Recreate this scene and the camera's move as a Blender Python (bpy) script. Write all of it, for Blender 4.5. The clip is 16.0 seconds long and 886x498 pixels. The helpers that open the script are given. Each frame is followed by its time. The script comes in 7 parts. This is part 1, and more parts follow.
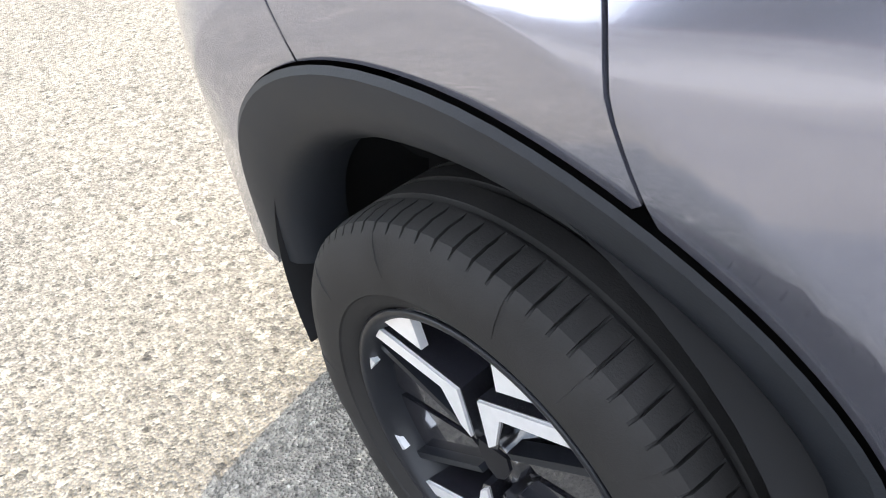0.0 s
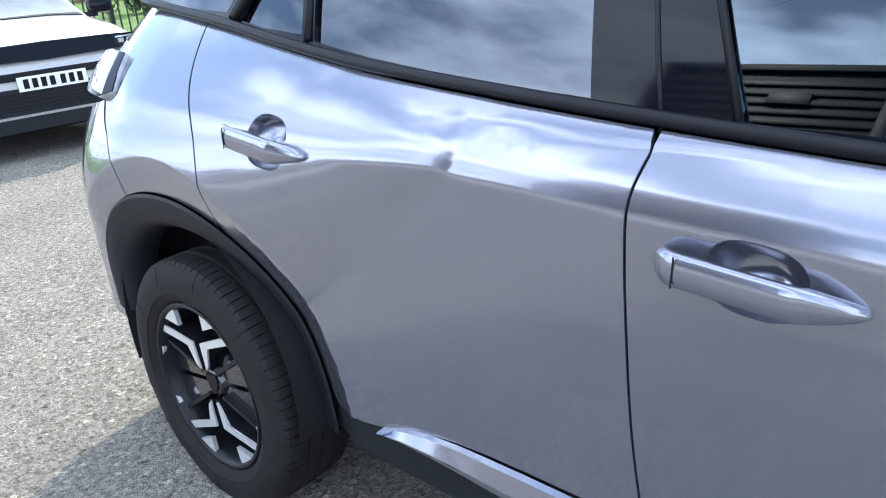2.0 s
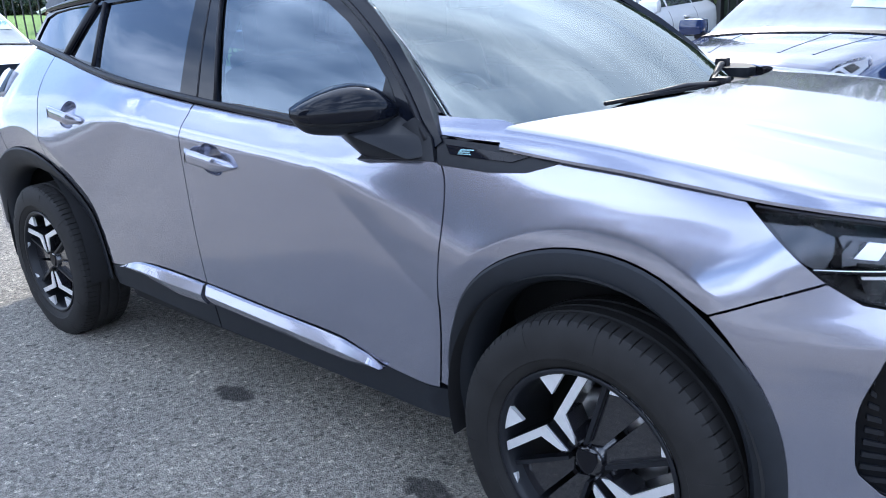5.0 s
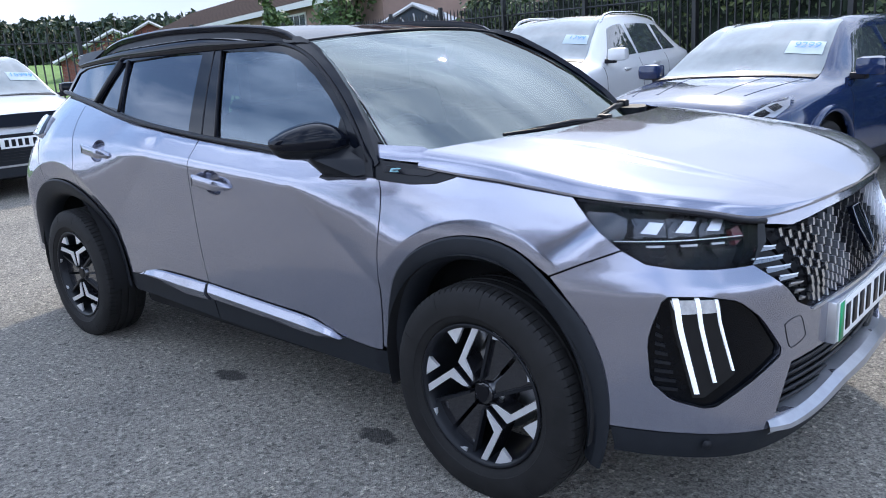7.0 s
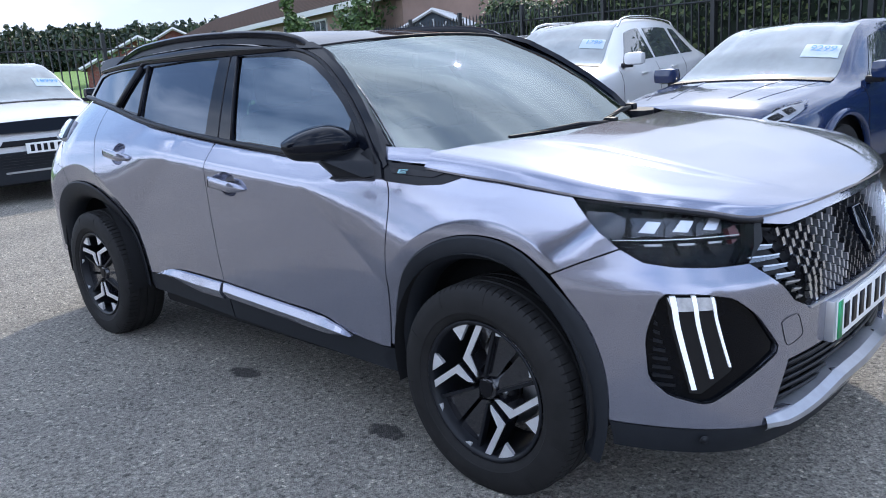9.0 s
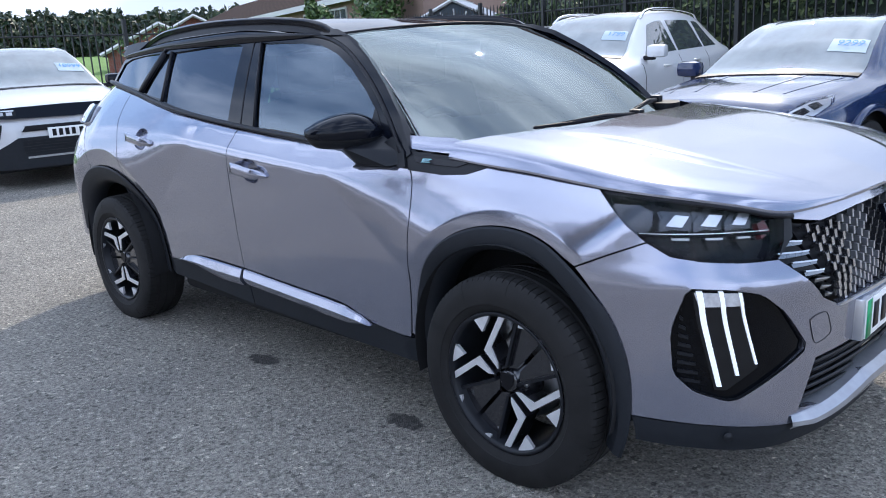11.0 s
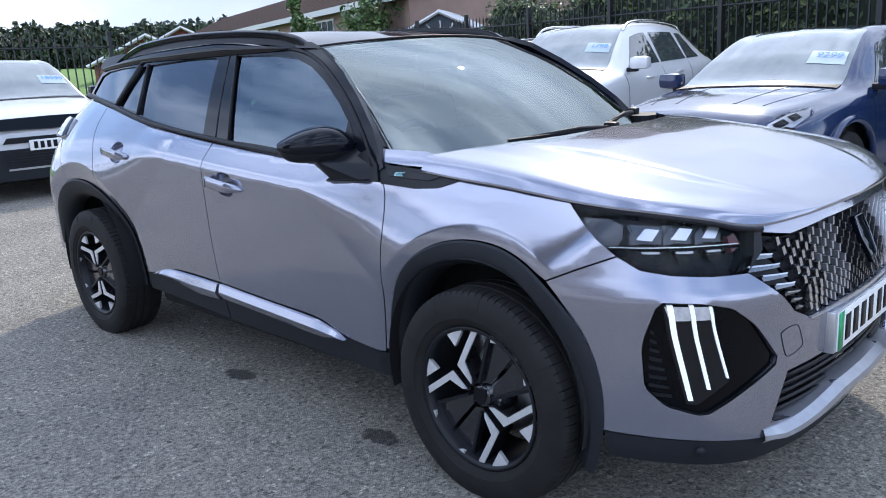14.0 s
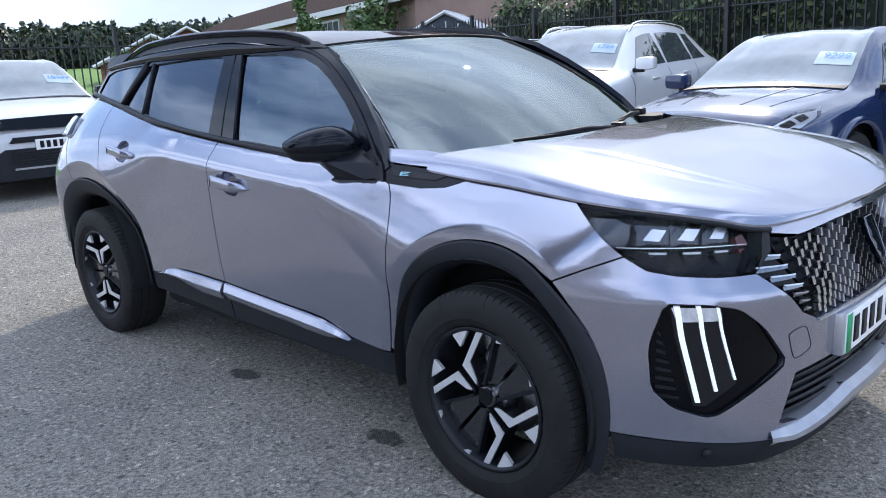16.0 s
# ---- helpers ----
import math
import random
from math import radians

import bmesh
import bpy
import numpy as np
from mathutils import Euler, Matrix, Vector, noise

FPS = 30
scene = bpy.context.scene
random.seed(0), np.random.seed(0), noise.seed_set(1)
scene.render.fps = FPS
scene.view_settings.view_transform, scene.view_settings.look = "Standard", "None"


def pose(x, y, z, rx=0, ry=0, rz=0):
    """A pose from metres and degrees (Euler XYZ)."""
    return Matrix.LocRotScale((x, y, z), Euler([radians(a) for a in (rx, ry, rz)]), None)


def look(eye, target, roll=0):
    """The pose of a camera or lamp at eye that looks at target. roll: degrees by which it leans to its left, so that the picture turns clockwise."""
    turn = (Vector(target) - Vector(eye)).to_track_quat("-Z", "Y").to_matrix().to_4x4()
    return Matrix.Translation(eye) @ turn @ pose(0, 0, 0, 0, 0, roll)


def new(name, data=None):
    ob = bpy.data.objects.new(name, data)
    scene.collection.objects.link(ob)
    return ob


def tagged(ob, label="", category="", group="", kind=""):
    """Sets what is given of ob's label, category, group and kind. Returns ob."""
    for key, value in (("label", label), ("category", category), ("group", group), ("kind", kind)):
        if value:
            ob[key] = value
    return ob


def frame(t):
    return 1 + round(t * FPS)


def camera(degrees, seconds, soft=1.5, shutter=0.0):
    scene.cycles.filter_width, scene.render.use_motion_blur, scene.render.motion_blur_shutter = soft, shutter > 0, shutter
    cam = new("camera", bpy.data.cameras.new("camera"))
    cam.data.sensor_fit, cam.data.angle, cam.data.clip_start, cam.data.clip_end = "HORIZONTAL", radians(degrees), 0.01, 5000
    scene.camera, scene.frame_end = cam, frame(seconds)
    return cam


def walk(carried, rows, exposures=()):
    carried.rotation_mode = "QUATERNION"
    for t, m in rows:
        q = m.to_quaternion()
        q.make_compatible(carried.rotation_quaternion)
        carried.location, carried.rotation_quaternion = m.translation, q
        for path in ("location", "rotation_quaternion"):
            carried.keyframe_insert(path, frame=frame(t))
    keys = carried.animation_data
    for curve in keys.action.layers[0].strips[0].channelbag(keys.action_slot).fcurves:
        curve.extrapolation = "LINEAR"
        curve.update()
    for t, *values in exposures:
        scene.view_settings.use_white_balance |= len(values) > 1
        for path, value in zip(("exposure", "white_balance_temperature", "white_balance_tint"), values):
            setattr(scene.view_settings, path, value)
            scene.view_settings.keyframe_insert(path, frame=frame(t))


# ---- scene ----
cam = camera(58.5, 16.0, 1.0)
PATH = [
    (0, (-0.844, -1.213, 1.083), (-2.122, -0.245, -0.113), -9.6),
    (0.5, (-0.646, -1.328, 1.17), (-1.922, -0.206, 0.115), -9.6),
    (1, (-0.314, -1.5, 1.237), (-1.617, -0.248, 0.379), -8.2),
    (1.5, (0.029, -1.565, 1.239), (-1.276, -0.242, 0.498), -7.1),
    (2, (0.344, -1.665, 1.249), (-0.976, -0.325, 0.57), -5.8),
    (2.5, (0.683, -1.783, 1.262), (-0.64, -0.43, 0.614), -4.6),
    (3, (1.001, -1.776, 1.247), (-0.31, -0.414, 0.593), -4.3),
    (3.5, (1.284, -1.82, 1.237), (-0.01, -0.44, 0.588), -3.6),
    (4, (1.559, -1.929, 1.233), (0.276, -0.536, 0.59), -3.2),
    (4.5, (1.826, -2.016, 1.255), (0.546, -0.606, 0.644), -2.8),
    (5, (2.091, -2.13, 1.277), (0.809, -0.711, 0.693), -3.1),
    (7.5, (2.735, -2.5, 1.303), (1.412, -1.074, 0.838), -3.9),
    (8, (2.757, -2.502, 1.3), (1.421, -1.086, 0.842), -4.1),
    (8.5, (2.772, -2.501, 1.302), (1.426, -1.094, 0.842), -4.1),
    (9, (2.764, -2.494, 1.298), (1.412, -1.095, 0.833), -3.9),
    (11.5, (2.736, -2.5, 1.294), (1.355, -1.137, 0.809), -3.1),
    (12, (2.736, -2.496, 1.298), (1.352, -1.134, 0.817), -3.1),
    (12.5, (2.74, -2.491, 1.298), (1.359, -1.125, 0.822), -3.1),
    (13, (2.751, -2.481, 1.296), (1.377, -1.106, 0.825), -3.1),
    (13.5, (2.758, -2.465, 1.296), (1.392, -1.08, 0.831), -3.2),
    (14, (2.761, -2.452, 1.297), (1.4, -1.06, 0.837), -3.2),
    (14.5, (2.758, -2.451, 1.298), (1.397, -1.058, 0.841), -3.3),
    (15, (2.752, -2.45, 1.297), (1.387, -1.061, 0.842), -3.3),
    (15.5, (2.75, -2.449, 1.296), (1.383, -1.062, 0.84), -3.3),
    (16, (2.753, -2.447, 1.293), (1.383, -1.063, 0.835), -3.1),
]
walk(cam, [(t, look(e, g, r)) for t, e, g, r in PATH],
     exposures=[(0.0, 1.50, 6350, 10), (1.0, 1.25, 6100, 11), (2.0, 0.84, 5600, 8), (3.5, 0.88, 5600, 10), (5.0, 0.74, 5300, 12), (7.5, 0.23, 5400, 13), (16.0, 0.21, 5400, 13)])
from mathutils import geometry

# ---------------------------------------------------------------- light
SUN_AZ, SUN_EL = radians(-29.0), radians(38.5)
sun_dir = Vector((math.sin(SUN_AZ) * math.cos(SUN_EL), math.cos(SUN_AZ) * math.cos(SUN_EL), math.sin(SUN_EL)))
sun = new("sun", bpy.data.lights.new("sun", "SUN"))
sun.data.energy, sun.data.angle, sun.data.color = 3.0, radians(0.6), (1.0, 0.81, 0.54)
sun.matrix_world = look(sun_dir * 50, (0, 0, 0))

world = bpy.data.worlds.new("sky")
scene.world = world
world.use_nodes = True
wn, wl = world.node_tree.nodes, world.node_tree.links
wn.clear()
sky = wn.new("ShaderNodeTexSky")
sky.sky_type, sky.sun_disc = "NISHITA", False
sky.sun_elevation, sky.sun_rotation = SUN_EL, SUN_AZ
sky.air_density, sky.dust_density = 1.2, 0.4
tc = wn.new("ShaderNodeTexCoord")
mp = wn.new("ShaderNodeMapping")
mp.inputs["Scale"].default_value = (1.0, 1.0, 2.6)
mp.inputs["Location"].default_value = (3.1, 1.7, 0.4)
cl = wn.new("ShaderNodeTexNoise")
cl.inputs["Scale"].default_value, cl.inputs["Detail"].default_value, cl.inputs["Roughness"].default_value = 2.1, 7.0, 0.56
cr = wn.new("ShaderNodeValToRGB")
cr.color_ramp.elements[0].position, cr.color_ramp.elements[1].position = 0.46, 0.62
cr.color_ramp.elements[0].color = (0.16, 0.16, 0.16, 1)
sh = wn.new("ShaderNodeTexNoise")
sh.inputs["Scale"].default_value, sh.inputs["Detail"].default_value = 3.4, 5.0
sr = wn.new("ShaderNodeValToRGB")
sr.color_ramp.elements[0].position, sr.color_ramp.elements[0].color = 0.36, (8.4, 8.8, 9.5, 1)
sr.color_ramp.elements[1].position, sr.color_ramp.elements[1].color = 0.65, (12.2, 12.3, 12.5, 1)
wm = wn.new("ShaderNodeMixRGB")
bg = wn.new("ShaderNodeBackground")
bg.inputs["Strength"].default_value = 0.17
wo = wn.new("ShaderNodeOutputWorld")
wl.new(tc.outputs["Generated"], mp.inputs["Vector"])
wl.new(mp.outputs["Vector"], cl.inputs["Vector"])
wl.new(mp.outputs["Vector"], sh.inputs["Vector"])
wl.new(cl.outputs["Fac"], cr.inputs["Fac"])
wl.new(sh.outputs["Fac"], sr.inputs["Fac"])
# a thin bright veil of cloud lies round the sun
veil = wn.new("ShaderNodeMapRange")
veil.interpolation_type = "SMOOTHSTEP"
veil.inputs["From Min"].default_value, veil.inputs["From Max"].default_value = 0.60, 0.97
veil.inputs["To Max"].default_value = 0.75
vadd = wn.new("ShaderNodeMath")
vadd.operation, vadd.use_clamp = "ADD", True
wl.new(cr.outputs["Color"], vadd.inputs[0])
wl.new(veil.outputs["Result"], vadd.inputs[1])
# and the far cloud closes up along the horizon
band = wn.new("ShaderNodeMapRange")
band.interpolation_type = "SMOOTHSTEP"
band.inputs["From Min"].default_value, band.inputs["From Max"].default_value = 0.04, 0.30
band.inputs["To Min"].default_value, band.inputs["To Max"].default_value = 0.70, 0.0
badd = wn.new("ShaderNodeMath")
badd.operation, badd.use_clamp = "ADD", True
wl.new(vadd.outputs["Value"], badd.inputs[0])
wl.new(band.outputs["Result"], badd.inputs[1])
wl.new(badd.outputs["Value"], wm.inputs["Fac"])
# the clear sky's glow along the horizon, held back by distant haze
cap = wn.new("ShaderNodeVectorMath")
cap.operation = "MINIMUM"
cap.inputs[1].default_value = (3.3, 4.5, 7.2)
wl.new(sky.outputs["Color"], cap.inputs[0])
wl.new(cap.outputs["Vector"], wm.inputs["Color1"])
# clouds: bright where the sun lights their faces and close round the sun, greyer where they stand against it
dot = wn.new("ShaderNodeVectorMath")
dot.operation = "DOT_PRODUCT"
dot.inputs[1].default_value = sun_dir
wl.new(tc.outputs["Generated"], dot.inputs[0])
wl.new(dot.outputs["Value"], veil.inputs["Value"])
halo = wn.new("ShaderNodeValToRGB")
hs_ = halo.color_ramp.elements
for k_, (pos_, v_) in enumerate(((0.0, 1.7), (0.5, 1.5), (0.72, 1.35), (0.88, 0.82), (0.97, 0.74), (1.0, 1.1))):
    e_ = hs_[k_] if k_ < 2 else hs_.new(pos_)
    e_.position, e_.color = pos_, (v_, v_, v_, 1)
half = wn.new("ShaderNodeMath")
half.operation = "MULTIPLY_ADD"
half.inputs[1].default_value, half.inputs[2].default_value = 0.5, 0.5
wl.new(dot.outputs["Value"], half.inputs[0])
wl.new(half.outputs["Value"], halo.inputs["Fac"])
lit = wn.new("ShaderNodeVectorMath")
lit.operation = "SCALE"
wl.new(sr.outputs["Color"], lit.inputs[0])
# the cloud thickens and greys towards the horizon
zsep = wn.new("ShaderNodeSeparateXYZ")
wl.new(tc.outputs["Generated"], zsep.inputs["Vector"])
low = wn.new("ShaderNodeMapRange")
low.interpolation_type = "SMOOTHSTEP"
low.inputs["From Min"].default_value, low.inputs["From Max"].default_value = 0.15, 0.75
low.inputs["To Min"].default_value, low.inputs["To Max"].default_value = 0.60, 1.0
wl.new(zsep.outputs["Z"], low.inputs["Value"])
wl.new(zsep.outputs["Z"], band.inputs["Value"])
hm = wn.new("ShaderNodeMath")
hm.operation = "MULTIPLY"
wl.new(halo.outputs["Color"], hm.inputs[0])
wl.new(low.outputs["Result"], hm.inputs[1])
wl.new(hm.outputs["Value"], lit.inputs["Scale"])
wl.new(lit.outputs["Vector"], wm.inputs["Color2"])
wl.new(wm.outputs["Color"], bg.inputs["Color"])
wl.new(bg.outputs["Background"], wo.inputs["Surface"])

# ---------------------------------------------------------------- materials


def node_mat(name):
    m = bpy.data.materials.new(name)
    m.use_nodes = True
    nt = m.node_tree
    return m, nt, nt.nodes["Principled BSDF"]


def noise_node(nt, scale, detail=4.0, rough=0.55, coord="Object"):
    t = nt.nodes.new("ShaderNodeTexCoord")
    n = nt.nodes.new("ShaderNodeTexNoise")
    n.inputs["Scale"].default_value, n.inputs["Detail"].default_value, n.inputs["Roughness"].default_value = scale, detail, rough
    nt.links.new(t.outputs[coord], n.inputs["Vector"])
    return n


def ramp(nt, src, stops):
    r = nt.nodes.new("ShaderNodeValToRGB")
    e = r.color_ramp.elements
    while len(e) < len(stops):
        e.new(0.5)
    for k, (p, c) in enumerate(stops):
        e[k].position, e[k].color = p, (*c, 1)
    nt.links.new(src, r.inputs["Fac"])
    return r


def bump(nt, b, src, strength, dist):
    k = nt.nodes.new("ShaderNodeBump")
    k.inputs["Strength"].default_value, k.inputs["Distance"].default_value = strength, dist
    nt.links.new(src, k.inputs["Height"])
    nt.links.new(k.outputs["Normal"], b.inputs["Normal"])
    return k


def plain(name, col, rough=0.5, metal=0.0, vary=0.12, scale=30.0, coat=0.0, relief=0.0, coat_rough=0.03, spec=0.5):
    """A surface with slight blotches, and roughness that varies with them."""
    m, nt, b = node_mat(name)
    n = noise_node(nt, scale)
    lo, hi = [c * (1 - vary) for c in col], [min(1, c * (1 + vary)) for c in col]
    r = ramp(nt, n.outputs["Fac"], ((0.3, lo), (0.7, hi)))
    nt.links.new(r.outputs["Color"], b.inputs["Base Color"])
    mr = nt.nodes.new("ShaderNodeMapRange")
    mr.inputs["To Min"].default_value, mr.inputs["To Max"].default_value = max(0.0, rough - 0.06), min(1, rough + 0.06)
    nt.links.new(n.outputs["Fac"], mr.inputs["Value"])
    nt.links.new(mr.outputs["Result"], b.inputs["Roughness"])
    b.inputs["Metallic"].default_value = metal
    b.inputs["Specular IOR Level"].default_value = spec
    b.inputs["Coat Weight"].default_value, b.inputs["Coat Roughness"].default_value = coat, coat_rough
    if relief:
        n2 = noise_node(nt, 400.0, 2.0)
        bump(nt, b, n2.outputs["Fac"], relief, 0.001)
    return m


def paint(name, col, metal=0.75, rough=0.32, coat_ior=1.5, ripple=0.0022):
    """Car paint: flakes under a clear coat, with faint dust."""
    m, nt, b = node_mat(name)
    fl = noise_node(nt, 2600.0, 1.0)
    r = ramp(nt, fl.outputs["Fac"], ((0.35, [c * 0.93 for c in col]), (0.65, [min(1, c * 1.07) for c in col])))
    nt.links.new(r.outputs["Color"], b.inputs["Base Color"])
    b.inputs["Metallic"].default_value = metal
    b.inputs["Roughness"].default_value = rough
    b.inputs["Coat Weight"].default_value = 1.0
    b.inputs["Coat IOR"].default_value = coat_ior
    d = noise_node(nt, 9.0, 6.0, 0.6)
    mr = nt.nodes.new("ShaderNodeMapRange")
    mr.inputs["From Min"].default_value, mr.inputs["From Max"].default_value = 0.35, 0.75
    mr.inputs["To Min"].default_value, mr.inputs["To Max"].default_value = 0.015, 0.05
    nt.links.new(d.outputs["Fac"], mr.inputs["Value"])
    nt.links.new(mr.outputs["Result"], b.inputs["Coat Roughness"])
    # pressed panels are never quite true: long shallow ripples and a fine orange peel in the lacquer
    co = nt.nodes.new("ShaderNodeTexCoord")
    mp_ = nt.nodes.new("ShaderNodeMapping")
    mp_.inputs["Scale"].default_value = (1.6, 1.6, 9.0)
    nt.links.new(co.outputs["Object"], mp_.inputs["Vector"])
    rip = nt.nodes.new("ShaderNodeTexNoise")
    rip.inputs["Scale"].default_value, rip.inputs["Detail"].default_value = 1.5, 1.5
    nt.links.new(mp_.outputs["Vector"], rip.inputs["Vector"])
    k1 = nt.nodes.new("ShaderNodeBump")
    k1.inputs["Strength"].default_value, k1.inputs["Distance"].default_value = 1.0, ripple
    nt.links.new(rip.outputs["Fac"], k1.inputs["Height"])
    peel = noise_node(nt, 260.0, 1.0)
    k2 = nt.nodes.new("ShaderNodeBump")
    k2.inputs["Strength"].default_value, k2.inputs["Distance"].default_value = 0.5, 0.00004
    nt.links.new(peel.outputs["Fac"], k2.inputs["Height"])
    nt.links.new(k1.outputs["Normal"], k2.inputs["Normal"])
    nt.links.new(k2.outputs["Normal"], b.inputs["Coat Normal"])
    nt.links.new(k1.outputs["Normal"], b.inputs["Normal"])
    return m


def glass(name, tint, ior=1.5, sheen=(0.8, 0.8, 0.8)):
    """A tinted pane: clear through, with a mirror-like sheen by Fresnel."""
    m = bpy.data.materials.new(name)
    m.use_nodes = True
    nt = m.node_tree
    nt.nodes.clear()
    o = nt.nodes.new("ShaderNodeOutputMaterial")
    t = nt.nodes.new("ShaderNodeBsdfTransparent")
    t.inputs["Color"].default_value = (*tint, 1)
    g = nt.nodes.new("ShaderNodeBsdfGlossy")
    g.inputs["Roughness"].default_value = 0.01
    g.inputs["Color"].default_value = (*sheen, 1)
    f = nt.nodes.new("ShaderNodeFresnel")
    f.inputs["IOR"].default_value = ior
    x = nt.nodes.new("ShaderNodeMixShader")
    nt.links.new(f.outputs["Fac"], x.inputs["Fac"])
    nt.links.new(t.outputs["BSDF"], x.inputs[1])
    nt.links.new(g.outputs["BSDF"], x.inputs[2])
    nt.links.new(x.outputs["Shader"], o.inputs["Surface"])
    return m


def glow(name, col, strength):
    m, nt, b = node_mat(name)
    b.inputs["Base Color"].default_value = (0.8, 0.8, 0.8, 1)
    b.inputs["Emission Color"].default_value = (*col, 1)
    b.inputs["Emission Strength"].default_value = strength
    return m


PAINT = paint("silver_paint", (0.290, 0.297, 0.365), 0.78, 0.175, 1.55, 0.0020)
BLACK_GLOSS = plain("gloss_black", (0.004, 0.005, 0.009), 0.05, vary=0.05, spec=0.20)
CLAD = plain("grained_black_plastic", (0.013, 0.015, 0.019), 0.52, relief=0.25, vary=0.1, spec=0.25)
CLAD_SMOOTH = plain("satin_black_plastic", (0.010, 0.011, 0.014), 0.35, vary=0.1, spec=0.25)
ROOF_BLACK = plain("lacquered_black_roof", (0.004, 0.005, 0.010), 0.06, vary=0.05, spec=0.45)
LAMP_BLACK = plain("lamp_inner_black", (0.003, 0.0035, 0.005), 0.10, vary=0.2, spec=0.14)
RUBBER = plain("tyre_rubber", (0.014, 0.0135, 0.0135), 0.72, relief=0.35, vary=0.3, scale=14, spec=0.25)
SEAL = plain("window_seal", (0.008, 0.008, 0.011), 0.45, vary=0.05, spec=0.25)
DARK = plain("underbody_black", (0.005, 0.005, 0.006), 0.85, vary=0.2)
ALLOY = plain("machined_alloy", (0.80, 0.80, 0.82), 0.32, metal=0.6, vary=0.04, scale=60)
ALLOY_BLACK = plain("wheel_gloss_black", (0.012, 0.012, 0.015), 0.18, coat=1.0, vary=0.05)
STEEL = plain("brake_steel", (0.42, 0.42, 0.43), 0.38, metal=1.0, vary=0.15)
CHROME = plain("chrome", (0.82, 0.83, 0.85), 0.10, metal=1.0, vary=0.03)
SKID_SILVER = plain("satin_skid_silver", (0.36, 0.37, 0.40), 0.34, metal=0.7, vary=0.08, coat=0.3)
SILVER_TRIM = plain("satin_silver_trim", (0.58, 0.59, 0.63), 0.30, metal=0.85, vary=0.05, coat=0.5)
GLASS_FRONT = glass("windscreen_glass", (0.80, 0.90, 0.88), 2.7, (0.82, 0.90, 0.89))
GLASS_DOOR = glass("door_glass", (0.14, 0.24, 0.34), 2.2, (0.66, 0.78, 0.92))
GLASS_DARK = glass("privacy_glass", (0.02, 0.023, 0.028), 2.1, (0.70, 0.78, 0.90))
LENS = glass("lamp_lens", (0.95, 0.96, 0.97), 1.22)
SMOKE = plain("smoked_lens", (0.012, 0.0125, 0.014), 0.12, vary=0.1, spec=0.25)
LED = glow("led_daylight_strip", (0.93, 0.97, 1.0), 0.38)
GRILLE_METAL = plain("dark_grille_metal", (0.22, 0.23, 0.25), 0.28, metal=1.0, vary=0.08)
CABIN = plain("cabin_grey", (0.14, 0.142, 0.145), 0.8, vary=0.15)
SEAT_CLOTH = plain("seat_cloth", (0.05, 0.052, 0.058), 0.9, vary=0.2, scale=80)
LAMP_CLEAR = plain("clear_lamp_moulding", (0.62, 0.63, 0.66), 0.16, metal=0.3, vary=0.2, scale=60, coat=1.0)
LAMP_BEZEL = plain("grey_lamp_bezel", (0.07, 0.074, 0.085), 0.22, metal=0.6, vary=0.1)
LAMP_RED = plain("dark_red_lamp_part", (0.10, 0.008, 0.012), 0.2, vary=0.2)
DASH = plain("dash_plastic", (0.15, 0.155, 0.16), 0.6, vary=0.1)
PLATE_WHITE = plain("plate_white", (0.82, 0.82, 0.80), 0.35, vary=0.03)
PLATE_GREEN = plain("plate_green", (0.02, 0.30, 0.10), 0.35, vary=0.05)
PLATE_BLACK = plain("plate_black", (0.006, 0.006, 0.008), 0.4, vary=0.05, spec=0.2)
TEAL = plain("badge_teal_chrome", (0.22, 0.36, 0.40), 0.2, metal=0.9, vary=0.05)

# ---------------------------------------------------------------- mesh helpers


def part(name, bm, material, parent=None, label="", smooth=True):
    me = bpy.data.meshes.new(name)
    bm.to_mesh(me)
    bm.free()
    mats = material if isinstance(material, (list, tuple)) else [material]
    for m in mats:
        me.materials.append(m)
    if smooth:
        for p in me.polygons:
            p.use_smooth = True
    at = me.attributes.get("true_normal")
    if at is not None:
        vals = np.zeros(len(me.vertices) * 3, np.float32)
        at.data.foreach_get("vector", vals)
        me.attributes.remove(at)
        idx = np.zeros(len(me.loops), np.int32)
        me.loops.foreach_get("vertex_index", idx)
        me.normals_split_custom_set([tuple(v) for v in vals.reshape(-1, 3)[idx].tolist()])
    ob = new(name, me)
    if parent is not None:
        ob.parent = parent
    if label:
        ob["label"] = label
    return ob


def thing(name, m, label, category, group="", kind=""):
    ob = new(name)
    ob.matrix_world = m
    ob.empty_display_size = 0.2
    return tagged(ob, label, category, group, kind)


def mirrored(ob):
    """The same part on the other side of its thing."""
    o = ob.copy()
    scene.collection.objects.link(o)
    o.scale = (1, -1, 1)
    for c in ob.children:
        k = c.copy()
        scene.collection.objects.link(k)
        k.parent = o
    return o


def flat_sharp(bm, angle=0.6):
    bm.normal_update()
    for e in bm.edges:
        if len(e.link_faces) == 2 and e.calc_face_angle(0) > angle:
            e.smooth = False
    return bm


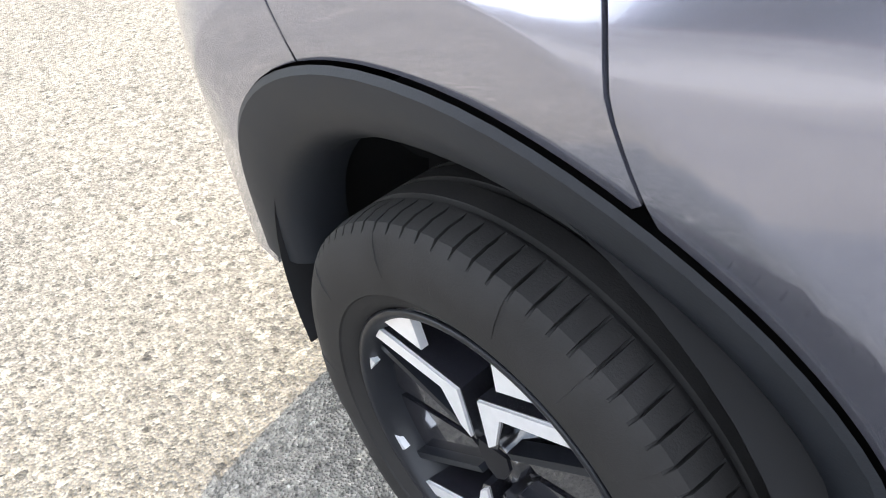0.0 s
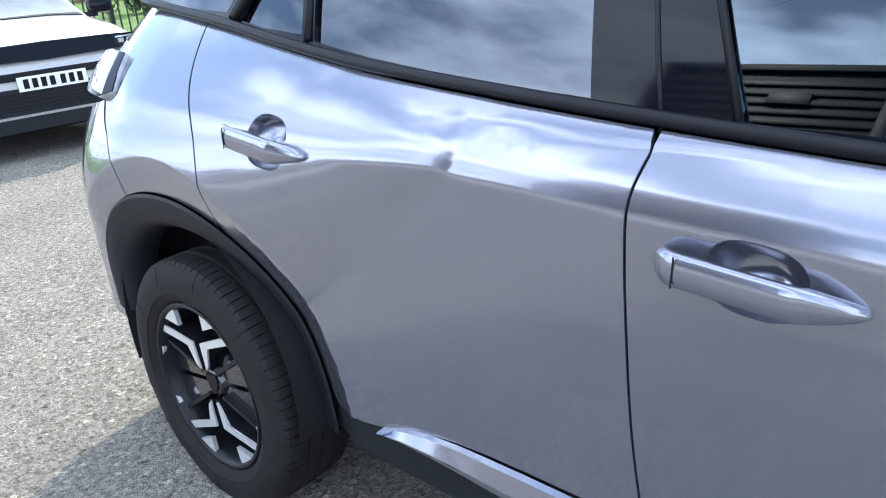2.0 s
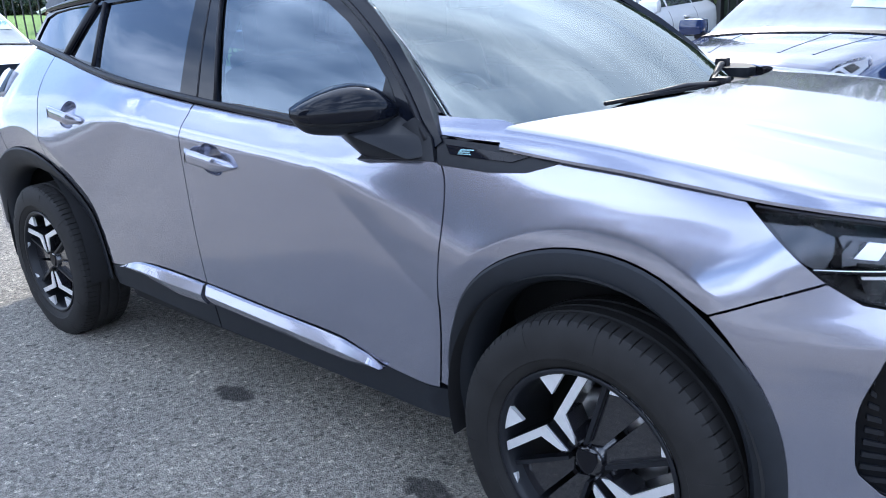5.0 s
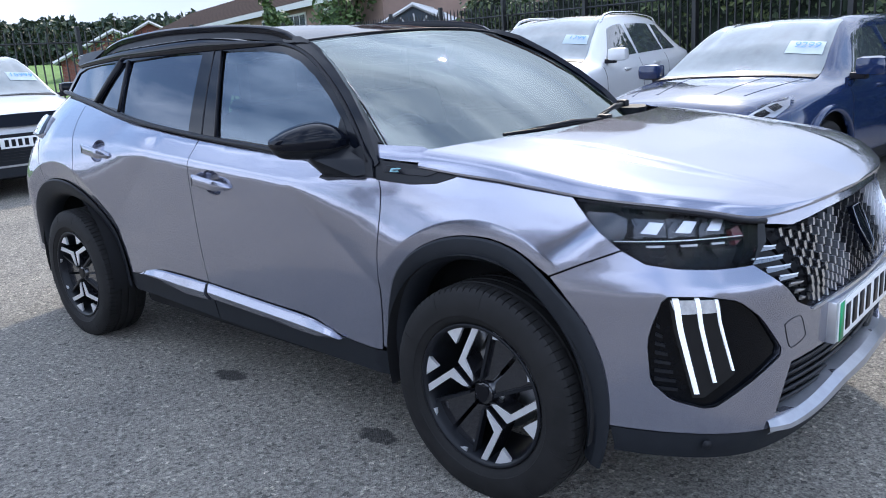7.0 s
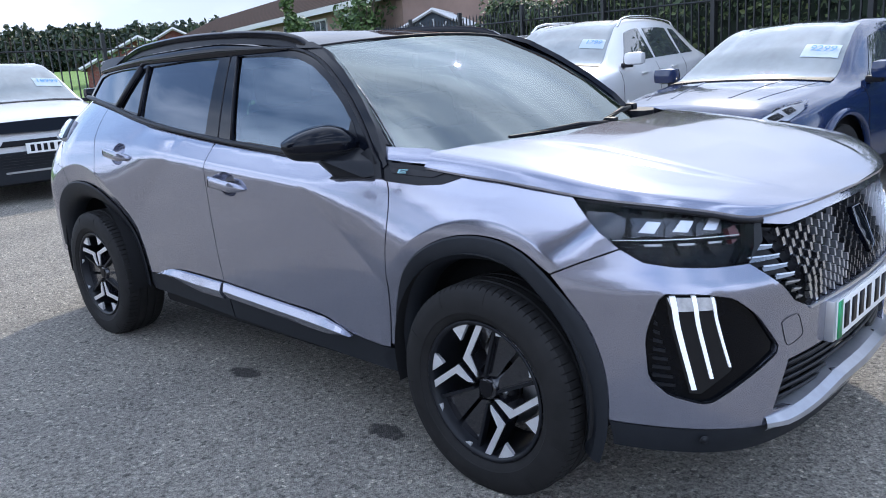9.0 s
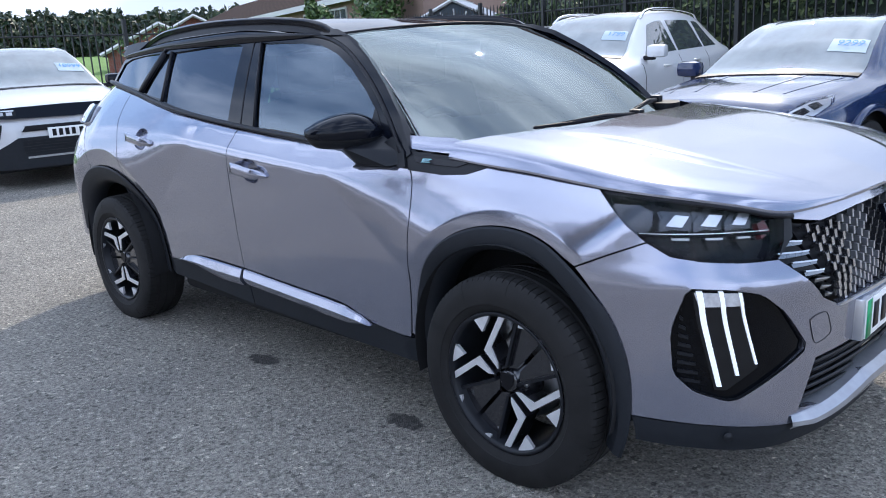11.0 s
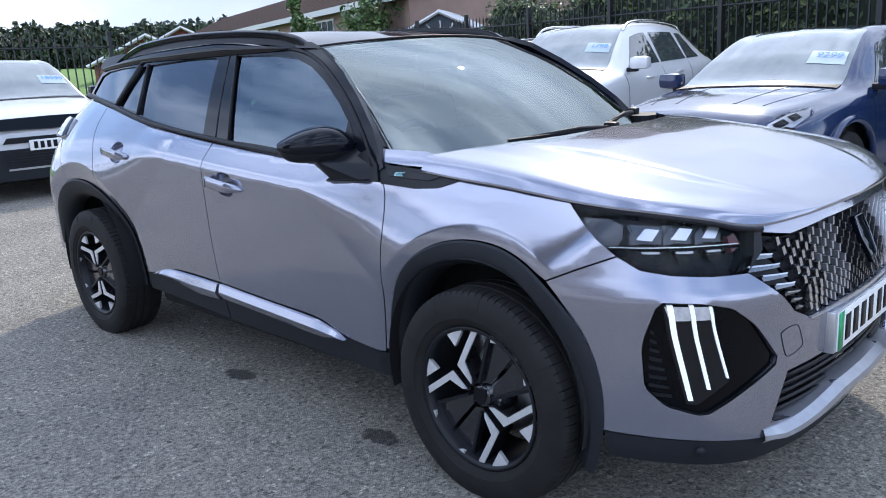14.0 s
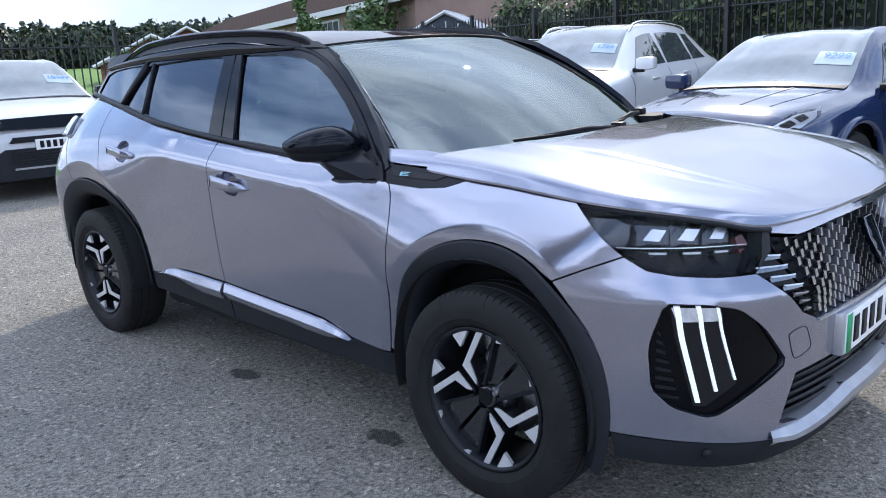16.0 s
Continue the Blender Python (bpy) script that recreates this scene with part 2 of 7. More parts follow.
def add_box(bm, lo, hi, bevel=0.0, m=None, seg=2):
    v = [bm.verts.new((x, y, z)) for x in (lo[0], hi[0]) for y in (lo[1], hi[1]) for z in (lo[2], hi[2])]
    f = [bm.faces.new([v[i] for i in q]) for q in ((0, 1, 3, 2), (4, 6, 7, 5), (0, 4, 5, 1), (2, 3, 7, 6), (0, 2, 6, 4), (1, 5, 7, 3))]
    vs = v
    if bevel:
        r = bmesh.ops.bevel(bm, geom=list({e for q in f for e in q.edges}), offset=bevel, segments=seg, affect="EDGES", profile=0.6)
        vs = list({w for q in r["faces"] for w in q.verts} | {w for w in v if w.is_valid})
    if m is not None:
        bmesh.ops.transform(bm, matrix=m, verts=vs)
    return bm


def box(lo, hi, bevel=0.0, m=None):
    return flat_sharp(add_box(bmesh.new(), lo, hi, bevel, m))


def lathe(profile, n, axis="y", closed=False):
    """Turns (radius, along) pairs round the axis."""
    bm = bmesh.new()
    rings = []
    for k in range(n):
        a = 2 * math.pi * k / n
        ring = []
        for r, h in profile:
            p = (r * math.cos(a), h, r * math.sin(a)) if axis == "y" else (r * math.cos(a), r * math.sin(a), h)
            ring.append(bm.verts.new(p))
        rings.append(ring)
    q = len(profile)
    for k in range(n):
        a, b = rings[k], rings[(k + 1) % n]
        for j in range(q if closed else q - 1):
            bm.faces.new((a[j], a[(j + 1) % q], b[(j + 1) % q], b[j]))
    bmesh.ops.recalc_face_normals(bm, faces=bm.faces)
    return bm


def tube(pts, r, n=8, bm=None, caps=True):
    """A round bar through the points; r a number or one for each point."""
    bm = bm or bmesh.new()
    pts = [Vector(p) for p in pts]
    rings = []
    side_v = None
    for i, p in enumerate(pts):
        d = (pts[min(i + 1, len(pts) - 1)] - pts[max(i - 1, 0)]).normalized()
        if side_v is None:
            side_v = d.cross(Vector((0, 0, 1)) if abs(d.z) < 0.9 else Vector((1, 0, 0))).normalized()
        side_v = (side_v - d * side_v.dot(d)).normalized()
        up = d.cross(side_v)
        rad = r if isinstance(r, (int, float)) else r[i]
        rings.append([bm.verts.new(p + (side_v * math.cos(a) + up * math.sin(a)) * rad) for a in [2 * math.pi * k / n for k in range(n)]])
    for a, b in zip(rings, rings[1:]):
        for k in range(n):
            bm.faces.new((a[k], a[(k + 1) % n], b[(k + 1) % n], b[k]))
    if caps:
        bm.faces.new(list(reversed(rings[0])))
        bm.faces.new(rings[-1])
    return bm


def curve(pts, n=6):
    """A smooth open line through the points."""
    out = []
    p = [pts[0], *pts, pts[-1]]
    for i in range(1, len(p) - 2):
        for k in range(n):
            u = k / n
            out.append(tuple(0.5 * (2 * p[i][c] + (p[i + 1][c] - p[i - 1][c]) * u + (2 * p[i - 1][c] - 5 * p[i][c] + 4 * p[i + 1][c] - p[i + 2][c]) * u * u
                                    + (3 * p[i][c] - p[i - 1][c] - 3 * p[i + 1][c] + p[i + 2][c]) * u ** 3) for c in range(len(pts[0]))))
    out.append(tuple(pts[-1]))
    return out


def steps(a, b, n):
    return [a + (b - a) * k / n for k in range(n + 1)]


def resample(poly, step):
    out = []
    for a, b in zip(poly, [*poly[1:], poly[0]]):
        d = math.hypot(b[0] - a[0], b[1] - a[1])
        if d < 1e-6:
            continue
        n = max(1, math.ceil(d / step))
        for k in range(n):
            out.append((a[0] + (b[0] - a[0]) * k / n, a[1] + (b[1] - a[1]) * k / n))
    return out


def inside(pts, polys):
    pts = np.asarray(pts)
    x, y = pts[:, 0], pts[:, 1]
    r = np.zeros(len(pts), bool)
    for poly in polys:
        for (ax, ay), (bx, by) in zip(poly, [*poly[1:], poly[0]]):
            if ay == by:
                continue
            r ^= ((ay > y) != (by > y)) & (x < (bx - ax) * (y - ay) / (by - ay) + ax)
    return r


def shrink(poly, d):
    """Moves the outline inwards by d, to leave a gap at the joints."""
    n = len(poly)
    area = sum(poly[i][0] * poly[(i + 1) % n][1] - poly[(i + 1) % n][0] * poly[i][1] for i in range(n))
    s = 1 if area > 0 else -1
    out = []
    for i in range(n):
        a, b, c = poly[i - 1], poly[i], poly[(i + 1) % n]
        d1, d2 = Vector((b[0] - a[0], b[1] - a[1])), Vector((c[0] - b[0], c[1] - b[1]))
        if d1.length < 1e-7 or d2.length < 1e-7:
            continue
        d1.normalize(), d2.normalize()
        nn = Vector((-d1.y - d2.y, d1.x + d2.x))
        k = nn.length
        if k < 0.3:
            nn, k = Vector((-d1.y, d1.x)) * 2, 2.0
        nn = nn / k * (2 / k)
        nn = nn * min(1.0, 2.0 / nn.length)
        out.append((b[0] + nn.x * d * s, b[1] + nn.y * d * s))
    return out


def patch(outline, fn, step=0.03, thick=0.012, out=(0, -1, 0), holes=(), gap=0.0022, off=0.0, bm=None, lines=()):
    """A curved sheet: the outline, with holes, laid on the surface fn(u, v), with a turned-in edge."""
    if gap:
        outline = shrink(outline, gap)
    loops = [resample(p, step) for p in (outline, *holes)]
    pts, edges = [], []
    for lp in loops:
        s = len(pts)
        pts += lp
        edges += [(s + i, s + (i + 1) % len(lp)) for i in range(len(lp))]
    us, vs = [p[0] for p in loops[0]], [p[1] for p in loops[0]]
    # rows of vertices close on both sides of each crease keep it crisp
    for ln in lines:
        run = [(a[0] + (b[0] - a[0]) * k / m, a[1] + (b[1] - a[1]) * k / m, b[1] - a[1], a[0] - b[0]) for a, b in zip(ln, ln[1:])
               for m in (max(1, math.ceil(math.hypot(b[0] - a[0], b[1] - a[1]) / 0.014)),) for k in range(m)]
        cand = []
        for x, z, nx, nz in run:
            q = math.hypot(nx, nz)
            cand += [(x + nx / q * s, z + nz / q * s) for s in (-0.005, 0.005)]
        ok = inside(cand, loops)
        base = np.array([p for lp in loops for p in lp])
        pts += [c for c, k in zip(cand, ok) if k and np.min(np.sum((base - np.array(c)) ** 2, axis=1)) > 0.004 ** 2]
    grid = []
    v, row = min(vs) + step * 0.5, 0
    while v < max(vs):
        u = min(us) + (0.5 if row % 2 else 0.0) * step
        while u < max(us):
            grid.append((u, v))
            u += step
        v, row = v + step * 0.87, row + 1
    if grid:
        g = np.array(grid)
        keep = inside(g, loops)
        b = np.array(pts)
        for k in np.nonzero(keep)[0]:
            if np.min(np.sum((b - g[k]) ** 2, axis=1)) > (0.55 * step) ** 2:
                pts.append(grid[k])
    r = geometry.delaunay_2d_cdt([Vector(p) for p in pts], edges, [], 0, 1e-6)
    v2, tri = r[0], [f for f in r[2] if len(f) == 3]
    cen = [tuple(sum((v2[i][c] for i in f), 0.0) / 3 for c in (0, 1)) for f in tri]
    ok = inside(cen, loops)
    bm = bm or bmesh.new()
    o = Vector(out)
    lay = bm.verts.layers.float_vector.get("true_normal") or bm.verts.layers.float_vector.new("true_normal")
    vv = [bm.verts.new(fn(p[0], p[1])) for p in v2]
    for w, p in zip(vv, v2):
        e = 0.0015
        nv = (fn(p[0] + e, p[1]) - fn(p[0] - e, p[1])).cross(fn(p[0], p[1] + e) - fn(p[0], p[1] - e))
        if nv.length > 1e-12:
            nv.normalize()
            w[lay] = nv if nv.dot(o) > 0 else -nv
    faces = []
    for f, k in zip(tri, ok):
        if k:
            a, b, c = (vv[i] for i in f)
            n = (b.co - a.co).cross(c.co - a.co)
            try:
                faces.append(bm.faces.new((a, b, c) if n.dot(o) > 0 else (a, c, b)))
            except ValueError:
                pass
    for w in vv:
        if not w.link_faces:
            bm.verts.remove(w)
    vv = [w for w in vv if w.is_valid]
    for f in faces:
        f.normal_update()
    for w in vv:
        w.normal_update()
    nrm = {w: w[lay].copy() if w[lay].length > 0.5 else w.normal.copy() for w in vv}
    if off:
        for w in vv:
            w.co += nrm[w] * off
    if thick:
        rim = [e for e in {e for f in faces for e in f.edges} if len(e.link_faces) == 1]
        made = {}
        for w in {w for e in rim for w in e.verts}:
            made[w] = (bm.verts.new(w.co), bm.verts.new(w.co - nrm[w] * thick))
        for e in rim:
            l = e.link_loops[0]
            a, b = l.vert, l.link_loop_next.vert
            bm.faces.new((made[b][0], made[a][0], made[a][1], made[b][1]))
    return bm
def lin(p, v):
    """A smooth monotone curve through the pairs p, at v."""
    if v <= p[0][0]:
        return p[0][1]
    if v >= p[-1][0]:
        return p[-1][1]
    n, i = len(p), 0
    while p[i + 1][0] < v:
        i += 1

    def slope(k):
        if k <= 0:
            return (p[1][1] - p[0][1]) / (p[1][0] - p[0][0])
        if k >= n - 1:
            return (p[-1][1] - p[-2][1]) / (p[-1][0] - p[-2][0])
        a = (p[k][1] - p[k - 1][1]) / (p[k][0] - p[k - 1][0])
        b = (p[k + 1][1] - p[k][1]) / (p[k + 1][0] - p[k][0])
        return 2 * a * b / (a + b) if a * b > 0 else 0.0
    (x0, y0), (x1, y1) = p[i], p[i + 1]
    h = x1 - x0
    u = (v - x0) / h
    m0, m1 = slope(i) * h, slope(i + 1) * h
    return (2 * u ** 3 - 3 * u * u + 1) * y0 + (u ** 3 - 2 * u * u + u) * m0 + (3 * u * u - 2 * u ** 3) * y1 + (u ** 3 - u * u) * m1


def smin(a, b, k):
    h = max(k - abs(a - b), 0.0) / k
    return min(a, b) - h * h * k * 0.25


def smax(a, b, k):
    return -smin(-a, -b, k)


SHOULDER = ((-2.3, 1.24), (-1.5, 1.19), (-1.17, 1.142), (-0.85, 1.083), (-0.69, 1.047), (-0.53, 0.998), (-0.43, 0.966), (0.472, 0.905), (0.95, 0.878), (1.3, 0.845), (1.6, 0.83), (2.2, 0.80))
FLANK = ((0.15, 0.80), (0.30, 0.815), (0.42, 0.826), (0.52, 0.831), (0.62, 0.835), (0.80, 0.842), (0.97, 0.848), (1.3, 0.86))
NOSE = ((0.0, 2.085), (0.15, 2.08), (0.28, 2.068), (0.42, 2.045), (0.52, 2.018), (0.60, 1.98), (0.68, 1.92), (0.75, 1.835), (0.80, 1.74), (0.84, 1.62), (0.865, 1.50), (0.90, 1.2), (0.94, 0.6))
NOSE_INV = tuple((b, a) for a, b in reversed(NOSE))
NOSE_DX = ((0.10, -0.10), (0.20, -0.04), (0.30, 0.0), (0.45, 0.004), (0.60, 0.008), (0.683, 0.018), (0.693, 0.015), (0.77, -0.020), (0.80, -0.031), (0.86, -0.050), (0.93, -0.092), (1.05, -0.22))
TAIL = ((-2.14, 0.26), (-2.12, 0.44), (-2.05, 0.63), (-1.95, 0.745), (-1.8, 0.836), (-1.6, 0.908), (-1.4, 0.930), (-0.8, 0.94))


def shoulder_z(x):
    for (a, b), (c, d) in zip(SHOULDER, SHOULDER[1:]):
        if x <= c:
            return b + (d - b) * (x - a) / (c - a)
    return SHOULDER[-1][1]


def belt_z(x):
    return lin(((-1.75, 1.218), (-1.45, 1.190), (-1.2, 1.162), (-0.95, 1.124), (-0.70, 1.088), (-0.5, 1.066), (-0.24, 1.041), (0.0, 1.021), (0.31, 0.999), (0.60, 0.978), (0.885, 0.955)), x)


def side0(x, z):
    """Half the body's width at x, z, but for the wrap of the nose."""
    c = lin(FLANK, z)
    r = 0.092 * ((-0.43 - x) - 1.30 * (0.966 - z))
    f = 0.080 * ((x - 0.472) - 1.35 * (0.905 - z))
    lift = smax(smax(r, f, 0.0006), 0.0, 0.0006)
    s = smin(c + lift, 0.886, 0.02)
    # the front wing bulges over its wheel and leans in towards the bonnet
    wf = max(0.0, min(1.0, (x - 0.58) / 0.68))
    s += wf * wf * (3 - 2 * wf) * (0.008 - 0.68 * max(0.0, z - 0.60) ** 2 - 0.085 * max(0.0, z - 0.66))
    wk = max(0.0, min(1.0, (x - 0.50) / 0.50))
    k = 0.018 + 0.045 * min(1.0, lift / 0.03) + 0.08 * wk * wk * (3 - 2 * wk)
    u = 0.849 + 0.20 * (k - 0.013) - 0.70 * (z - shoulder_z(x))
    s = smin(s, u, k)
    # the haunch over the rear wheel rolls in gently towards the glass
    w = max(0.0, min(1.0, (-0.43 - x - 1.30 * (0.966 - z)) / 0.50))
    s -= 0.88 * w * w * (3 - 2 * w) * max(0.0, z - 0.78) ** 2
    if -1.8 < x < 0.9:
        s = smin(s, green(x, z) + 0.008 + 1.3 * max(0.0, belt_z(x) - z), 0.012)
    # the rear haunch stands proud over its wheel
    s += 0.020 * math.exp(-((x + 1.36) / 0.36) ** 2 - ((z - 0.74) / 0.26) ** 2)
    return smin(s, lin(TAIL, x) - 1.45 * max(0.0, z - 0.75) ** 2, 0.02)


def ring_cut(x, z):
    """How far the band round each wheel arch leans in."""
    for cx, cz, r2 in ((1.305, 0.375, 0.468), (-1.305, 0.395, 0.515)):
        d = r2 - math.hypot(x - cx, z - cz)
        if d > -0.006:
            return 0.36 * (d if d > 0.006 else (d + 0.006) ** 2 / 0.024)
    return 0.0


def side(x, z):
    s = side0(x, z) - ring_cut(x, z)
    if x > 1.2:
        s = smin(s, lin(NOSE_INV, x - lin(NOSE_DX, z)), 0.02)
    return s


def green(x, z):
    """Half the width of the glasshouse."""
    d = max(0.0, -0.7 - x)
    return 0.785 - 0.40 * (z - 1.0) - 0.25 * (z - 1.0) ** 2 - 0.10 * d * d


SEAM_Y = ((0.98, 0.778), (1.2, 0.771), (1.34, 0.772), (1.46, 0.777), (1.59, 0.777), (1.70, 0.765), (1.79, 0.735), (1.90, 0.645), (1.96, 0.565), (2.0, 0.48), (2.03, 0.37), (2.05, 0.22), (2.06, 0.0))
SEAM_Z = ((0.98, 0.985), (1.2, 0.962), (1.34, 0.953), (1.46, 0.943), (1.59, 0.930), (1.79, 0.912), (1.90, 0.888), (1.99, 0.858), (2.06, 0.866))
CROWN = ((0.9, 1.065), (1.2, 1.045), (1.4, 1.020), (1.6, 0.988), (1.8, 0.950), (1.95, 0.912), (2.03, 0.882), (2.06, 0.868))
SECTION = ((0.0, 1.0), (0.5, 0.93), (0.8, 0.77), (0.9, 0.64), (0.950, 0.545), (0.960, 0.51), (1.0, 0.0))


def hood(x, y):
    t = min(1.0, abs(y) / max(0.02, lin(SEAM_Y, x)))
    zs, zc = lin(SEAM_Z, x), lin(CROWN, x)
    z = zs + (zc - zs) * lin(SECTION, t)
    w = max(0.0, min(1.0, (0.62 - t) / 0.03 + 0.5))
    return z + 0.014 * w * w * (3 - 2 * w) * max(0.0, min(1.0, (1.98 - x) / 0.3)) * max(0.0, min(1.0, (x - 1.22) / 0.25))

# ---------------------------------------------------------------- the silver car
car = thing("suv_car", pose(0, 0, 0), "silver-lilac metallic compact SUV with black roof, parked on grey tarmac", "car")


def on_side(x, z):
    return Vector((x, -side(x, z), z))


def on_green(x, z):
    return Vector((x, -green(x, z), z))


def arch_line(cx, cz, rx, rz, a0, a1, n=28, e=2.15):
    out_l = []
    for k in range(n + 1):
        a = radians(a0 + (a1 - a0) * k / n)
        c, s = math.cos(a), math.sin(a)
        out_l.append((cx + rx * math.copysign(abs(c) ** (2 / e), c), cz + rz * math.copysign(abs(s) ** (2 / e), s)))
    return out_l


FRONT_ARCH, REAR_ARCH = (1.305, 0.375), (-1.312, 0.395)
AF = dict(rx=0.408, rz=0.424)
AR = dict(rx=0.427, rz=0.427)


def both(ob):
    mirrored(ob)
    return ob


# body side panels
def belt_run(x0, x1, n=10, dz=0.0):
    return [(x0 + (x1 - x0) * k / n, belt_z(x0 + (x1 - x0) * k / n) + dz) for k in range(n + 1)]


B_SEAM = curve(((-0.128, 1.008), (-0.140, 0.955), (-0.147, 0.84), (-0.146, 0.62), (-0.132, 0.455)), 5)
A_SEAM = curve(((0.892, 0.948), (0.921, 0.894), (0.930, 0.80), (0.912, 0.68), (0.885, 0.486), (0.868, 0.366)), 5)
C_SEAM = curve(((-1.293, 1.170), (-1.222, 1.072), (-1.142, 0.985), (-1.113, 0.935), (-1.100, 0.87), (-1.088, 0.786)), 5)
SILL_F = curve(((0.868, 0.366), (0.678, 0.382), (0.52, 0.424), (0.27, 0.436), (-0.132, 0.455)), 5)
SILL_R = curve(((-0.132, 0.455), (-0.49, 0.458), (-0.72, 0.412), (-0.862, 0.402)), 5)

# front door: skin, glass and handle
def cup_outline(x0, z0, x1, z1, k=1.0):
    ax = Vector((x1 - x0, z1 - z0))
    ln = ax.length
    ax.normalize()
    up = Vector((-ax.y, ax.x))
    c0 = Vector((x0, z0)) + ax * (ln * 0.5)
    out_l = []
    for i in range(28):
        a = 2 * math.pi * i / 28
        c, s = math.cos(a), math.sin(a)
        q = c0 + ax * (0.060 * k * math.copysign(abs(c) ** 0.75, c)) + up * (0.047 * k * math.copysign(abs(s) ** 0.8, s))
        out_l.append((q.x, q.y))
    return out_l


def crest_z(x):
    """Height of the sharp shoulder at x: where the flank turns most."""
    return max((shoulder_z(x) - 0.09 + 0.003 * k for k in range(50)), key=lambda z: abs(side0(x, z + 0.006) + side0(x, z - 0.006) - 2 * side0(x, z)))


HANDLE_F, HANDLE_R = (-0.103, 0.892, 0.143, 0.866), (-1.005, 0.985, -0.763, 0.955)

CREASE_R = [(-0.43 - 1.30 * d, 0.966 - d) for d in (-0.03, 0.0, 0.1, 0.2, 0.3, 0.4, 0.5)]
CREASE_T = [(x, crest_z(x)) for x in (-1.2, -1.1, -1.0, -0.9, -0.8, -0.7, -0.6, -0.5, -0.43, -0.25, 0.0, 0.25, 0.472, 0.6, 0.75, 0.9)]
CREASE_F = [(0.472 + 1.35 * d, 0.905 - d) for d in (-0.03, 0.0, 0.1, 0.2, 0.3, 0.4, 0.5)]
RING_F = [(1.305 + 0.468 * math.cos(a * 0.05), 0.375 + 0.468 * math.sin(a * 0.05)) for a in range(-4, 68)]
RING_R = [(-1.305 + 0.515 * math.cos(a * 0.05), 0.395 + 0.515 * math.sin(a * 0.05)) for a in range(-4, 68)]
front_door = part("front_door", patch([*A_SEAM, *SILL_F[1:], *reversed(B_SEAM[1:-1]), *belt_run(-0.128, 0.86)], on_side, step=0.02, lines=[CREASE_F, CREASE_T, RING_F], holes=[cup_outline(*HANDLE_F)]), PAINT, car)
rear_arch_door = [p for p in arch_line(*REAR_ARCH, **AR, a0=4, a1=66) if p[0] > -1.086]
rear_door = part("rear_door", patch([*B_SEAM, *SILL_R[1:], *rear_arch_door, *reversed(C_SEAM), *belt_run(-1.282, -0.135)], on_side, step=0.02, lines=[CREASE_R, CREASE_T], holes=[cup_outline(*HANDLE_R)]), PAINT, car)

# rear quarter, with the wheel arch cut in it
quarter = part("rear_quarter_panel", patch(
    [*C_SEAM, *arch_line(*REAR_ARCH, **AR, a0=62, a1=109, n=14), (-1.468, 0.873), (-1.514, 0.942), (-1.607, 1.017), (-1.70, 1.058), (-1.82, 1.102), (-1.93, 1.135), (-1.90, 1.20), (-1.78, 1.218), *belt_run(-1.74, -1.295)], on_side, step=0.02, lines=[RING_R]), PAINT, car)
rear_bumper = part("rear_bumper_side", patch(
    [*arch_line(*REAR_ARCH, **AR, a0=109, a1=172, n=16), (-1.742, 0.40), (-2.06, 0.40), (-2.09, 0.60), (-2.08, 0.85), (-2.02, 0.955), (-1.75, 0.99), (-1.612, 1.012), (-1.514, 0.942), (-1.468, 0.873)], on_side, step=0.025, lines=[RING_R]), PAINT, car)
def on_lamp(x, z):
    """The rear lamp swells out from the quarter towards the tail."""
    k = max(0.0, min(1.0, (-1.55 - x) / 0.26))
    return Vector((x, -side(x, z) - 0.004 - 0.036 * k * (2 - k), z))


rear_lamp = part("rear_lamp", patch([(-1.560, 1.030), (-1.600, 1.116), (-1.72, 1.122), (-1.85, 1.115), (-1.89, 1.080), (-1.86, 1.055), (-1.74, 1.028), (-1.63, 1.020)], on_lamp, step=0.02, thick=0.07), LAMP_CLEAR, car, "clear rear lamp with silver inner reflector")
part("dark_edge", patch([(-1.563, 1.032), (-1.602, 1.114), (-1.636, 1.116), (-1.602, 1.026)], on_lamp, step=0.02, thick=0.004, off=0.002, gap=0), SMOKE, rear_lamp)
part("lower_edge", patch([(-1.602, 1.026), (-1.63, 1.022), (-1.74, 1.030), (-1.86, 1.057), (-1.85, 1.064), (-1.73, 1.040), (-1.64, 1.031)], on_lamp, step=0.02, thick=0.004, off=0.002, gap=0), SMOKE, rear_lamp)
for k in range(3):
    x0, z0 = -1.68 - 0.055 * k, 1.050 + 0.008 * k
    part("lamp_element", patch([(x0, z0), (x0 - 0.045, z0 + 0.018), (x0 - 0.062, z0 + 0.044), (x0 - 0.022, z0 + 0.030)], on_lamp, step=0.02, thick=0.006, off=0.003, gap=0), CHROME, rear_lamp)

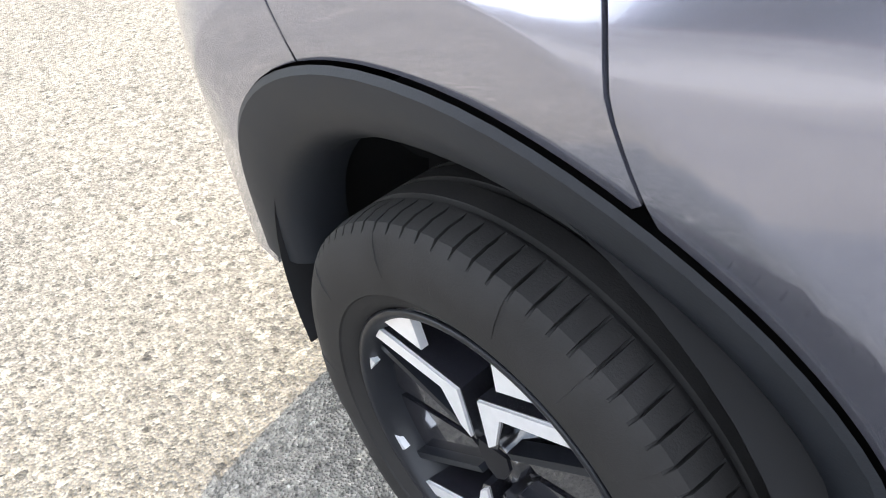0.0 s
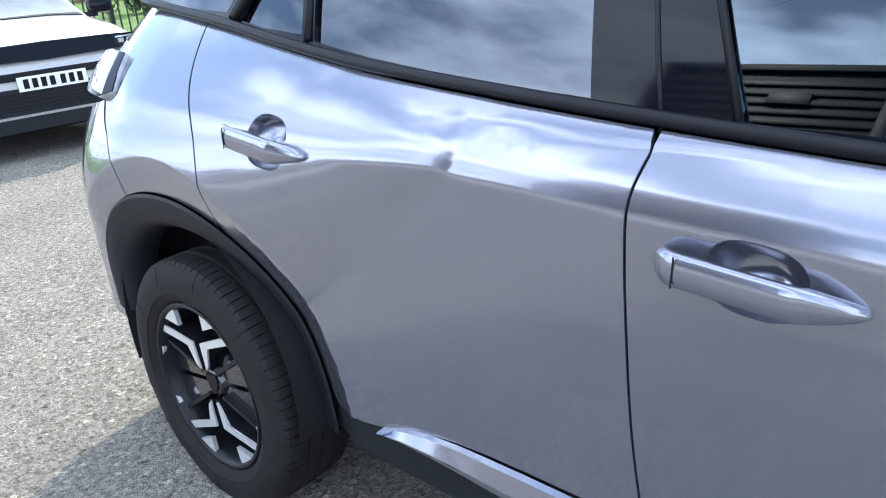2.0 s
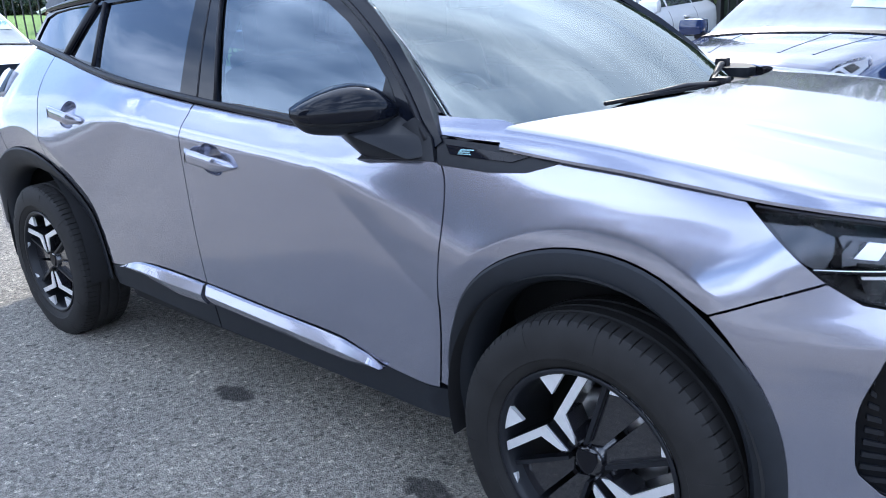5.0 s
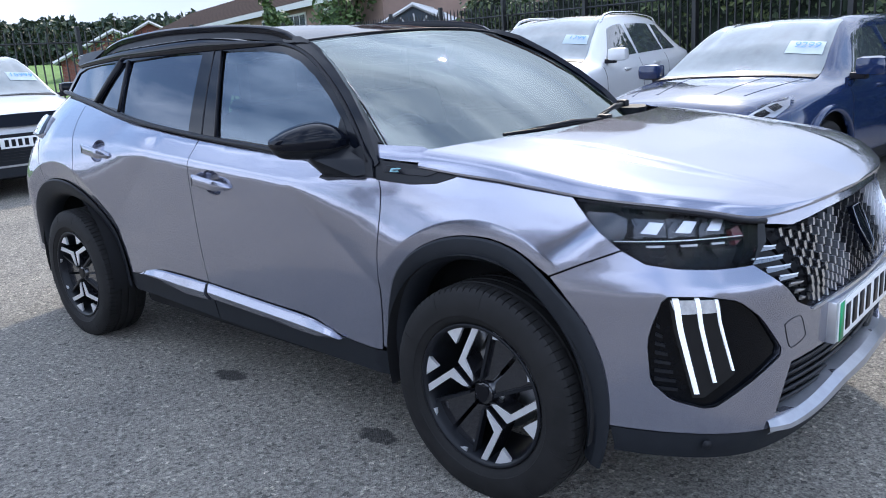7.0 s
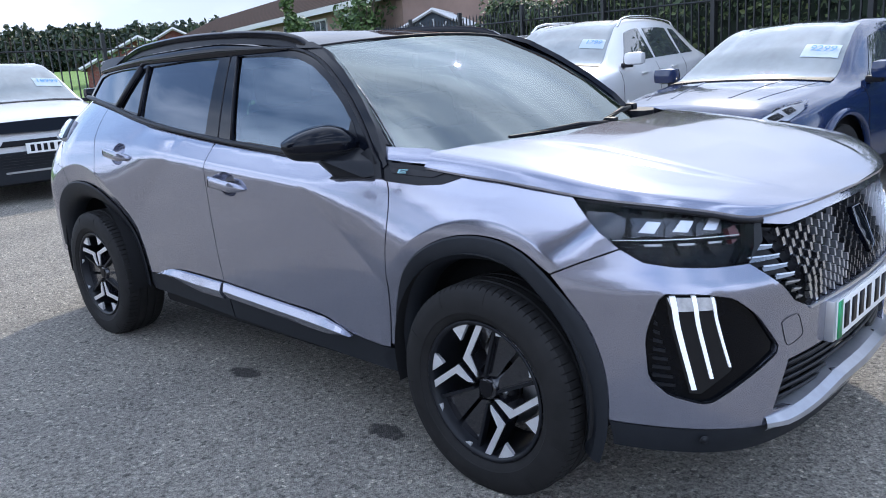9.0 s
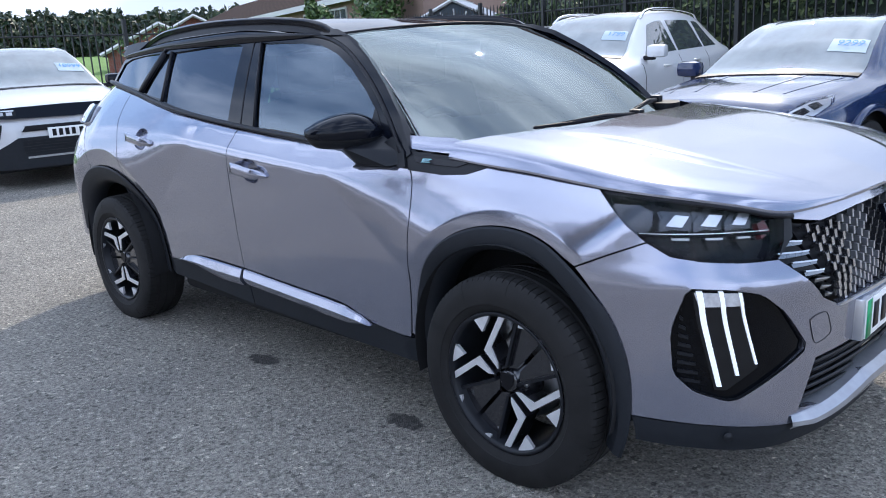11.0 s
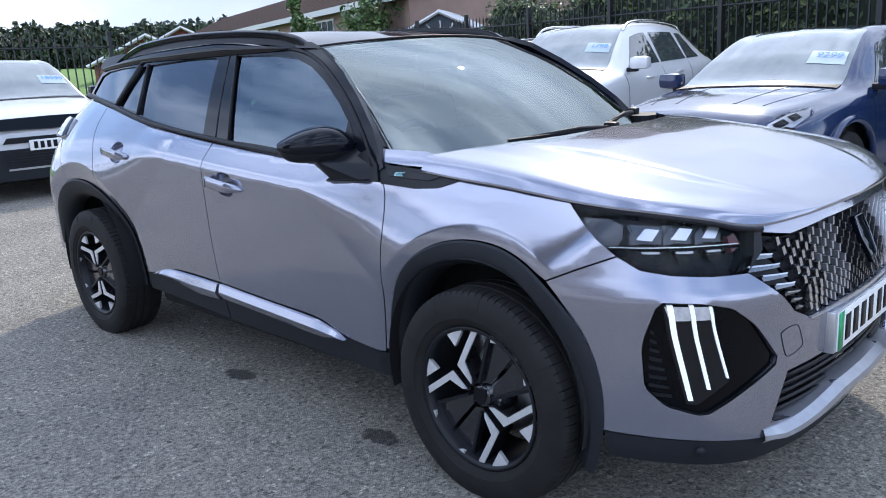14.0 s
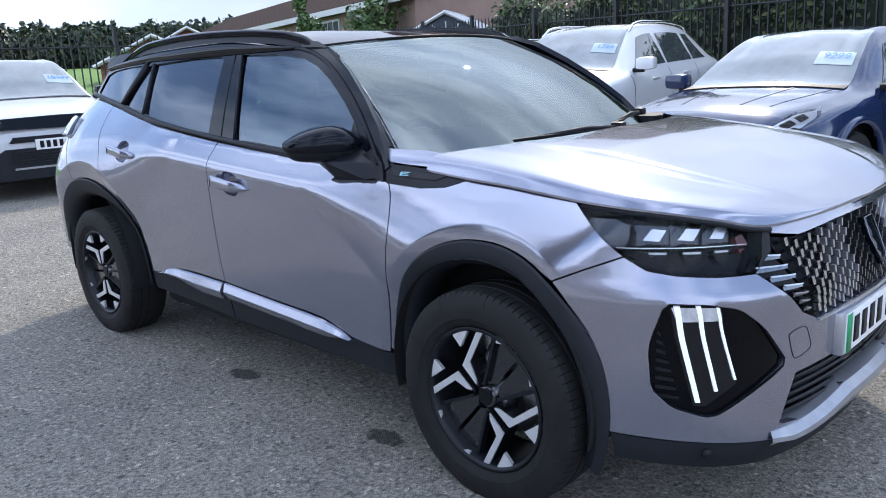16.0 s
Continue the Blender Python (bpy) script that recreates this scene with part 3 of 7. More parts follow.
# front wing, up to the bonnet's shut line and the windscreen pillar
wing_arch = arch_line(*FRONT_ARCH, **AF, a0=62, a1=178, n=30)
front_wing = part("front_wing", patch(
    [(1.585, 0.926), (1.66, 0.868), (1.737, 0.803), (1.645, 0.765), (1.560, 0.727), *wing_arch, (0.893, 0.37), *reversed(A_SEAM[:-1]),
     (0.90, 0.948), *[(x, lin(SEAM_Z, x) - 0.002) for x in (1.20, 1.25, 1.35, 1.45, 1.53)]], on_side, step=0.02, lines=[RING_F]), PAINT, car)
wing_top = part("wing_top", patch([(0.815, 1.037), (0.93, 1.034), (1.02, 1.033), (1.060, 1.024), (1.058, 0.984), (0.96, 0.989), (0.868, 0.996)], lambda x, z: Vector((x, -(side(x, 0.975) - 0.42 * (z - 0.975) - 7.0 * (z - 0.975) ** 2), z)), step=0.012, thick=0.004), PAINT, car)

# black wedge on the wing with the three-bar badge
wedge = part("wing_wedge_trim", patch([(0.868, 0.993), (1.06, 0.980), (1.215, 0.962), (1.170, 0.944), (1.120, 0.929), (1.03, 0.923), (0.892, 0.931)], on_side, step=0.02, off=0.003), CLAD_SMOOTH, car)
inlay = part("inlay", patch([(0.900, 0.978), (1.03, 0.969), (1.128, 0.962), (1.083, 0.946), (1.0, 0.949), (0.920, 0.954)], on_side, step=0.015, off=0.006, thick=0.006), BLACK_GLOSS, wedge)
for k, w in enumerate((0.034, 0.027, 0.034)):
    x0, z0 = 0.9435 + 0.0022 * k, 0.9560 + 0.0044 * k
    part("badge_bar", patch([(x0, z0), (x0 + w, z0), (x0 + w + 0.001, z0 + 0.0026), (x0 + 0.001, z0 + 0.0026)], on_side, step=0.02, off=0.008, thick=0.002, gap=0), TEAL, wedge, "iridescent three-bar badge")
part("badge_stem", patch([(0.942, 0.9560), (0.9495, 0.9560), (0.9545, 0.9675), (0.947, 0.9675)], on_side, step=0.02, off=0.0078, thick=0.002, gap=0), TEAL, wedge)

# wheel arch cladding
def cladding(name, c, outer, rx, rz, a0, a1, tail):
    bm = bmesh.new()
    n = 40
    prof = ((0.0, 0.006), (0.08, 0.012), (0.35, 0.016), (0.72, 0.014), (0.86, 0.006), (1.0, -0.012), (1.02, -0.06))
    rows = []
    lo = arch_line(*c, rx, rz, a0, a1, n)
    hi = arch_line(*c, **outer, a0=a0, a1=a1, n=n)
    for (ix, iz), (ox, oz) in zip(lo, hi):
        row = []
        for t, d in prof:
            x, z = ox + (ix - ox) * t, oz + (iz - oz) * t
            row.append(bm.verts.new((x, -(side(x, max(z, 0.3)) + d), z)))
        rows.append(row)
    for a, b in zip(rows, rows[1:]):
        for k in range(len(prof) - 1):
            bm.faces.new((a[k], a[k + 1], b[k + 1], b[k]))
    bmesh.ops.recalc_face_normals(bm, faces=bm.faces)
    if sum(f.normal.y for f in bm.faces) > 0:
        bmesh.ops.reverse_faces(bm, faces=bm.faces)
    for e in bm.edges:
        if len(e.link_faces) == 2 and e.calc_face_angle(0) > 0.5:
            e.smooth = False
    return part(name, bm, CLAD, car, "grained dark grey wheel arch trim")


clad_front = cladding("front_arch_trim", FRONT_ARCH, AF, 0.335, 0.352, -22, 192, 0)
clad_rear = cladding("rear_arch_trim", REAR_ARCH, AR, 0.336, 0.334, -10, 174, 0)

# sill: black lower skirt and the silver strip on it
skirt_f = part("front_sill_skirt", patch([(-0.130, 0.452), (0.27, 0.433), (0.52, 0.420), (0.678, 0.378), (0.868, 0.362), (0.93, 0.362), (0.93, 0.275), (0.40, 0.285), (-0.112, 0.292)], on_side, step=0.03, thick=0.03, off=-0.006), CLAD, car)
skirt_r = part("rear_sill_skirt", patch([(-0.134, 0.452), (-0.49, 0.455), (-0.72, 0.409), (-0.95, 0.40), (-0.93, 0.32), (-0.60, 0.315), (-0.116, 0.292)], on_side, step=0.03, thick=0.03, off=-0.006), CLAD, car)


def strip(name, top, low):
    bm = bmesh.new()
    rows = []
    for (x, zt), (x2, zl) in zip(top, low):
        row = []
        for t, d in ((0, 0.0), (0.06, 0.010), (0.45, 0.022), (0.62, 0.020), (0.95, 0.004), (1.0, -0.008)):
            xx, z = x + (x2 - x) * t, zt + (zl - zt) * t
            row.append(bm.verts.new((xx, -(side(xx, z) + d), z)))
        rows.append(row)
    for a, b in zip(rows, rows[1:]):
        for k in range(len(a) - 1):
            bm.faces.new((a[k], a[k + 1], b[k + 1], b[k]))
    bm.faces.new(rows[0])
    bm.faces.new(rows[-1])
    bmesh.ops.recalc_face_normals(bm, faces=bm.faces)
    if sum(f.normal.y for f in bm.faces) > 0:
        bmesh.ops.reverse_faces(bm, faces=bm.faces)
    return part(name, flat_sharp(bm, 0.5), PAINT, car, "silver strip along the sill")


def between(a, n):
    return [(lambda u: tuple(a[int(u)][c] + (a[min(int(u) + 1, len(a) - 1)][c] - a[int(u)][c]) * (u - int(u)) for c in (0, 1)))(min(k / n * (len(a) - 1), len(a) - 1)) for k in range(n + 1)]


strip_f = strip("front_sill_strip", between([(-0.128, 0.452), (0.10, 0.440), (0.27, 0.432), (0.42, 0.426), (0.53, 0.418), (0.62, 0.398), (0.676, 0.376)], 24),
                between([(-0.112, 0.380), (0.10, 0.370), (0.27, 0.361), (0.42, 0.352), (0.53, 0.348), (0.62, 0.358), (0.680, 0.372)], 24))
strip_r = strip("rear_sill_strip", between([(-0.690, 0.420), (-0.63, 0.440), (-0.56, 0.452), (-0.49, 0.456), (-0.35, 0.455), (-0.145, 0.450)], 20),
                between([(-0.690, 0.414), (-0.62, 0.408), (-0.54, 0.396), (-0.46, 0.386), (-0.33, 0.370), (-0.155, 0.372)], 20))


# glasshouse: black frame with openings, panes behind them
WIN_F = [(-0.030, 1.040), *belt_run(0.1, 0.66, 4, 0.022), (0.765, 1.012), (0.70, 1.095), (0.60, 1.175), (0.48, 1.252), (0.37, 1.306), (0.25, 1.342), (0.10, 1.359), (-0.165, 1.367)]
WIN_R = [(-0.243, 1.060), (-0.308, 1.366), (-0.55, 1.370), (-0.93, 1.356), (-0.862, 1.134), (-0.70, 1.108), (-0.54, 1.088), (-0.39, 1.072)]
WIN_Q = [(-0.905, 1.146), (-0.968, 1.354), (-1.02, 1.350), (-1.15, 1.176), (-1.05, 1.160)]
WIN_C = [(-1.215, 1.192), (-1.08, 1.356), (-1.30, 1.352), (-1.50, 1.340), (-1.60, 1.320), (-1.665, 1.232), (-1.48, 1.208)]
FRAME = [*belt_run(-1.70, 0.86, 24, 0.0), (0.895, 0.985), (0.80, 1.10), (0.69, 1.195), (0.56, 1.285), (0.43, 1.36), (0.32, 1.395), (0.15, 1.405), (-0.3, 1.415), (-0.9, 1.405), (-1.35, 1.385), (-1.55, 1.366), (-1.635, 1.335), (-1.715, 1.222)]
frame_side = part("side_window_frame", patch(FRAME, on_green, step=0.035, thick=0.03, holes=[WIN_F, WIN_R, WIN_Q, WIN_C], gap=0), BLACK_GLOSS, car)
pane_f = part("front_door_glass", patch(WIN_F, on_green, step=0.06, thick=0, off=-0.008, gap=-0.004), GLASS_DOOR, car)
pane_r = part("rear_door_glass", patch(WIN_R, on_green, step=0.06, thick=0, off=-0.008, gap=-0.004), GLASS_DARK, car)
pane_q = part("quarter_light", patch(WIN_Q, on_green, step=0.06, thick=0, off=-0.008, gap=-0.004), GLASS_DARK, car)
pane_c = part("rear_side_glass", patch(WIN_C, on_green, step=0.06, thick=0, off=-0.006, gap=-0.004), GLASS_DARK, car)


def line_on(pts, r, off, fn=on_green, n=6):
    return tube([fn(x, z) + Vector((0, -off, 0)) for x, z in pts], r, n)


def seal_bar(name, run_pts, r=0.011, off=0.004, fn=on_green, mat=BLACK_GLOSS, parent=None):
    return part(name, line_on(run_pts, r, off, fn), mat, parent or car)


belt_bar = seal_bar("belt_moulding", belt_run(-1.74, 0.80, 34, 0.010), 0.011, 0.008, mat=SEAL)
b_split = seal_bar("pillar_joint", [(-0.128, 1.012), (-0.158, 1.12), (-0.19, 1.24), (-0.225, 1.378)], 0.004, 0.0, mat=SEAL)
f_rail = seal_bar("window_rail", curve([(0.85, 0.985), (0.76, 1.082), (0.64, 1.185), (0.51, 1.27), (0.39, 1.331), (0.26, 1.368), (0.10, 1.384), (-0.20, 1.391)], 3), 0.008, 0.002, mat=SEAL)
r_rail = seal_bar("window_rail", curve([(-0.23, 1.391), (-0.55, 1.392), (-0.95, 1.377), (-1.03, 1.368), (-1.10, 1.29), (-1.185, 1.18)], 3), 0.008, 0.002, mat=SEAL)
edge_f = seal_bar("window_channel", [(-0.033, 1.034), (-0.10, 1.205), (-0.168, 1.367)], 0.006, 0.001, mat=SEAL)
edge_r = seal_bar("window_channel", [(-0.880, 1.135), (-0.948, 1.358)], 0.010, 0.0, mat=SEAL)
edge_q = seal_bar("window_channel", [(-1.165, 1.178), (-1.03, 1.356)], 0.016, -0.002, mat=SEAL)


# handles
def handle(name, x0, z0, x1, z1, parent):
    """Grip with key cap, over a scooped cup."""
    ax = Vector((x1 - x0, 0, z1 - z0))
    ln = ax.length
    ax.normalize()
    up = Vector((0, -1, 0)).cross(ax).normalized()
    if up.z < 0:
        up = -up
    mid = ((x0 + x1) / 2, (z0 + z1) / 2)
    y0 = -side(*mid)
    bm = bmesh.new()
    rings = []
    n = 20
    for i in range(n + 1):
        u = i / n
        half = 0.020 * min(1.0, (u / 0.10) ** 0.5 if u < 0.10 else 1.0, ((1 - u) / 0.26) ** 0.55 if u > 0.74 else 1.0) + 0.0015
        outw = 0.006 + 0.030 * min(1.0, (u / 0.14) ** 0.6, ((1 - u) / 0.30) ** 0.8)
        c = Vector((x0, 0, z0)) + ax * (u * ln)
        ys = -side(c.x, c.z)
        ring = []
        for k in range(14):
            a = 2 * math.pi * k / 14
            s, co = math.sin(a), math.cos(a)
            p = c + up * half * math.copysign(abs(s) ** 0.8, s)
            p.y = ys - (outw - 0.010 + 0.010 * math.copysign(abs(co) ** 0.7, co)) - 0.002
            ring.append(bm.verts.new(p))
        rings.append(ring)
    for a, b in zip(rings, rings[1:]):
        for k in range(14):
            bm.faces.new((a[k], a[(k + 1) % 14], b[(k + 1) % 14], b[k]))
    bm.faces.new(rings[0])
    bm.faces.new(rings[-1])
    bmesh.ops.recalc_face_normals(bm, faces=bm.faces)
    h = part(name, bm, PAINT, parent, "body-coloured pull handle")
    cs = Vector((x0, 0, z0)) + ax * (ln * 0.17)
    part("cap_joint", tube([(cs.x + up.x * t_, -side(cs.x, cs.z) - 0.0385, cs.z + up.z * t_) for t_ in steps(-0.020, 0.020, 6)], 0.0011, 5), SEAL, h)
    cup = bmesh.new()
    cc = Vector((x0, 0, z0)) + ax * (ln * 0.50)
    rows = []
    for j in range(11):
        rad = (1.0, 0.985, 0.96, 0.92, 0.86, 0.77, 0.65, 0.50, 0.34, 0.17, 0.01)[j]
        dep = 0.068 * math.sqrt(1.0 - rad * rad)
        row = []
        for k in range(28):
            a = 2 * math.pi * k / 28
            c, s = math.cos(a), math.sin(a)
            p = cc + ax * (0.062 * rad * math.copysign(abs(c) ** 0.75, c)) + up * (0.049 * rad * math.copysign(abs(s) ** 0.8, s))
            p.y = -side(p.x, p.z) + dep
            row.append(cup.verts.new(p))
        rows.append(row)
    for a, b in zip(rows, rows[1:]):
        for k in range(28):
            cup.faces.new((a[k], a[(k + 1) % 28], b[(k + 1) % 28], b[k]))
    cup.faces.new(rows[-1])
    bmesh.ops.recalc_face_normals(cup, faces=cup.faces)
    if sum(f.normal.y * f.calc_area() for f in cup.faces) > 0:
        bmesh.ops.reverse_faces(cup, faces=cup.faces)
    part("handle_cup", cup, PAINT, parent, "scooped recess behind the handle")


handle("front_handle", *HANDLE_F, front_door)
handle("rear_handle", *HANDLE_R, rear_door)

# ---- bonnet
def lattice(rows_x, ts, fn, skirt, name, mat, label=""):
    """Rows by ts, with a turned-down edge all round."""
    bm = bmesh.new()
    g = [[bm.verts.new(fn(x, t)) for t in ts] for x in rows_x]
    for a, b in zip(g, g[1:]):
        for k in range(len(ts) - 1):
            bm.faces.new((a[k], b[k], b[k + 1], a[k + 1]))
    bmesh.ops.remove_doubles(bm, verts=bm.verts, dist=1e-5)
    bm.normal_update()
    if sum(f.normal.z for f in bm.faces) < 0:
        bmesh.ops.reverse_faces(bm, faces=bm.faces)
    rim = [e for e in bm.edges if len(e.link_faces) == 1]
    made = {}
    for w in {w for e in rim for w in e.verts}:
        made[w] = (bm.verts.new(w.co), bm.verts.new(w.co + Vector(skirt)))
    for e in rim:
        l = e.link_loops[0]
        a, b = l.vert, l.link_loop_next.vert
        bm.faces.new((made[b][0], made[a][0], made[a][1], made[b][1]))
    return part(name, bm, mat, car, label)


def cowl_x(t):
    return 1.235 - 0.19 * min(1.0, abs(t) / 0.955) ** 3


def bonnet_pt(s, t):
    x = cowl_x(t) + (2.0595 - cowl_x(t)) * s
    y = t * (lin(SEAM_Y, x) - 0.002)
    return Vector((x, y, hood(x, y)))


bonnet = lattice([1 - (1 - k / 64) ** 1.7 for k in range(65)], [math.copysign(1 - (1 - abs(k) / 44) ** 1.3, k) for k in range(-44, 45)], bonnet_pt, (0, 0, -0.006), "bonnet", PAINT)

# ---- windscreen, roof
def screen(u, s):
    """u from -1 to 1 across, s from 0 at the foot to 1 at the roof."""
    y = u * (0.732 * (1 - s) + 0.590 * s)
    xb, xt = 1.135 - 0.31 * abs(u) ** 2.4, 0.405 - 0.10 * abs(u) ** 2.2
    zb, zt = 1.030 + 0.004 * u * u, 1.402 - 0.028 * u * u
    bow = math.sin(math.pi * s) * 0.022
    return Vector((xb + (xt - xb) * s + bow, y, zb + (zt - zb) * s + bow * 1.3))


def grid_sheet(fn, us, vs, thick=0.0, out=(0, 0, 1)):
    bm = bmesh.new()
    g = [[bm.verts.new(fn(u, v)) for u in us] for v in vs]
    o = Vector(out)
    for a, b in zip(g, g[1:]):
        for k in range(len(us) - 1):
            bm.faces.new((a[k], a[k + 1], b[k + 1], b[k]))
    bm.normal_update()
    if sum(f.normal.dot(o) for f in bm.faces) < 0:
        bmesh.ops.reverse_faces(bm, faces=bm.faces)
    return bm


windscreen = part("windscreen", grid_sheet(screen, [0.975 * math.copysign(1 - (1 - abs(k) / 24) ** 1.5, k) for k in range(-24, 25)], steps(-0.10, 1.0, 20)), GLASS_FRONT, car)


def screen_off(u, s):
    p = screen(u, s)
    return p + Vector((-0.003, 0, -0.006))


frit = part("screen_surround", patch([(-1, -0.12), (1, -0.12), (1, 1.0), (-1, 1.0)], screen_off, step=0.09, thick=0, out=(0.5, 0, 1), gap=0,
            holes=[[(-0.90, 0.12), (0.90, 0.12), (0.93, 0.20), (0.93, 0.88), (0.88, 0.94), (-0.88, 0.94), (-0.93, 0.88), (-0.93, 0.20)]]), BLACK_GLOSS, windscreen)
pill = bmesh.new()


def pillar_pt(s, t):
    a = screen(-0.975, s)
    xg, zg = lin(((0.0, 0.822), (0.3, 0.755), (0.6, 0.665), (0.85, 0.53), (1.0, 0.42)), s), lin(((0.0, 1.040), (0.3, 1.135), (0.6, 1.212), (0.85, 1.30), (1.0, 1.362)), s)
    b = Vector((xg, -green(xg, zg), zg))
    p = a.lerp(b, t)
    return p + Vector((0.25, -0.55, 0.5)) * 0.014 * math.sin(math.pi * t)


a_pillar = part("windscreen_pillar", grid_sheet(lambda t, s: pillar_pt(s, t), steps(0, 1, 16), steps(0.0, 1.0, 28), out=(0.5, -1, 0.5)), BLACK_GLOSS, car)
screen_trim = part("screen_edge_trim", tube([screen(-0.968, s) + Vector((0.003, -0.002, 0.004)) for s in steps(-0.02, 1.0, 14)], 0.0020, 6), GRILLE_METAL, car)
header_seal = part("screen_header_seal", tube([screen(u, 1.0) + Vector((0.002, 0, 0.002)) for u in steps(-0.97, 0.97, 24)], 0.005, 6), SEAL, car)

ROOF_Z = ((-1.85, 1.335), (-1.7, 1.382), (-1.4, 1.425), (-0.9, 1.462), (-0.4, 1.470), (0.0, 1.448), (0.25, 1.420), (0.41, 1.400))
ROOF_W = ((-1.85, 0.50), (-1.5, 0.545), (-1.0, 0.578), (-0.3, 0.592), (0.2, 0.590), (0.43, 0.585))


def roof_pt(x, v):
    w = lin(ROOF_W, x)
    xx = x - 0.10 * max(0.0, min(1.0, (x + 0.3) / 0.7)) * abs(v) ** 2.2
    z = lin(ROOF_Z, x) - 0.045 * abs(v) ** 2.6
    return Vector((xx, v * w, z))


roof = part("roof", grid_sheet(lambda v, x: roof_pt(x, v), steps(-1, 1, 24), steps(-1.68, 0.405, 30)), ROOF_BLACK, car, "gloss black roof")
gutter = part("roof_edge", grid_sheet(lambda t, x: roof_pt(x, -1).lerp(Vector((x, -green(x, 1.372 - 0.04 * max(0, -x - 1.0)) - 0.004, 1.372 - 0.04 * max(0, -x - 1.0))), t) + Vector((0, -0.012, 0.006)) * math.sin(math.pi * t),
              steps(0, 1, 5), steps(-1.62, 0.42, 24), out=(0, -1, 0.5)), BLACK_GLOSS, car)


def rail_z(x):
    return lin(((-1.30, 1.395), (-1.22, 1.428), (-1.0, 1.462), (-0.6, 1.476), (-0.2, 1.466), (0.10, 1.442), (0.22, 1.418), (0.275, 1.392)), x)


def rail_mesh():
    bm = bmesh.new()
    rows = []
    for x in steps(-1.30, 0.275, 40):
        w = lin(ROOF_W, x) - 0.012
        z = rail_z(x)
        h = 0.022
        row = [bm.verts.new((x, -w + dy, z + dz)) for dy, dz in ((-0.016, -h), (-0.018, -0.004), (-0.010, 0.004), (0.006, 0.004), (0.014, -0.006), (0.014, -h))]
        rows.append(row)
    for a, b in zip(rows, rows[1:]):
        for k in range(6):
            bm.faces.new((a[k], a[(k + 1) % 6], b[(k + 1) % 6], b[k]))
    bm.faces.new(rows[0])
    bm.faces.new(rows[-1])
    bmesh.ops.recalc_face_normals(bm, faces=bm.faces)
    return bm


rail = part("roof_rail", flat_sharp(rail_mesh(), 0.8), BLACK_GLOSS, car, "gloss black roof rail")
foot = part("rail_foot", grid_sheet(lambda t, x: Vector((x, -lin(ROOF_W, x) + 0.004 - 0.012 * t, (rail_z(x) - 0.018) * (1 - t) + (lin(ROOF_Z, x) - 0.045) * t)), steps(0, 1, 2), steps(-1.27, 0.25, 24), out=(0, -1, 0)), SEAL, car)
spoiler = part("roof_spoiler", box((-1.78, -0.47, 1.372), (-1.52, 0.47, 1.415), 0.018), BLACK_GLOSS, car)
spoiler_end = part("spoiler_cheek", patch([(-1.70, 1.372), (-1.665, 1.416), (-1.50, 1.424), (-1.30, 1.425), (-1.42, 1.378), (-1.60, 1.346)], lambda x, z: Vector((x, -green(x, z) - 0.006, z)), step=0.04, thick=0.05, gap=0), SEAL, car)

# cowl and wipers
cowl = part("cowl_panel", grid_sheet(lambda u, t: Vector((1.135 - 0.31 * abs(u) ** 2.4 + 0.13 - 0.17 * t, u * 0.70, 1.010 + 0.012 * t - 0.014 * u * u)), steps(-1, 1, 20), steps(0, 1, 3)), CLAD_SMOOTH, car)
cowl_end = part("cowl_corner", patch([(0.90, 0.56), (1.00, 0.50), (1.09, 0.50), (1.10, 0.56), (1.03, 0.68), (0.92, 0.69)], lambda x, y: Vector((x, y, 1.036)), step=0.05, thick=0.03, out=(0, 0, 1)), CLAD_SMOOTH, car)


def wiper(name, base, tip):
    b, t = Vector(base), Vector(tip)
    w = part(name, tube([b, b.lerp(t, 0.35) + Vector((0, 0, 0.012)), t], [0.010, 0.008, 0.005], 6), SEAL, car)
    part("pivot_cap", box((-0.022, -0.018, -0.010), (0.022, 0.018, 0.020), 0.008, Matrix.Translation(b)), SEAL, w)
    part("blade", box((-0.22, -0.004, -0.005), (0.22, 0.004, 0.005), 0.002, Matrix.Translation(b.lerp(t, 0.62) + Vector((0.004, 0, 0.002))) @ (t - b).to_track_quat("X", "Z").to_matrix().to_4x4()), SEAL, w)


wiper("wiper_arm", screen(0.80, 0.0) + Vector((0.02, 0, 0.010)), screen(0.14, 0.0) + Vector((0.012, 0, 0.010)))
wiper("wiper_arm", screen(0.14, -0.03) + Vector((0.02, 0, 0.012)), screen(-0.52, -0.025) + Vector((0.012, 0, 0.010)))

# ---- nose: everything laid on one wrapped surface, by metres round the front
_arc = [(0.0, 0.0)]
for _k in range(1, 88):
    _y0, _y1 = 0.01 * (_k - 1), 0.01 * _k
    _arc.append((_y1, _arc[-1][1] + math.hypot(0.01, lin(NOSE, _y1) - lin(NOSE, _y0))))
_inv = [(b, a) for a, b in _arc]


def A(y):
    """Metres round the nose to half-width y; negative on the car's right."""
    k = min(len(_arc) - 2, int(abs(y) / 0.01))
    (y0, a0), (y1, a1) = _arc[k], _arc[k + 1]
    return math.copysign(a0 + (a1 - a0) * (abs(y) - y0) / (y1 - y0), y)


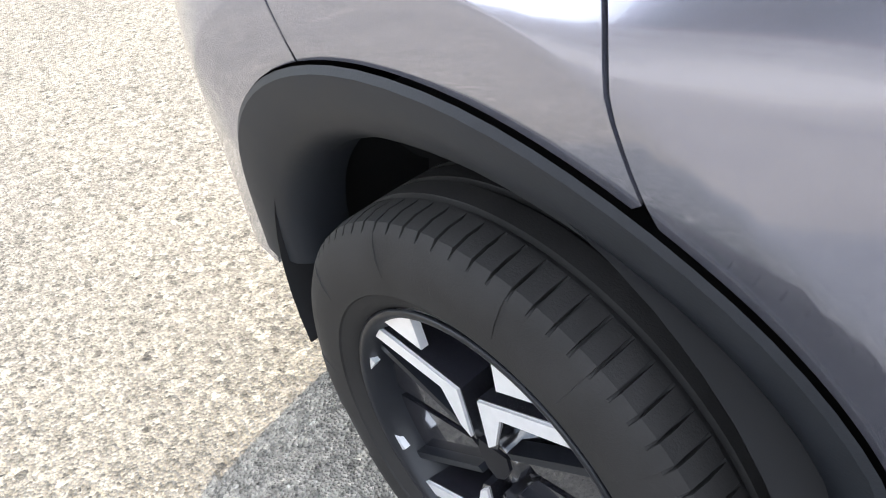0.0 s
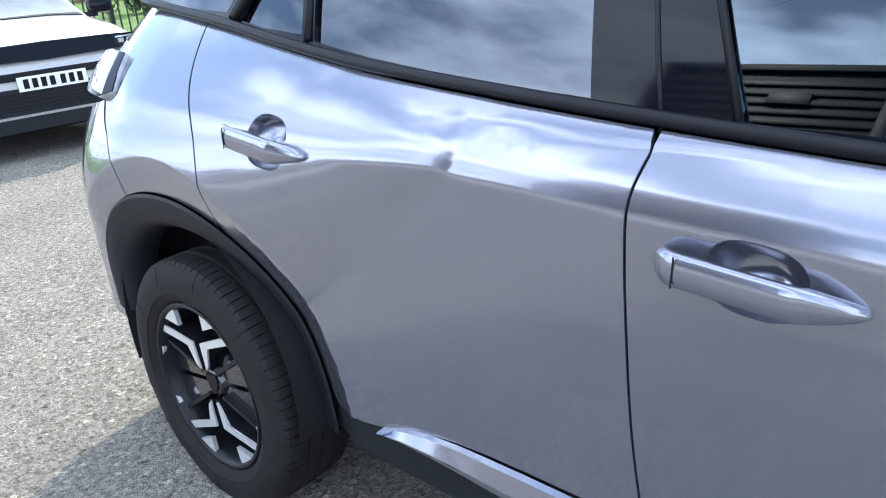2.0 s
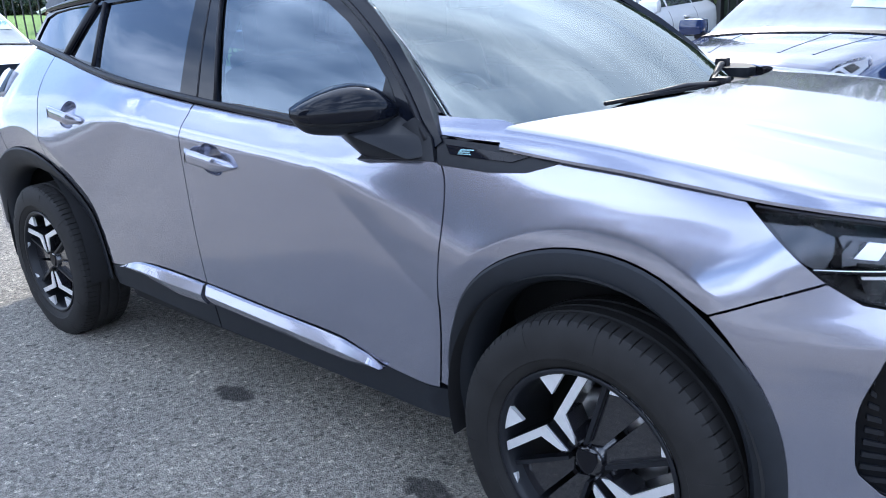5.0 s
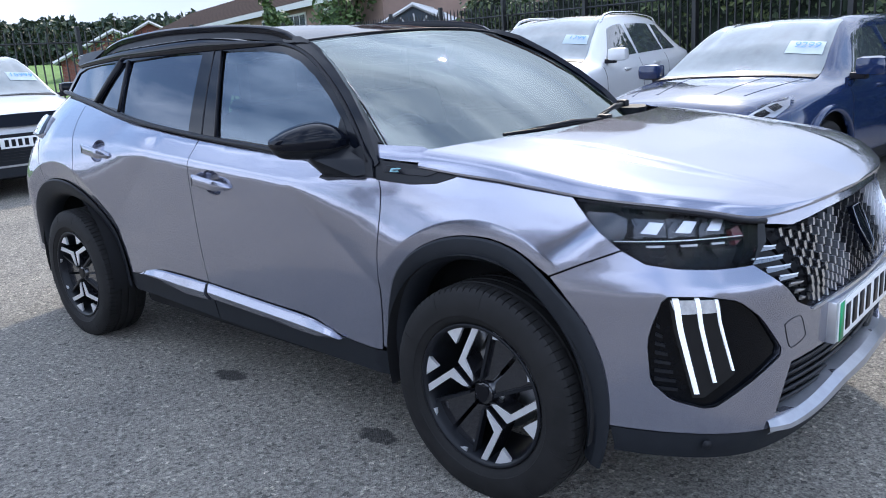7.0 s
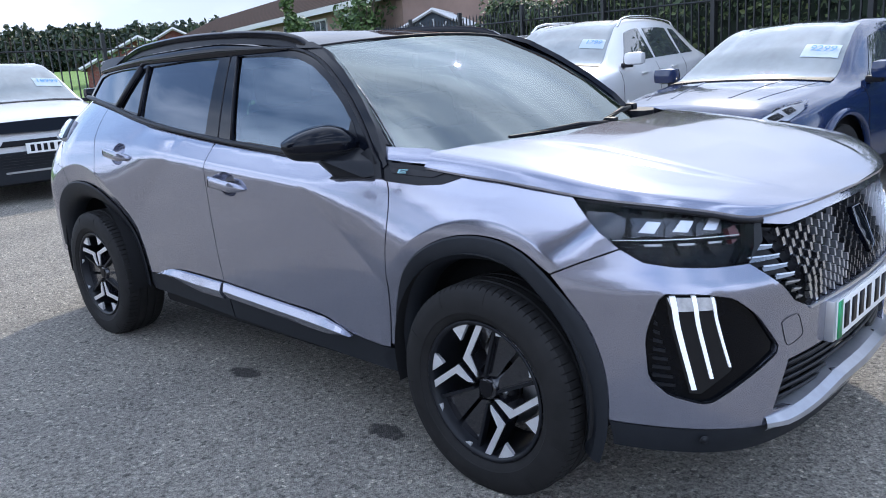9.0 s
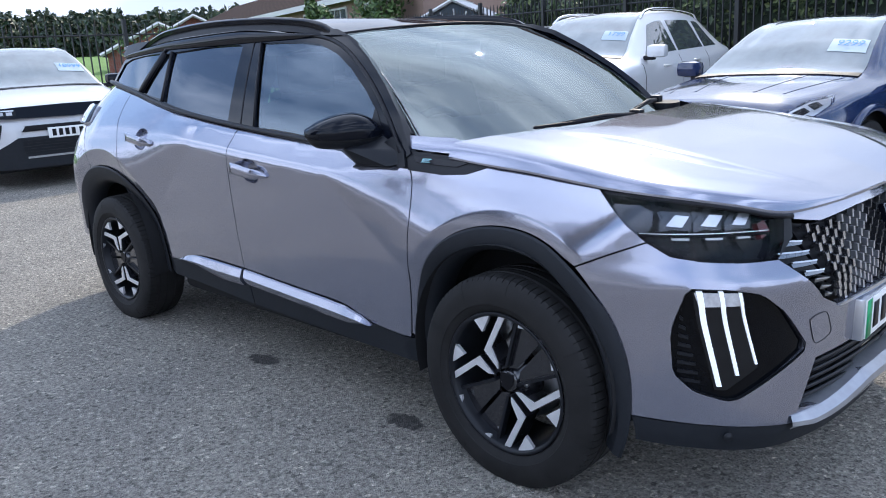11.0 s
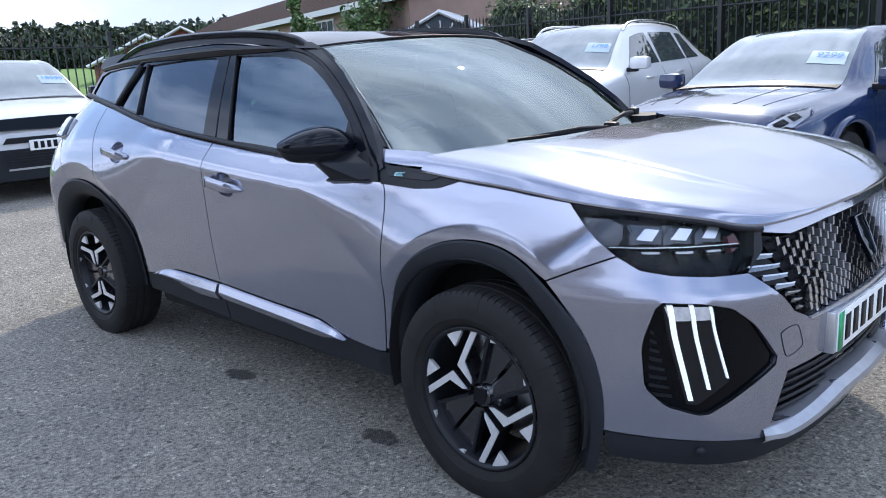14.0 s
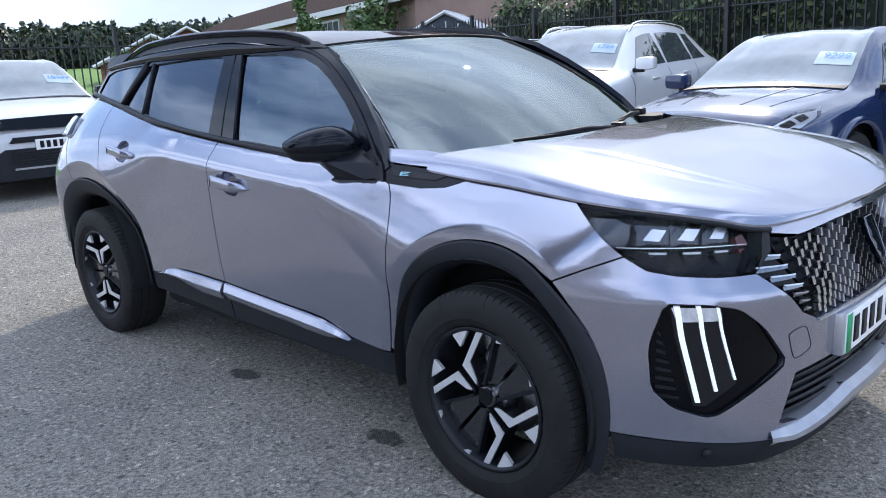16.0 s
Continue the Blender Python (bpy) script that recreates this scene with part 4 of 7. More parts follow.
def on_nose(a, z):
    b = abs(a)
    k = 0
    lo, hi = 0, len(_inv) - 2
    while lo < hi:
        k = (lo + hi + 1) // 2
        if _inv[k][0] <= b:
            lo = k
        else:
            hi = k - 1
    (a0, y0), (a1, y1) = _inv[lo], _inv[lo + 1]
    y = y0 + (y1 - y0) * (b - a0) / (a1 - a0)
    x = lin(NOSE, y) + lin(NOSE_DX, z)
    return Vector((x, math.copysign(smin(y, side0(x, z) - ring_cut(x, z), 0.02), a), z))


def R(pts):
    """Right-hand outline points (half-width, height) as (metres round the nose, height)."""
    return [(A(-y), z) for y, z in pts]


def LR(pts):
    """An outline over both halves, from its right half listed from the centre line outwards and back."""
    return [*R(pts), *[(-a, z) for a, z in reversed(R(pts))]]


LAMP = [(0.763, 0.773), (0.725, 0.760), (0.66, 0.753), (0.585, 0.752), (0.545, 0.786), (0.525, 0.842), (0.58, 0.868), (0.645, 0.886), (0.731, 0.912)]
FOG = [(0.762, 0.690), (0.70, 0.686), (0.640, 0.668), (0.573, 0.611), (0.488, 0.500), (0.60, 0.436), (0.668, 0.390), (0.690, 0.388), (0.742, 0.415), (0.770, 0.464), (0.775, 0.572)]
FOG = [p for a, b in zip(FOG, [*FOG[1:], FOG[0]]) for p in ((a[0] * 0.88 + b[0] * 0.12, a[1] * 0.88 + b[1] * 0.12), (a[0] * 0.12 + b[0] * 0.88, a[1] * 0.12 + b[1] * 0.88))]
LOWER = [(0.0, 0.475), (0.245, 0.470), (0.452, 0.462), (0.505, 0.330), (0.40, 0.318), (0.26, 0.330), (0.20, 0.355), (0.0, 0.355)]
FIN = [(0.572, 0.752), (0.512, 0.795), (0.472, 0.765), (0.385, 0.602), (0.44, 0.630)]
GRILLE = [(0.0, 0.832), (0.2, 0.822), (0.40, 0.812), (0.497, 0.832), (0.462, 0.775), (0.372, 0.598), (0.2, 0.606), (0.0, 0.615)]
def AX(x, z):
    """Metres round the nose, on the car's right, of the point at x, z."""
    return A(-lin(NOSE_INV, x - lin(NOSE_DX, z)))


bumper_top = [(0.0, 0.612), (0.2, 0.603), (0.374, 0.595), (0.446, 0.628), (0.578, 0.749), (0.66, 0.750), (0.727, 0.757), (0.766, 0.770)]
bumper_edge = [(AX(x, z), z) for x, z in ((1.737, 0.803), (1.645, 0.765), (1.560, 0.727), (1.607, 0.674), (1.652, 0.605), (1.679, 0.531), (1.700, 0.419), (1.704, 0.334))]
bumper_low = [(0.77, 0.327), (0.71, 0.318), (0.62, 0.304), (0.532, 0.292), (0.40, 0.262), (0.20, 0.25), (0.0, 0.25)]
front_bumper = part("front_bumper", patch((lambda h: [*h, *[(-a, z) for a, z in reversed(h)]])([*R(bumper_top), *bumper_edge, *R(bumper_low)]), on_nose, step=0.022, out=(1, 0, 0), thick=0.02,
                    holes=[shrink(R(FOG), -0.002), [(-a, z) for a, z in shrink(R(FOG), -0.002)], LR(LOWER)]), PAINT, car)


# head lamps
LAMP_A = [*[(AX(x, z), z) for x, z in ((1.600, 0.918), (1.665, 0.861), (1.735, 0.801))], *R(LAMP)]


def in_lamp(nm, pts, mat, parent, s, off, thick=0.02, lab="", step=0.02):
    """A piece inside the lamp; outline in (metres round the nose from the centre line, height)."""
    return part(nm, patch([(-s * a, z) for a, z in pts], on_nose, step=step, out=(1, -0.3 * s, 0), off=off, thick=thick, gap=0), mat, parent, lab)


for s in (1, -1):
    lamp = part("head_lamp", patch([(s * a, z) for a, z in LAMP_A], on_nose, step=0.03, thick=0.03, out=(1, -0.3 * s, 0), off=-0.002), LENS, car, "clear head lamp over dark internals")
    part("housing", patch([(s * a, z) for a, z in shrink(LAMP_A, -0.004)], on_nose, step=0.03, thick=0.0, out=(1, -0.3 * s, 0), off=-0.055, gap=0), LAMP_BLACK, lamp)
    a_o, a_i = -AX(1.735, 0.80), A(0.555)
    w_l = a_o - a_i

    def at(f):
        return a_i + w_l * f
    for f0, f1 in ((0.84, 0.62), (0.58, 0.36), (0.33, 0.13)):
        d = f0 - f1
        in_lamp("module_bezel", [(at(f0), 0.832), (at(f0 - 0.05 * d), 0.884), (at(f1 - 0.05), 0.878), (at(f1), 0.828)], LAMP_BEZEL, lamp, s, -0.046, 0.01)
        in_lamp("bezel_step", [(at(f0 + 0.05), 0.826), (at(f0 + 0.03), 0.852), (at(f0 - 0.22 * d), 0.874), (at(f0 - 0.30 * d), 0.868), (at(f0 - 0.12 * d), 0.830)], LAMP_BEZEL, lamp, s, -0.034, 0.012)
        in_lamp("reflector", [(at(f0 - 0.06 * d), 0.842), (at(f0 - 0.52 * d), 0.872), (at(f1 + 0.02 * d), 0.868), (at(f1 + 0.40 * d), 0.838)], SILVER_TRIM, lamp, s, -0.028, 0.02)
        in_lamp("projector", [(at(f0 - 0.04), 0.782), (at(f0 - 0.02), 0.812), (at(f1 + 0.04), 0.812), (at(f1 + 0.06), 0.780)], LAMP_BLACK, lamp, s, -0.036, 0.014)
        in_lamp("projector_edge", [(at(f0 - 0.035), 0.806), (at(f0 - 0.03), 0.811), (at(f1 + 0.05), 0.811), (at(f1 + 0.055), 0.806)], STEEL, lamp, s, -0.030, 0.004)
        in_lamp("chrome_pillar", [(at(f0 + 0.020), 0.828), (at(f0 + 0.012), 0.880), (at(f0 - 0.004), 0.880), (at(f0 + 0.002), 0.828)], LAMP_BEZEL, lamp, s, -0.040, 0.008)
    in_lamp("inner_red_part", [(at(0.09), 0.800), (at(0.10), 0.838), (at(0.03), 0.846), (at(-0.005), 0.815)], LAMP_RED, lamp, s, -0.030, 0.02)
    in_lamp("outer_fairing", [(-AX(1.640, 0.85), 0.868), (-AX(1.612, 0.90), 0.900), (at(0.99), 0.900), (at(0.88), 0.880), (at(0.93), 0.842), (at(1.0), 0.815)], LAMP_BEZEL, lamp, s, -0.026, 0.012)
    part("light_guide", tube([on_nose(-s * at(1.02 - 0.96 * k / 20), 0.822 - 0.004 * k / 20 - 0.006 * max(0.0, k / 20 - 0.75)) + Vector((-0.010, 0.008 * s, 0)) for k in range(21)], [0.0006 + 0.0006 * math.sin(math.pi * k / 20) for k in range(21)], 6), LED, lamp, "thin white light line")
    part("lens_shelf", tube([on_nose(-s * at(1.02 - 1.0 * k / 20), 0.815 - 0.010 * k / 20) + Vector((-0.026, 0.016 * s, 0)) for k in range(21)], 0.004, 6), LAMP_BLACK, lamp)
    part("inner_end_cap", patch([(s * a, z) for a, z in R([(0.572, 0.752), (0.545, 0.786), (0.525, 0.842), (0.500, 0.846), (0.512, 0.795)])], on_nose, step=0.03, out=(1, -0.3 * s, 0), off=-0.004, thick=0.03, gap=0), CLAD_SMOOTH, lamp)
    part("bonnet_gap", tube([(x, -s * (lin(SEAM_Y, x) - 0.004), lin(SEAM_Z, x) - 0.011) for x in steps(1.605, 1.985, 24)], [0.003 + 0.004 * k / 24 for k in range(25)], 8), SEAL, lamp)

# fang lamps in the bumper
for s in (1, -1):
    fang = part("daylight_lamp", patch([(s * a, z) for a, z in R(FOG)], on_nose, step=0.03, thick=0.0, out=(1, -0.3 * s, 0), off=-0.012, gap=-0.003), LAMP_BLACK, car, "black recess with three white light claws")
    rim_b = bmesh.new()
    ring = resample([(s * a, z) for a, z in R(FOG)], 0.02)
    fr = [(rim_b.verts.new(on_nose(a, z)), rim_b.verts.new(on_nose(a, z) + Vector((-0.011, 0.011 * s, 0)))) for a, z in ring]
    for p, q in zip(fr, [*fr[1:], fr[0]]):
        rim_b.faces.new((p[0], q[0], q[1], p[1]))
    part("recess_wall", rim_b, CLAD_SMOOTH, fang)
    part("lens_block", patch([(s * a, z) for a, z in R([(0.757, 0.684), (0.676, 0.680), (0.626, 0.470), (0.690, 0.412), (0.712, 0.415)])], on_nose, step=0.03, out=(1, -0.3 * s, 0), off=-0.006, thick=0.02), SMOKE, fang)
    # reflection on the upper lens, painted as a pale plate
    part("upper_reflector", patch([(s * a, z) for a, z in R([(0.755, 0.683), (0.677, 0.679), (0.668, 0.640), (0.744, 0.640)])], on_nose, step=0.03, out=(1, -0.3 * s, 0), off=-0.003, thick=0.004), LAMP_CLEAR, fang)
    for (y0, z0), (y1, z1), w in (((0.746, 0.684), (0.704, 0.428), 0.0042), ((0.715, 0.684), (0.672, 0.456), 0.0034), ((0.683, 0.678), (0.634, 0.482), 0.0024)):
        part("light_claw", patch([(s * a, z) for a, z in R([(y0 + w, z0), (y0 - w, z0), (y1 - w, z1), (y1 + w, z1)])], on_nose, step=0.03, out=(1, -0.3 * s, 0), off=0.0, thick=0.012, gap=0), LED, fang, "white light claw")
    for k in range(9):
        z = 0.44 + 0.024 * k
        part("rib", patch([(s * a, zz) for a, zz in R([(0.766, z), (0.733 + 0.004 * k, z - 0.006), (0.733 + 0.004 * k, z + 0.002), (0.766, z + 0.010)])], on_nose, step=0.03, out=(1, -0.3 * s, 0), off=-0.008, thick=0.006, gap=0), CLAD_SMOOTH, fang)

# name strip over the grille, with bars where the figures stand
name_strip = part("name_panel", patch(LR([(0.0, 0.866), (0.22, 0.864), (0.37, 0.860), (0.507, 0.852), (0.500, 0.834), (0.40, 0.815), (0.2, 0.825), (0.0, 0.835)]), on_nose, step=0.025, out=(1, 0, 0.3), thick=0.02), PAINT, car)
for k in range(4):
    y = 0.052 - 0.035 * k
    for dy, z0, z1 in ((0.0, 0.8455, 0.8475), (0.0, 0.8510, 0.8530), (0.0, 0.8565, 0.8585)):
        part("badge_bar", patch([(A(-y) + d, z) for d, z in ((-0.012, z0), (0.012, z0), (0.012, z1), (-0.012, z1))], on_nose, step=0.02, out=(1, 0, 0), off=0.003, thick=0.003, gap=0), PLATE_BLACK, name_strip)

# grille with its small upright blades
grille = part("grille", patch(LR(GRILLE), on_nose, step=0.04, out=(1, 0, 0), thick=0.01, off=-0.030), PLATE_BLACK, car, "black grille with rows of small silver blades")
BLADE_BRIGHT = plain("bright_grille_metal", (0.66, 0.67, 0.70), 0.22, metal=1.0, vary=0.06)
blade_meshes = []
for w, h, mat in ((0.0034, 0.0130, GRILLE_METAL), (0.0042, 0.0132, SILVER_TRIM), (0.0056, 0.0140, BLADE_BRIGHT)):
    blade_bm = bmesh.new()
    vs_ = [blade_bm.verts.new(v) for v in ((0.004, -w, h), (0.004, w, h - 0.003), (0.004, w, -h), (0.004, -w, -h + 0.003), (-0.010, -w, h), (-0.010, w, h - 0.003), (-0.010, w, -h), (-0.010, -w, -h + 0.003))]
    for q in ((0, 3, 2, 1), (0, 1, 5, 4), (1, 2, 6, 5), (2, 3, 7, 6), (3, 0, 4, 7)):
        blade_bm.faces.new([vs_[i] for i in q])
    bmesh.ops.recalc_face_normals(blade_bm, faces=blade_bm.faces)
    blade_me = bpy.data.meshes.new("blade")
    blade_bm.to_mesh(blade_me)
    blade_bm.free()
    blade_me.materials.append(mat)
    blade_meshes.append(blade_me)
grille_poly = shrink(LR(GRILLE), 0.005)
for col in range(-15, 16):
    for row in range(10):
        z = 0.606 + 0.0275 * row + 0.0137 * (col % 2)
        # the columns fan outwards towards the top
        c_top = 0.0325 * col
        a = c_top * (0.76 + 0.24 * (z - 0.60) / 0.232)
        z -= 0.020 * (abs(a) / 0.45) ** 2
        if not inside([(a, z)], [grille_poly])[0] or (abs(a) < 0.044 and 0.66 < z < 0.80):
            continue
        p = on_nose(a, z)
        q = on_nose(a + 0.004, z) - on_nose(a - 0.004, z)
        o = new("grille_blade", blade_meshes[2 if abs(a) > 0.30 else 1 if abs(a) > 0.15 else 0])
        o.parent = grille
        o.matrix_local = Matrix.Translation(p + Vector((-0.008, 0, 0))) @ Matrix.Rotation(math.atan2(-q.x, q.y), 4, "Z") @ Matrix.Rotation(-math.atan(1.03 * c_top), 4, "X")
for z in steps(0.625, 0.805, 7):
    w = 0.36 + 0.10 * (z - 0.61) / 0.2
    part("grille_bar", tube([on_nose(A(-w + 2 * w * k / 16), z) + Vector((-0.022, 0, 0)) for k in range(17)], 0.0035, 5), PLATE_BLACK, grille)
shield = part("shield_badge", patch([(-0.036, 0.800), (0.036, 0.800), (0.040, 0.745), (0.026, 0.690), (0.0, 0.662), (-0.026, 0.690), (-0.040, 0.745)], on_nose, step=0.02, out=(1, 0, 0), off=0.004, thick=0.014, gap=0), BLACK_GLOSS, grille, "black shield-shaped badge")
part("shield_rim", tube([on_nose(a, z) + Vector((0.006, 0, 0)) for a, z in ((-0.036, 0.800), (0.036, 0.800), (0.040, 0.745), (0.026, 0.690), (0.0, 0.662), (-0.026, 0.690), (-0.040, 0.745), (-0.036, 0.800))], 0.002, 5), GRILLE_METAL, shield)
chin = part("grille_chin_strip", patch(LR([(0.0, 0.612), (0.2, 0.603), (0.372, 0.595), (0.372, 0.584), (0.2, 0.588), (0.0, 0.596)]), on_nose, step=0.03, out=(1, 0, 0), off=0.006, thick=0.012), SILVER_TRIM, car)

# side fins by the grille
for s in (1, -1):
    fin_bed = part("grille_flank", patch([(s * a, z) for a, z in R(FIN)], on_nose, step=0.04, thick=0.01, out=(1, -0.3 * s, 0), off=-0.026), PLATE_BLACK, car)
    for k in range(7):
        z = 0.622 + 0.0255 * k
        yo = 0.432 + 0.142 * min(1.0, (z - 0.625) / 0.125) if z < 0.752 else 0.572 - (z - 0.752) * 1.4
        yi = 0.397 + 0.088 * (z - 0.62) / 0.17
        if yo - yi < 0.012:
            continue
        fin = part("fin", patch([(s * a, zz) for a, zz in R([(yo - 0.003, z - 0.001), (yi + 0.004, z - 0.003), (yi + 0.004, z + 0.006), (yo - 0.003, z + 0.012)])], on_nose, step=0.03, out=(1, -0.3 * s, 0), off=-0.010, thick=0.02, gap=0), GRILLE_METAL, fin_bed, "dark grille fin with a silver edge")
        part("fin_edge", patch([(s * a, zz) for a, zz in R([(yo - 0.003, z + 0.009), (yi + 0.010, z + 0.003), (yi + 0.004, z + 0.006), (yo - 0.003, z + 0.013)])], on_nose, step=0.03, out=(1, -0.3 * s, 0), off=-0.004, thick=0.006, gap=0), SILVER_TRIM, fin)

# lower grille, skid lip, black chin
low_bed = part("lower_grille", patch(LR([(0.0, 0.478), (0.25, 0.474), (0.458, 0.466), (0.512, 0.325), (0.40, 0.312), (0.2, 0.33), (0.0, 0.36)]), on_nose, step=0.04, thick=0.0, out=(1, 0, 0), off=-0.06, gap=0), PLATE_BLACK, car, "black lower grille with level slats")
for k in range(6):
    z = 0.345 + 0.022 * k
    w = 0.505 - 0.045 * (z - 0.33) / 0.13
    w0 = 0.0 if z > 0.385 else 0.20
    for s in (1, -1):
        part("slat", tube([on_nose(s * A(w0 + (w - 0.03 - w0) * j / 10), z) + Vector((-0.025, 0, 0)) for j in range(11)], 0.0065, 6), CLAD_SMOOTH, low_bed)
for s in (1, -1):
    part("grille_cheek", patch([(s * a, z) for a, z in R([(0.450, 0.462), (0.505, 0.331), (0.448, 0.330), (0.424, 0.455)])], lambda a, z: on_nose(a, z) + Vector((-0.055 * max(0.0, min(1.0, (0.50 - abs(on_nose(a, z).y)) / 0.07)), 0, 0)), step=0.03, thick=0.004, out=(1, 0, 0), gap=0), CLAD, low_bed)
def skid_mesh():
    bm = bmesh.new()
    rows = []
    for k in range(61):
        a = A(-0.533) + (A(0.533) - A(-0.533)) * k / 60
        y = abs(on_nose(a, 0.3).y)
        zt = lin(((0.0, 0.356), (0.17, 0.355), (0.25, 0.344), (0.33, 0.330), (0.42, 0.320), (0.533, 0.316)), y)
        e = min(1.0, (0.533 - y) / 0.05 + 0.05)
        row = []
        for dx, z in ((-0.045, zt + 0.008), (0.004, zt), (0.008 + 0.020 * e, zt - 0.016), (0.009 + 0.021 * e, zt - 0.028 - 0.010 * (1 - y / 0.533)), (0.002, zt - 0.038 - 0.034 * (1 - y / 0.533))):
            p = on_nose(a, 0.3)
            row.append(bm.verts.new((p.x + dx, p.y, z)))
        rows.append(row)
    for a, b in zip(rows, rows[1:]):
        for k in range(4):
            bm.faces.new((a[k], a[k + 1], b[k + 1], b[k]))
    bmesh.ops.recalc_face_normals(bm, faces=bm.faces)
    if sum(f.normal.x for f in bm.faces) < 0:
        bmesh.ops.reverse_faces(bm, faces=bm.faces)
    return flat_sharp(bm, 0.35)


skid = part("skid_lip", skid_mesh(), SKID_SILVER, car, "satin silver skid lip")
chin_low = part("black_front_skirt", patch(LR([(0.0, 0.300), (0.20, 0.292), (0.40, 0.282), (0.532, 0.293), (0.62, 0.304), (0.71, 0.318), (0.77, 0.326), (0.813, 0.333), (0.806, 0.26), (0.726, 0.245), (0.552, 0.215), (0.3, 0.19), (0.0, 0.185)]), on_nose, step=0.03, out=(1, 0, 0), thick=0.03, off=-0.004), CLAD, car)
for y, z in ((0.683, 0.286), (-0.683, 0.286)):
    p = on_nose(A(-y), z)
    part("parking_sensor", lathe(((0.0, 0.002), (0.009, 0.002), (0.0105, 0.0), (0.0125, 0.001), (0.013, -0.004)), 20), CLAD_SMOOTH, car).matrix_local = Matrix.Translation(p + Vector((0.006, -0.006 if y > 0 else 0.006, 0))) @ Matrix.Rotation(radians(48 if y > 0 else 132), 4, "Z") @ Matrix.Rotation(radians(180), 4, "X")
TOW = [(0.490, 0.574), (0.470, 0.583), (0.436, 0.585), (0.418, 0.576), (0.402, 0.545), (0.394, 0.523), (0.408, 0.512), (0.448, 0.503), (0.466, 0.510), (0.480, 0.542), (0.490, 0.574)]
tow = part("tow_cover", patch(R(curve(TOW, 3)[:-1]), on_nose, step=0.02, out=(1, 0, 0), off=0.0005, thick=0.003, gap=0), PAINT, car)
part("cover_joint", tube([on_nose(a, z) + Vector((0.0008, -0.0004, 0)) for a, z in R(curve(TOW, 3))], 0.0011, 5), SEAL, tow)

# number plate on its bracket
plate = part("plate_bracket", box((2.055, -0.275, 0.462), (2.098, 0.275, 0.582), 0.006), SILVER_TRIM, car, "plate bracket")
part("number_plate", box((2.098, -0.262, 0.467), (2.103, 0.262, 0.577), 0.002), PLATE_WHITE, plate, "white plate with plain dark bars and a green band")
part("green_band", box((2.103, -0.262, 0.467), (2.1038, -0.222, 0.577)), PLATE_GREEN, plate)
for k, y in enumerate((-0.185, -0.118, -0.05, 0.018, 0.10, 0.165, 0.228)):
    part("plate_bar", box((2.103, y - 0.022, 0.485), (2.1042, y + 0.022, 0.559)), PLATE_BLACK, plate)


# ---- mirrors
M_OUT, M_IN = Vector((0.570, -0.960, 0.0)), Vector((0.722, -0.742, 0.0))
M_FRONT = Vector((0.826, -0.563, 0.0))
M_TOP = ((0.0, 1.062), (0.1, 1.078), (0.25, 1.096), (0.45, 1.110), (0.58, 1.113), (0.75, 1.104), (0.88, 1.082), (1.0, 1.052))
M_LOW = ((0.0, 1.042), (0.05, 1.022), (0.14, 1.006), (0.3, 0.999), (0.6, 0.995), (0.78, 0.998), (0.92, 1.012), (1.0, 1.034))
M_DEEP = ((0.0, 0.010), (0.06, 0.036), (0.2, 0.064), (0.45, 0.082), (0.7, 0.074), (0.9, 0.048), (1.0, 0.018))


def mirror_pt(u, h, grow=0.0):
    """u along the shell from its outer tip; h from -1 at the bottom over the front edge at 0 to 1 at the top; past 1 the back rim."""
    zc = 1.052 + 0.004 * math.sin(math.pi * u)
    zt, zb, d = max(zc + 0.004, lin(M_TOP, u)), min(zc - 0.004, lin(M_LOW, u)), lin(M_DEEP, u)
    k = max(-1.0, min(1.0, h))
    s, c = math.sin(k * math.pi / 2), math.cos(k * math.pi / 2)
    z = zc + ((zt - zc) if s > 0 else (zc - zb)) * s
    dep = d * (c ** 0.85 if s > 0 else c ** 0.5) + grow - 0.040 * max(0.0, abs(h) - 1.0) / 0.25
    p = M_OUT.lerp(M_IN, u) + M_FRONT * dep
    return Vector((p.x, p.y, z))


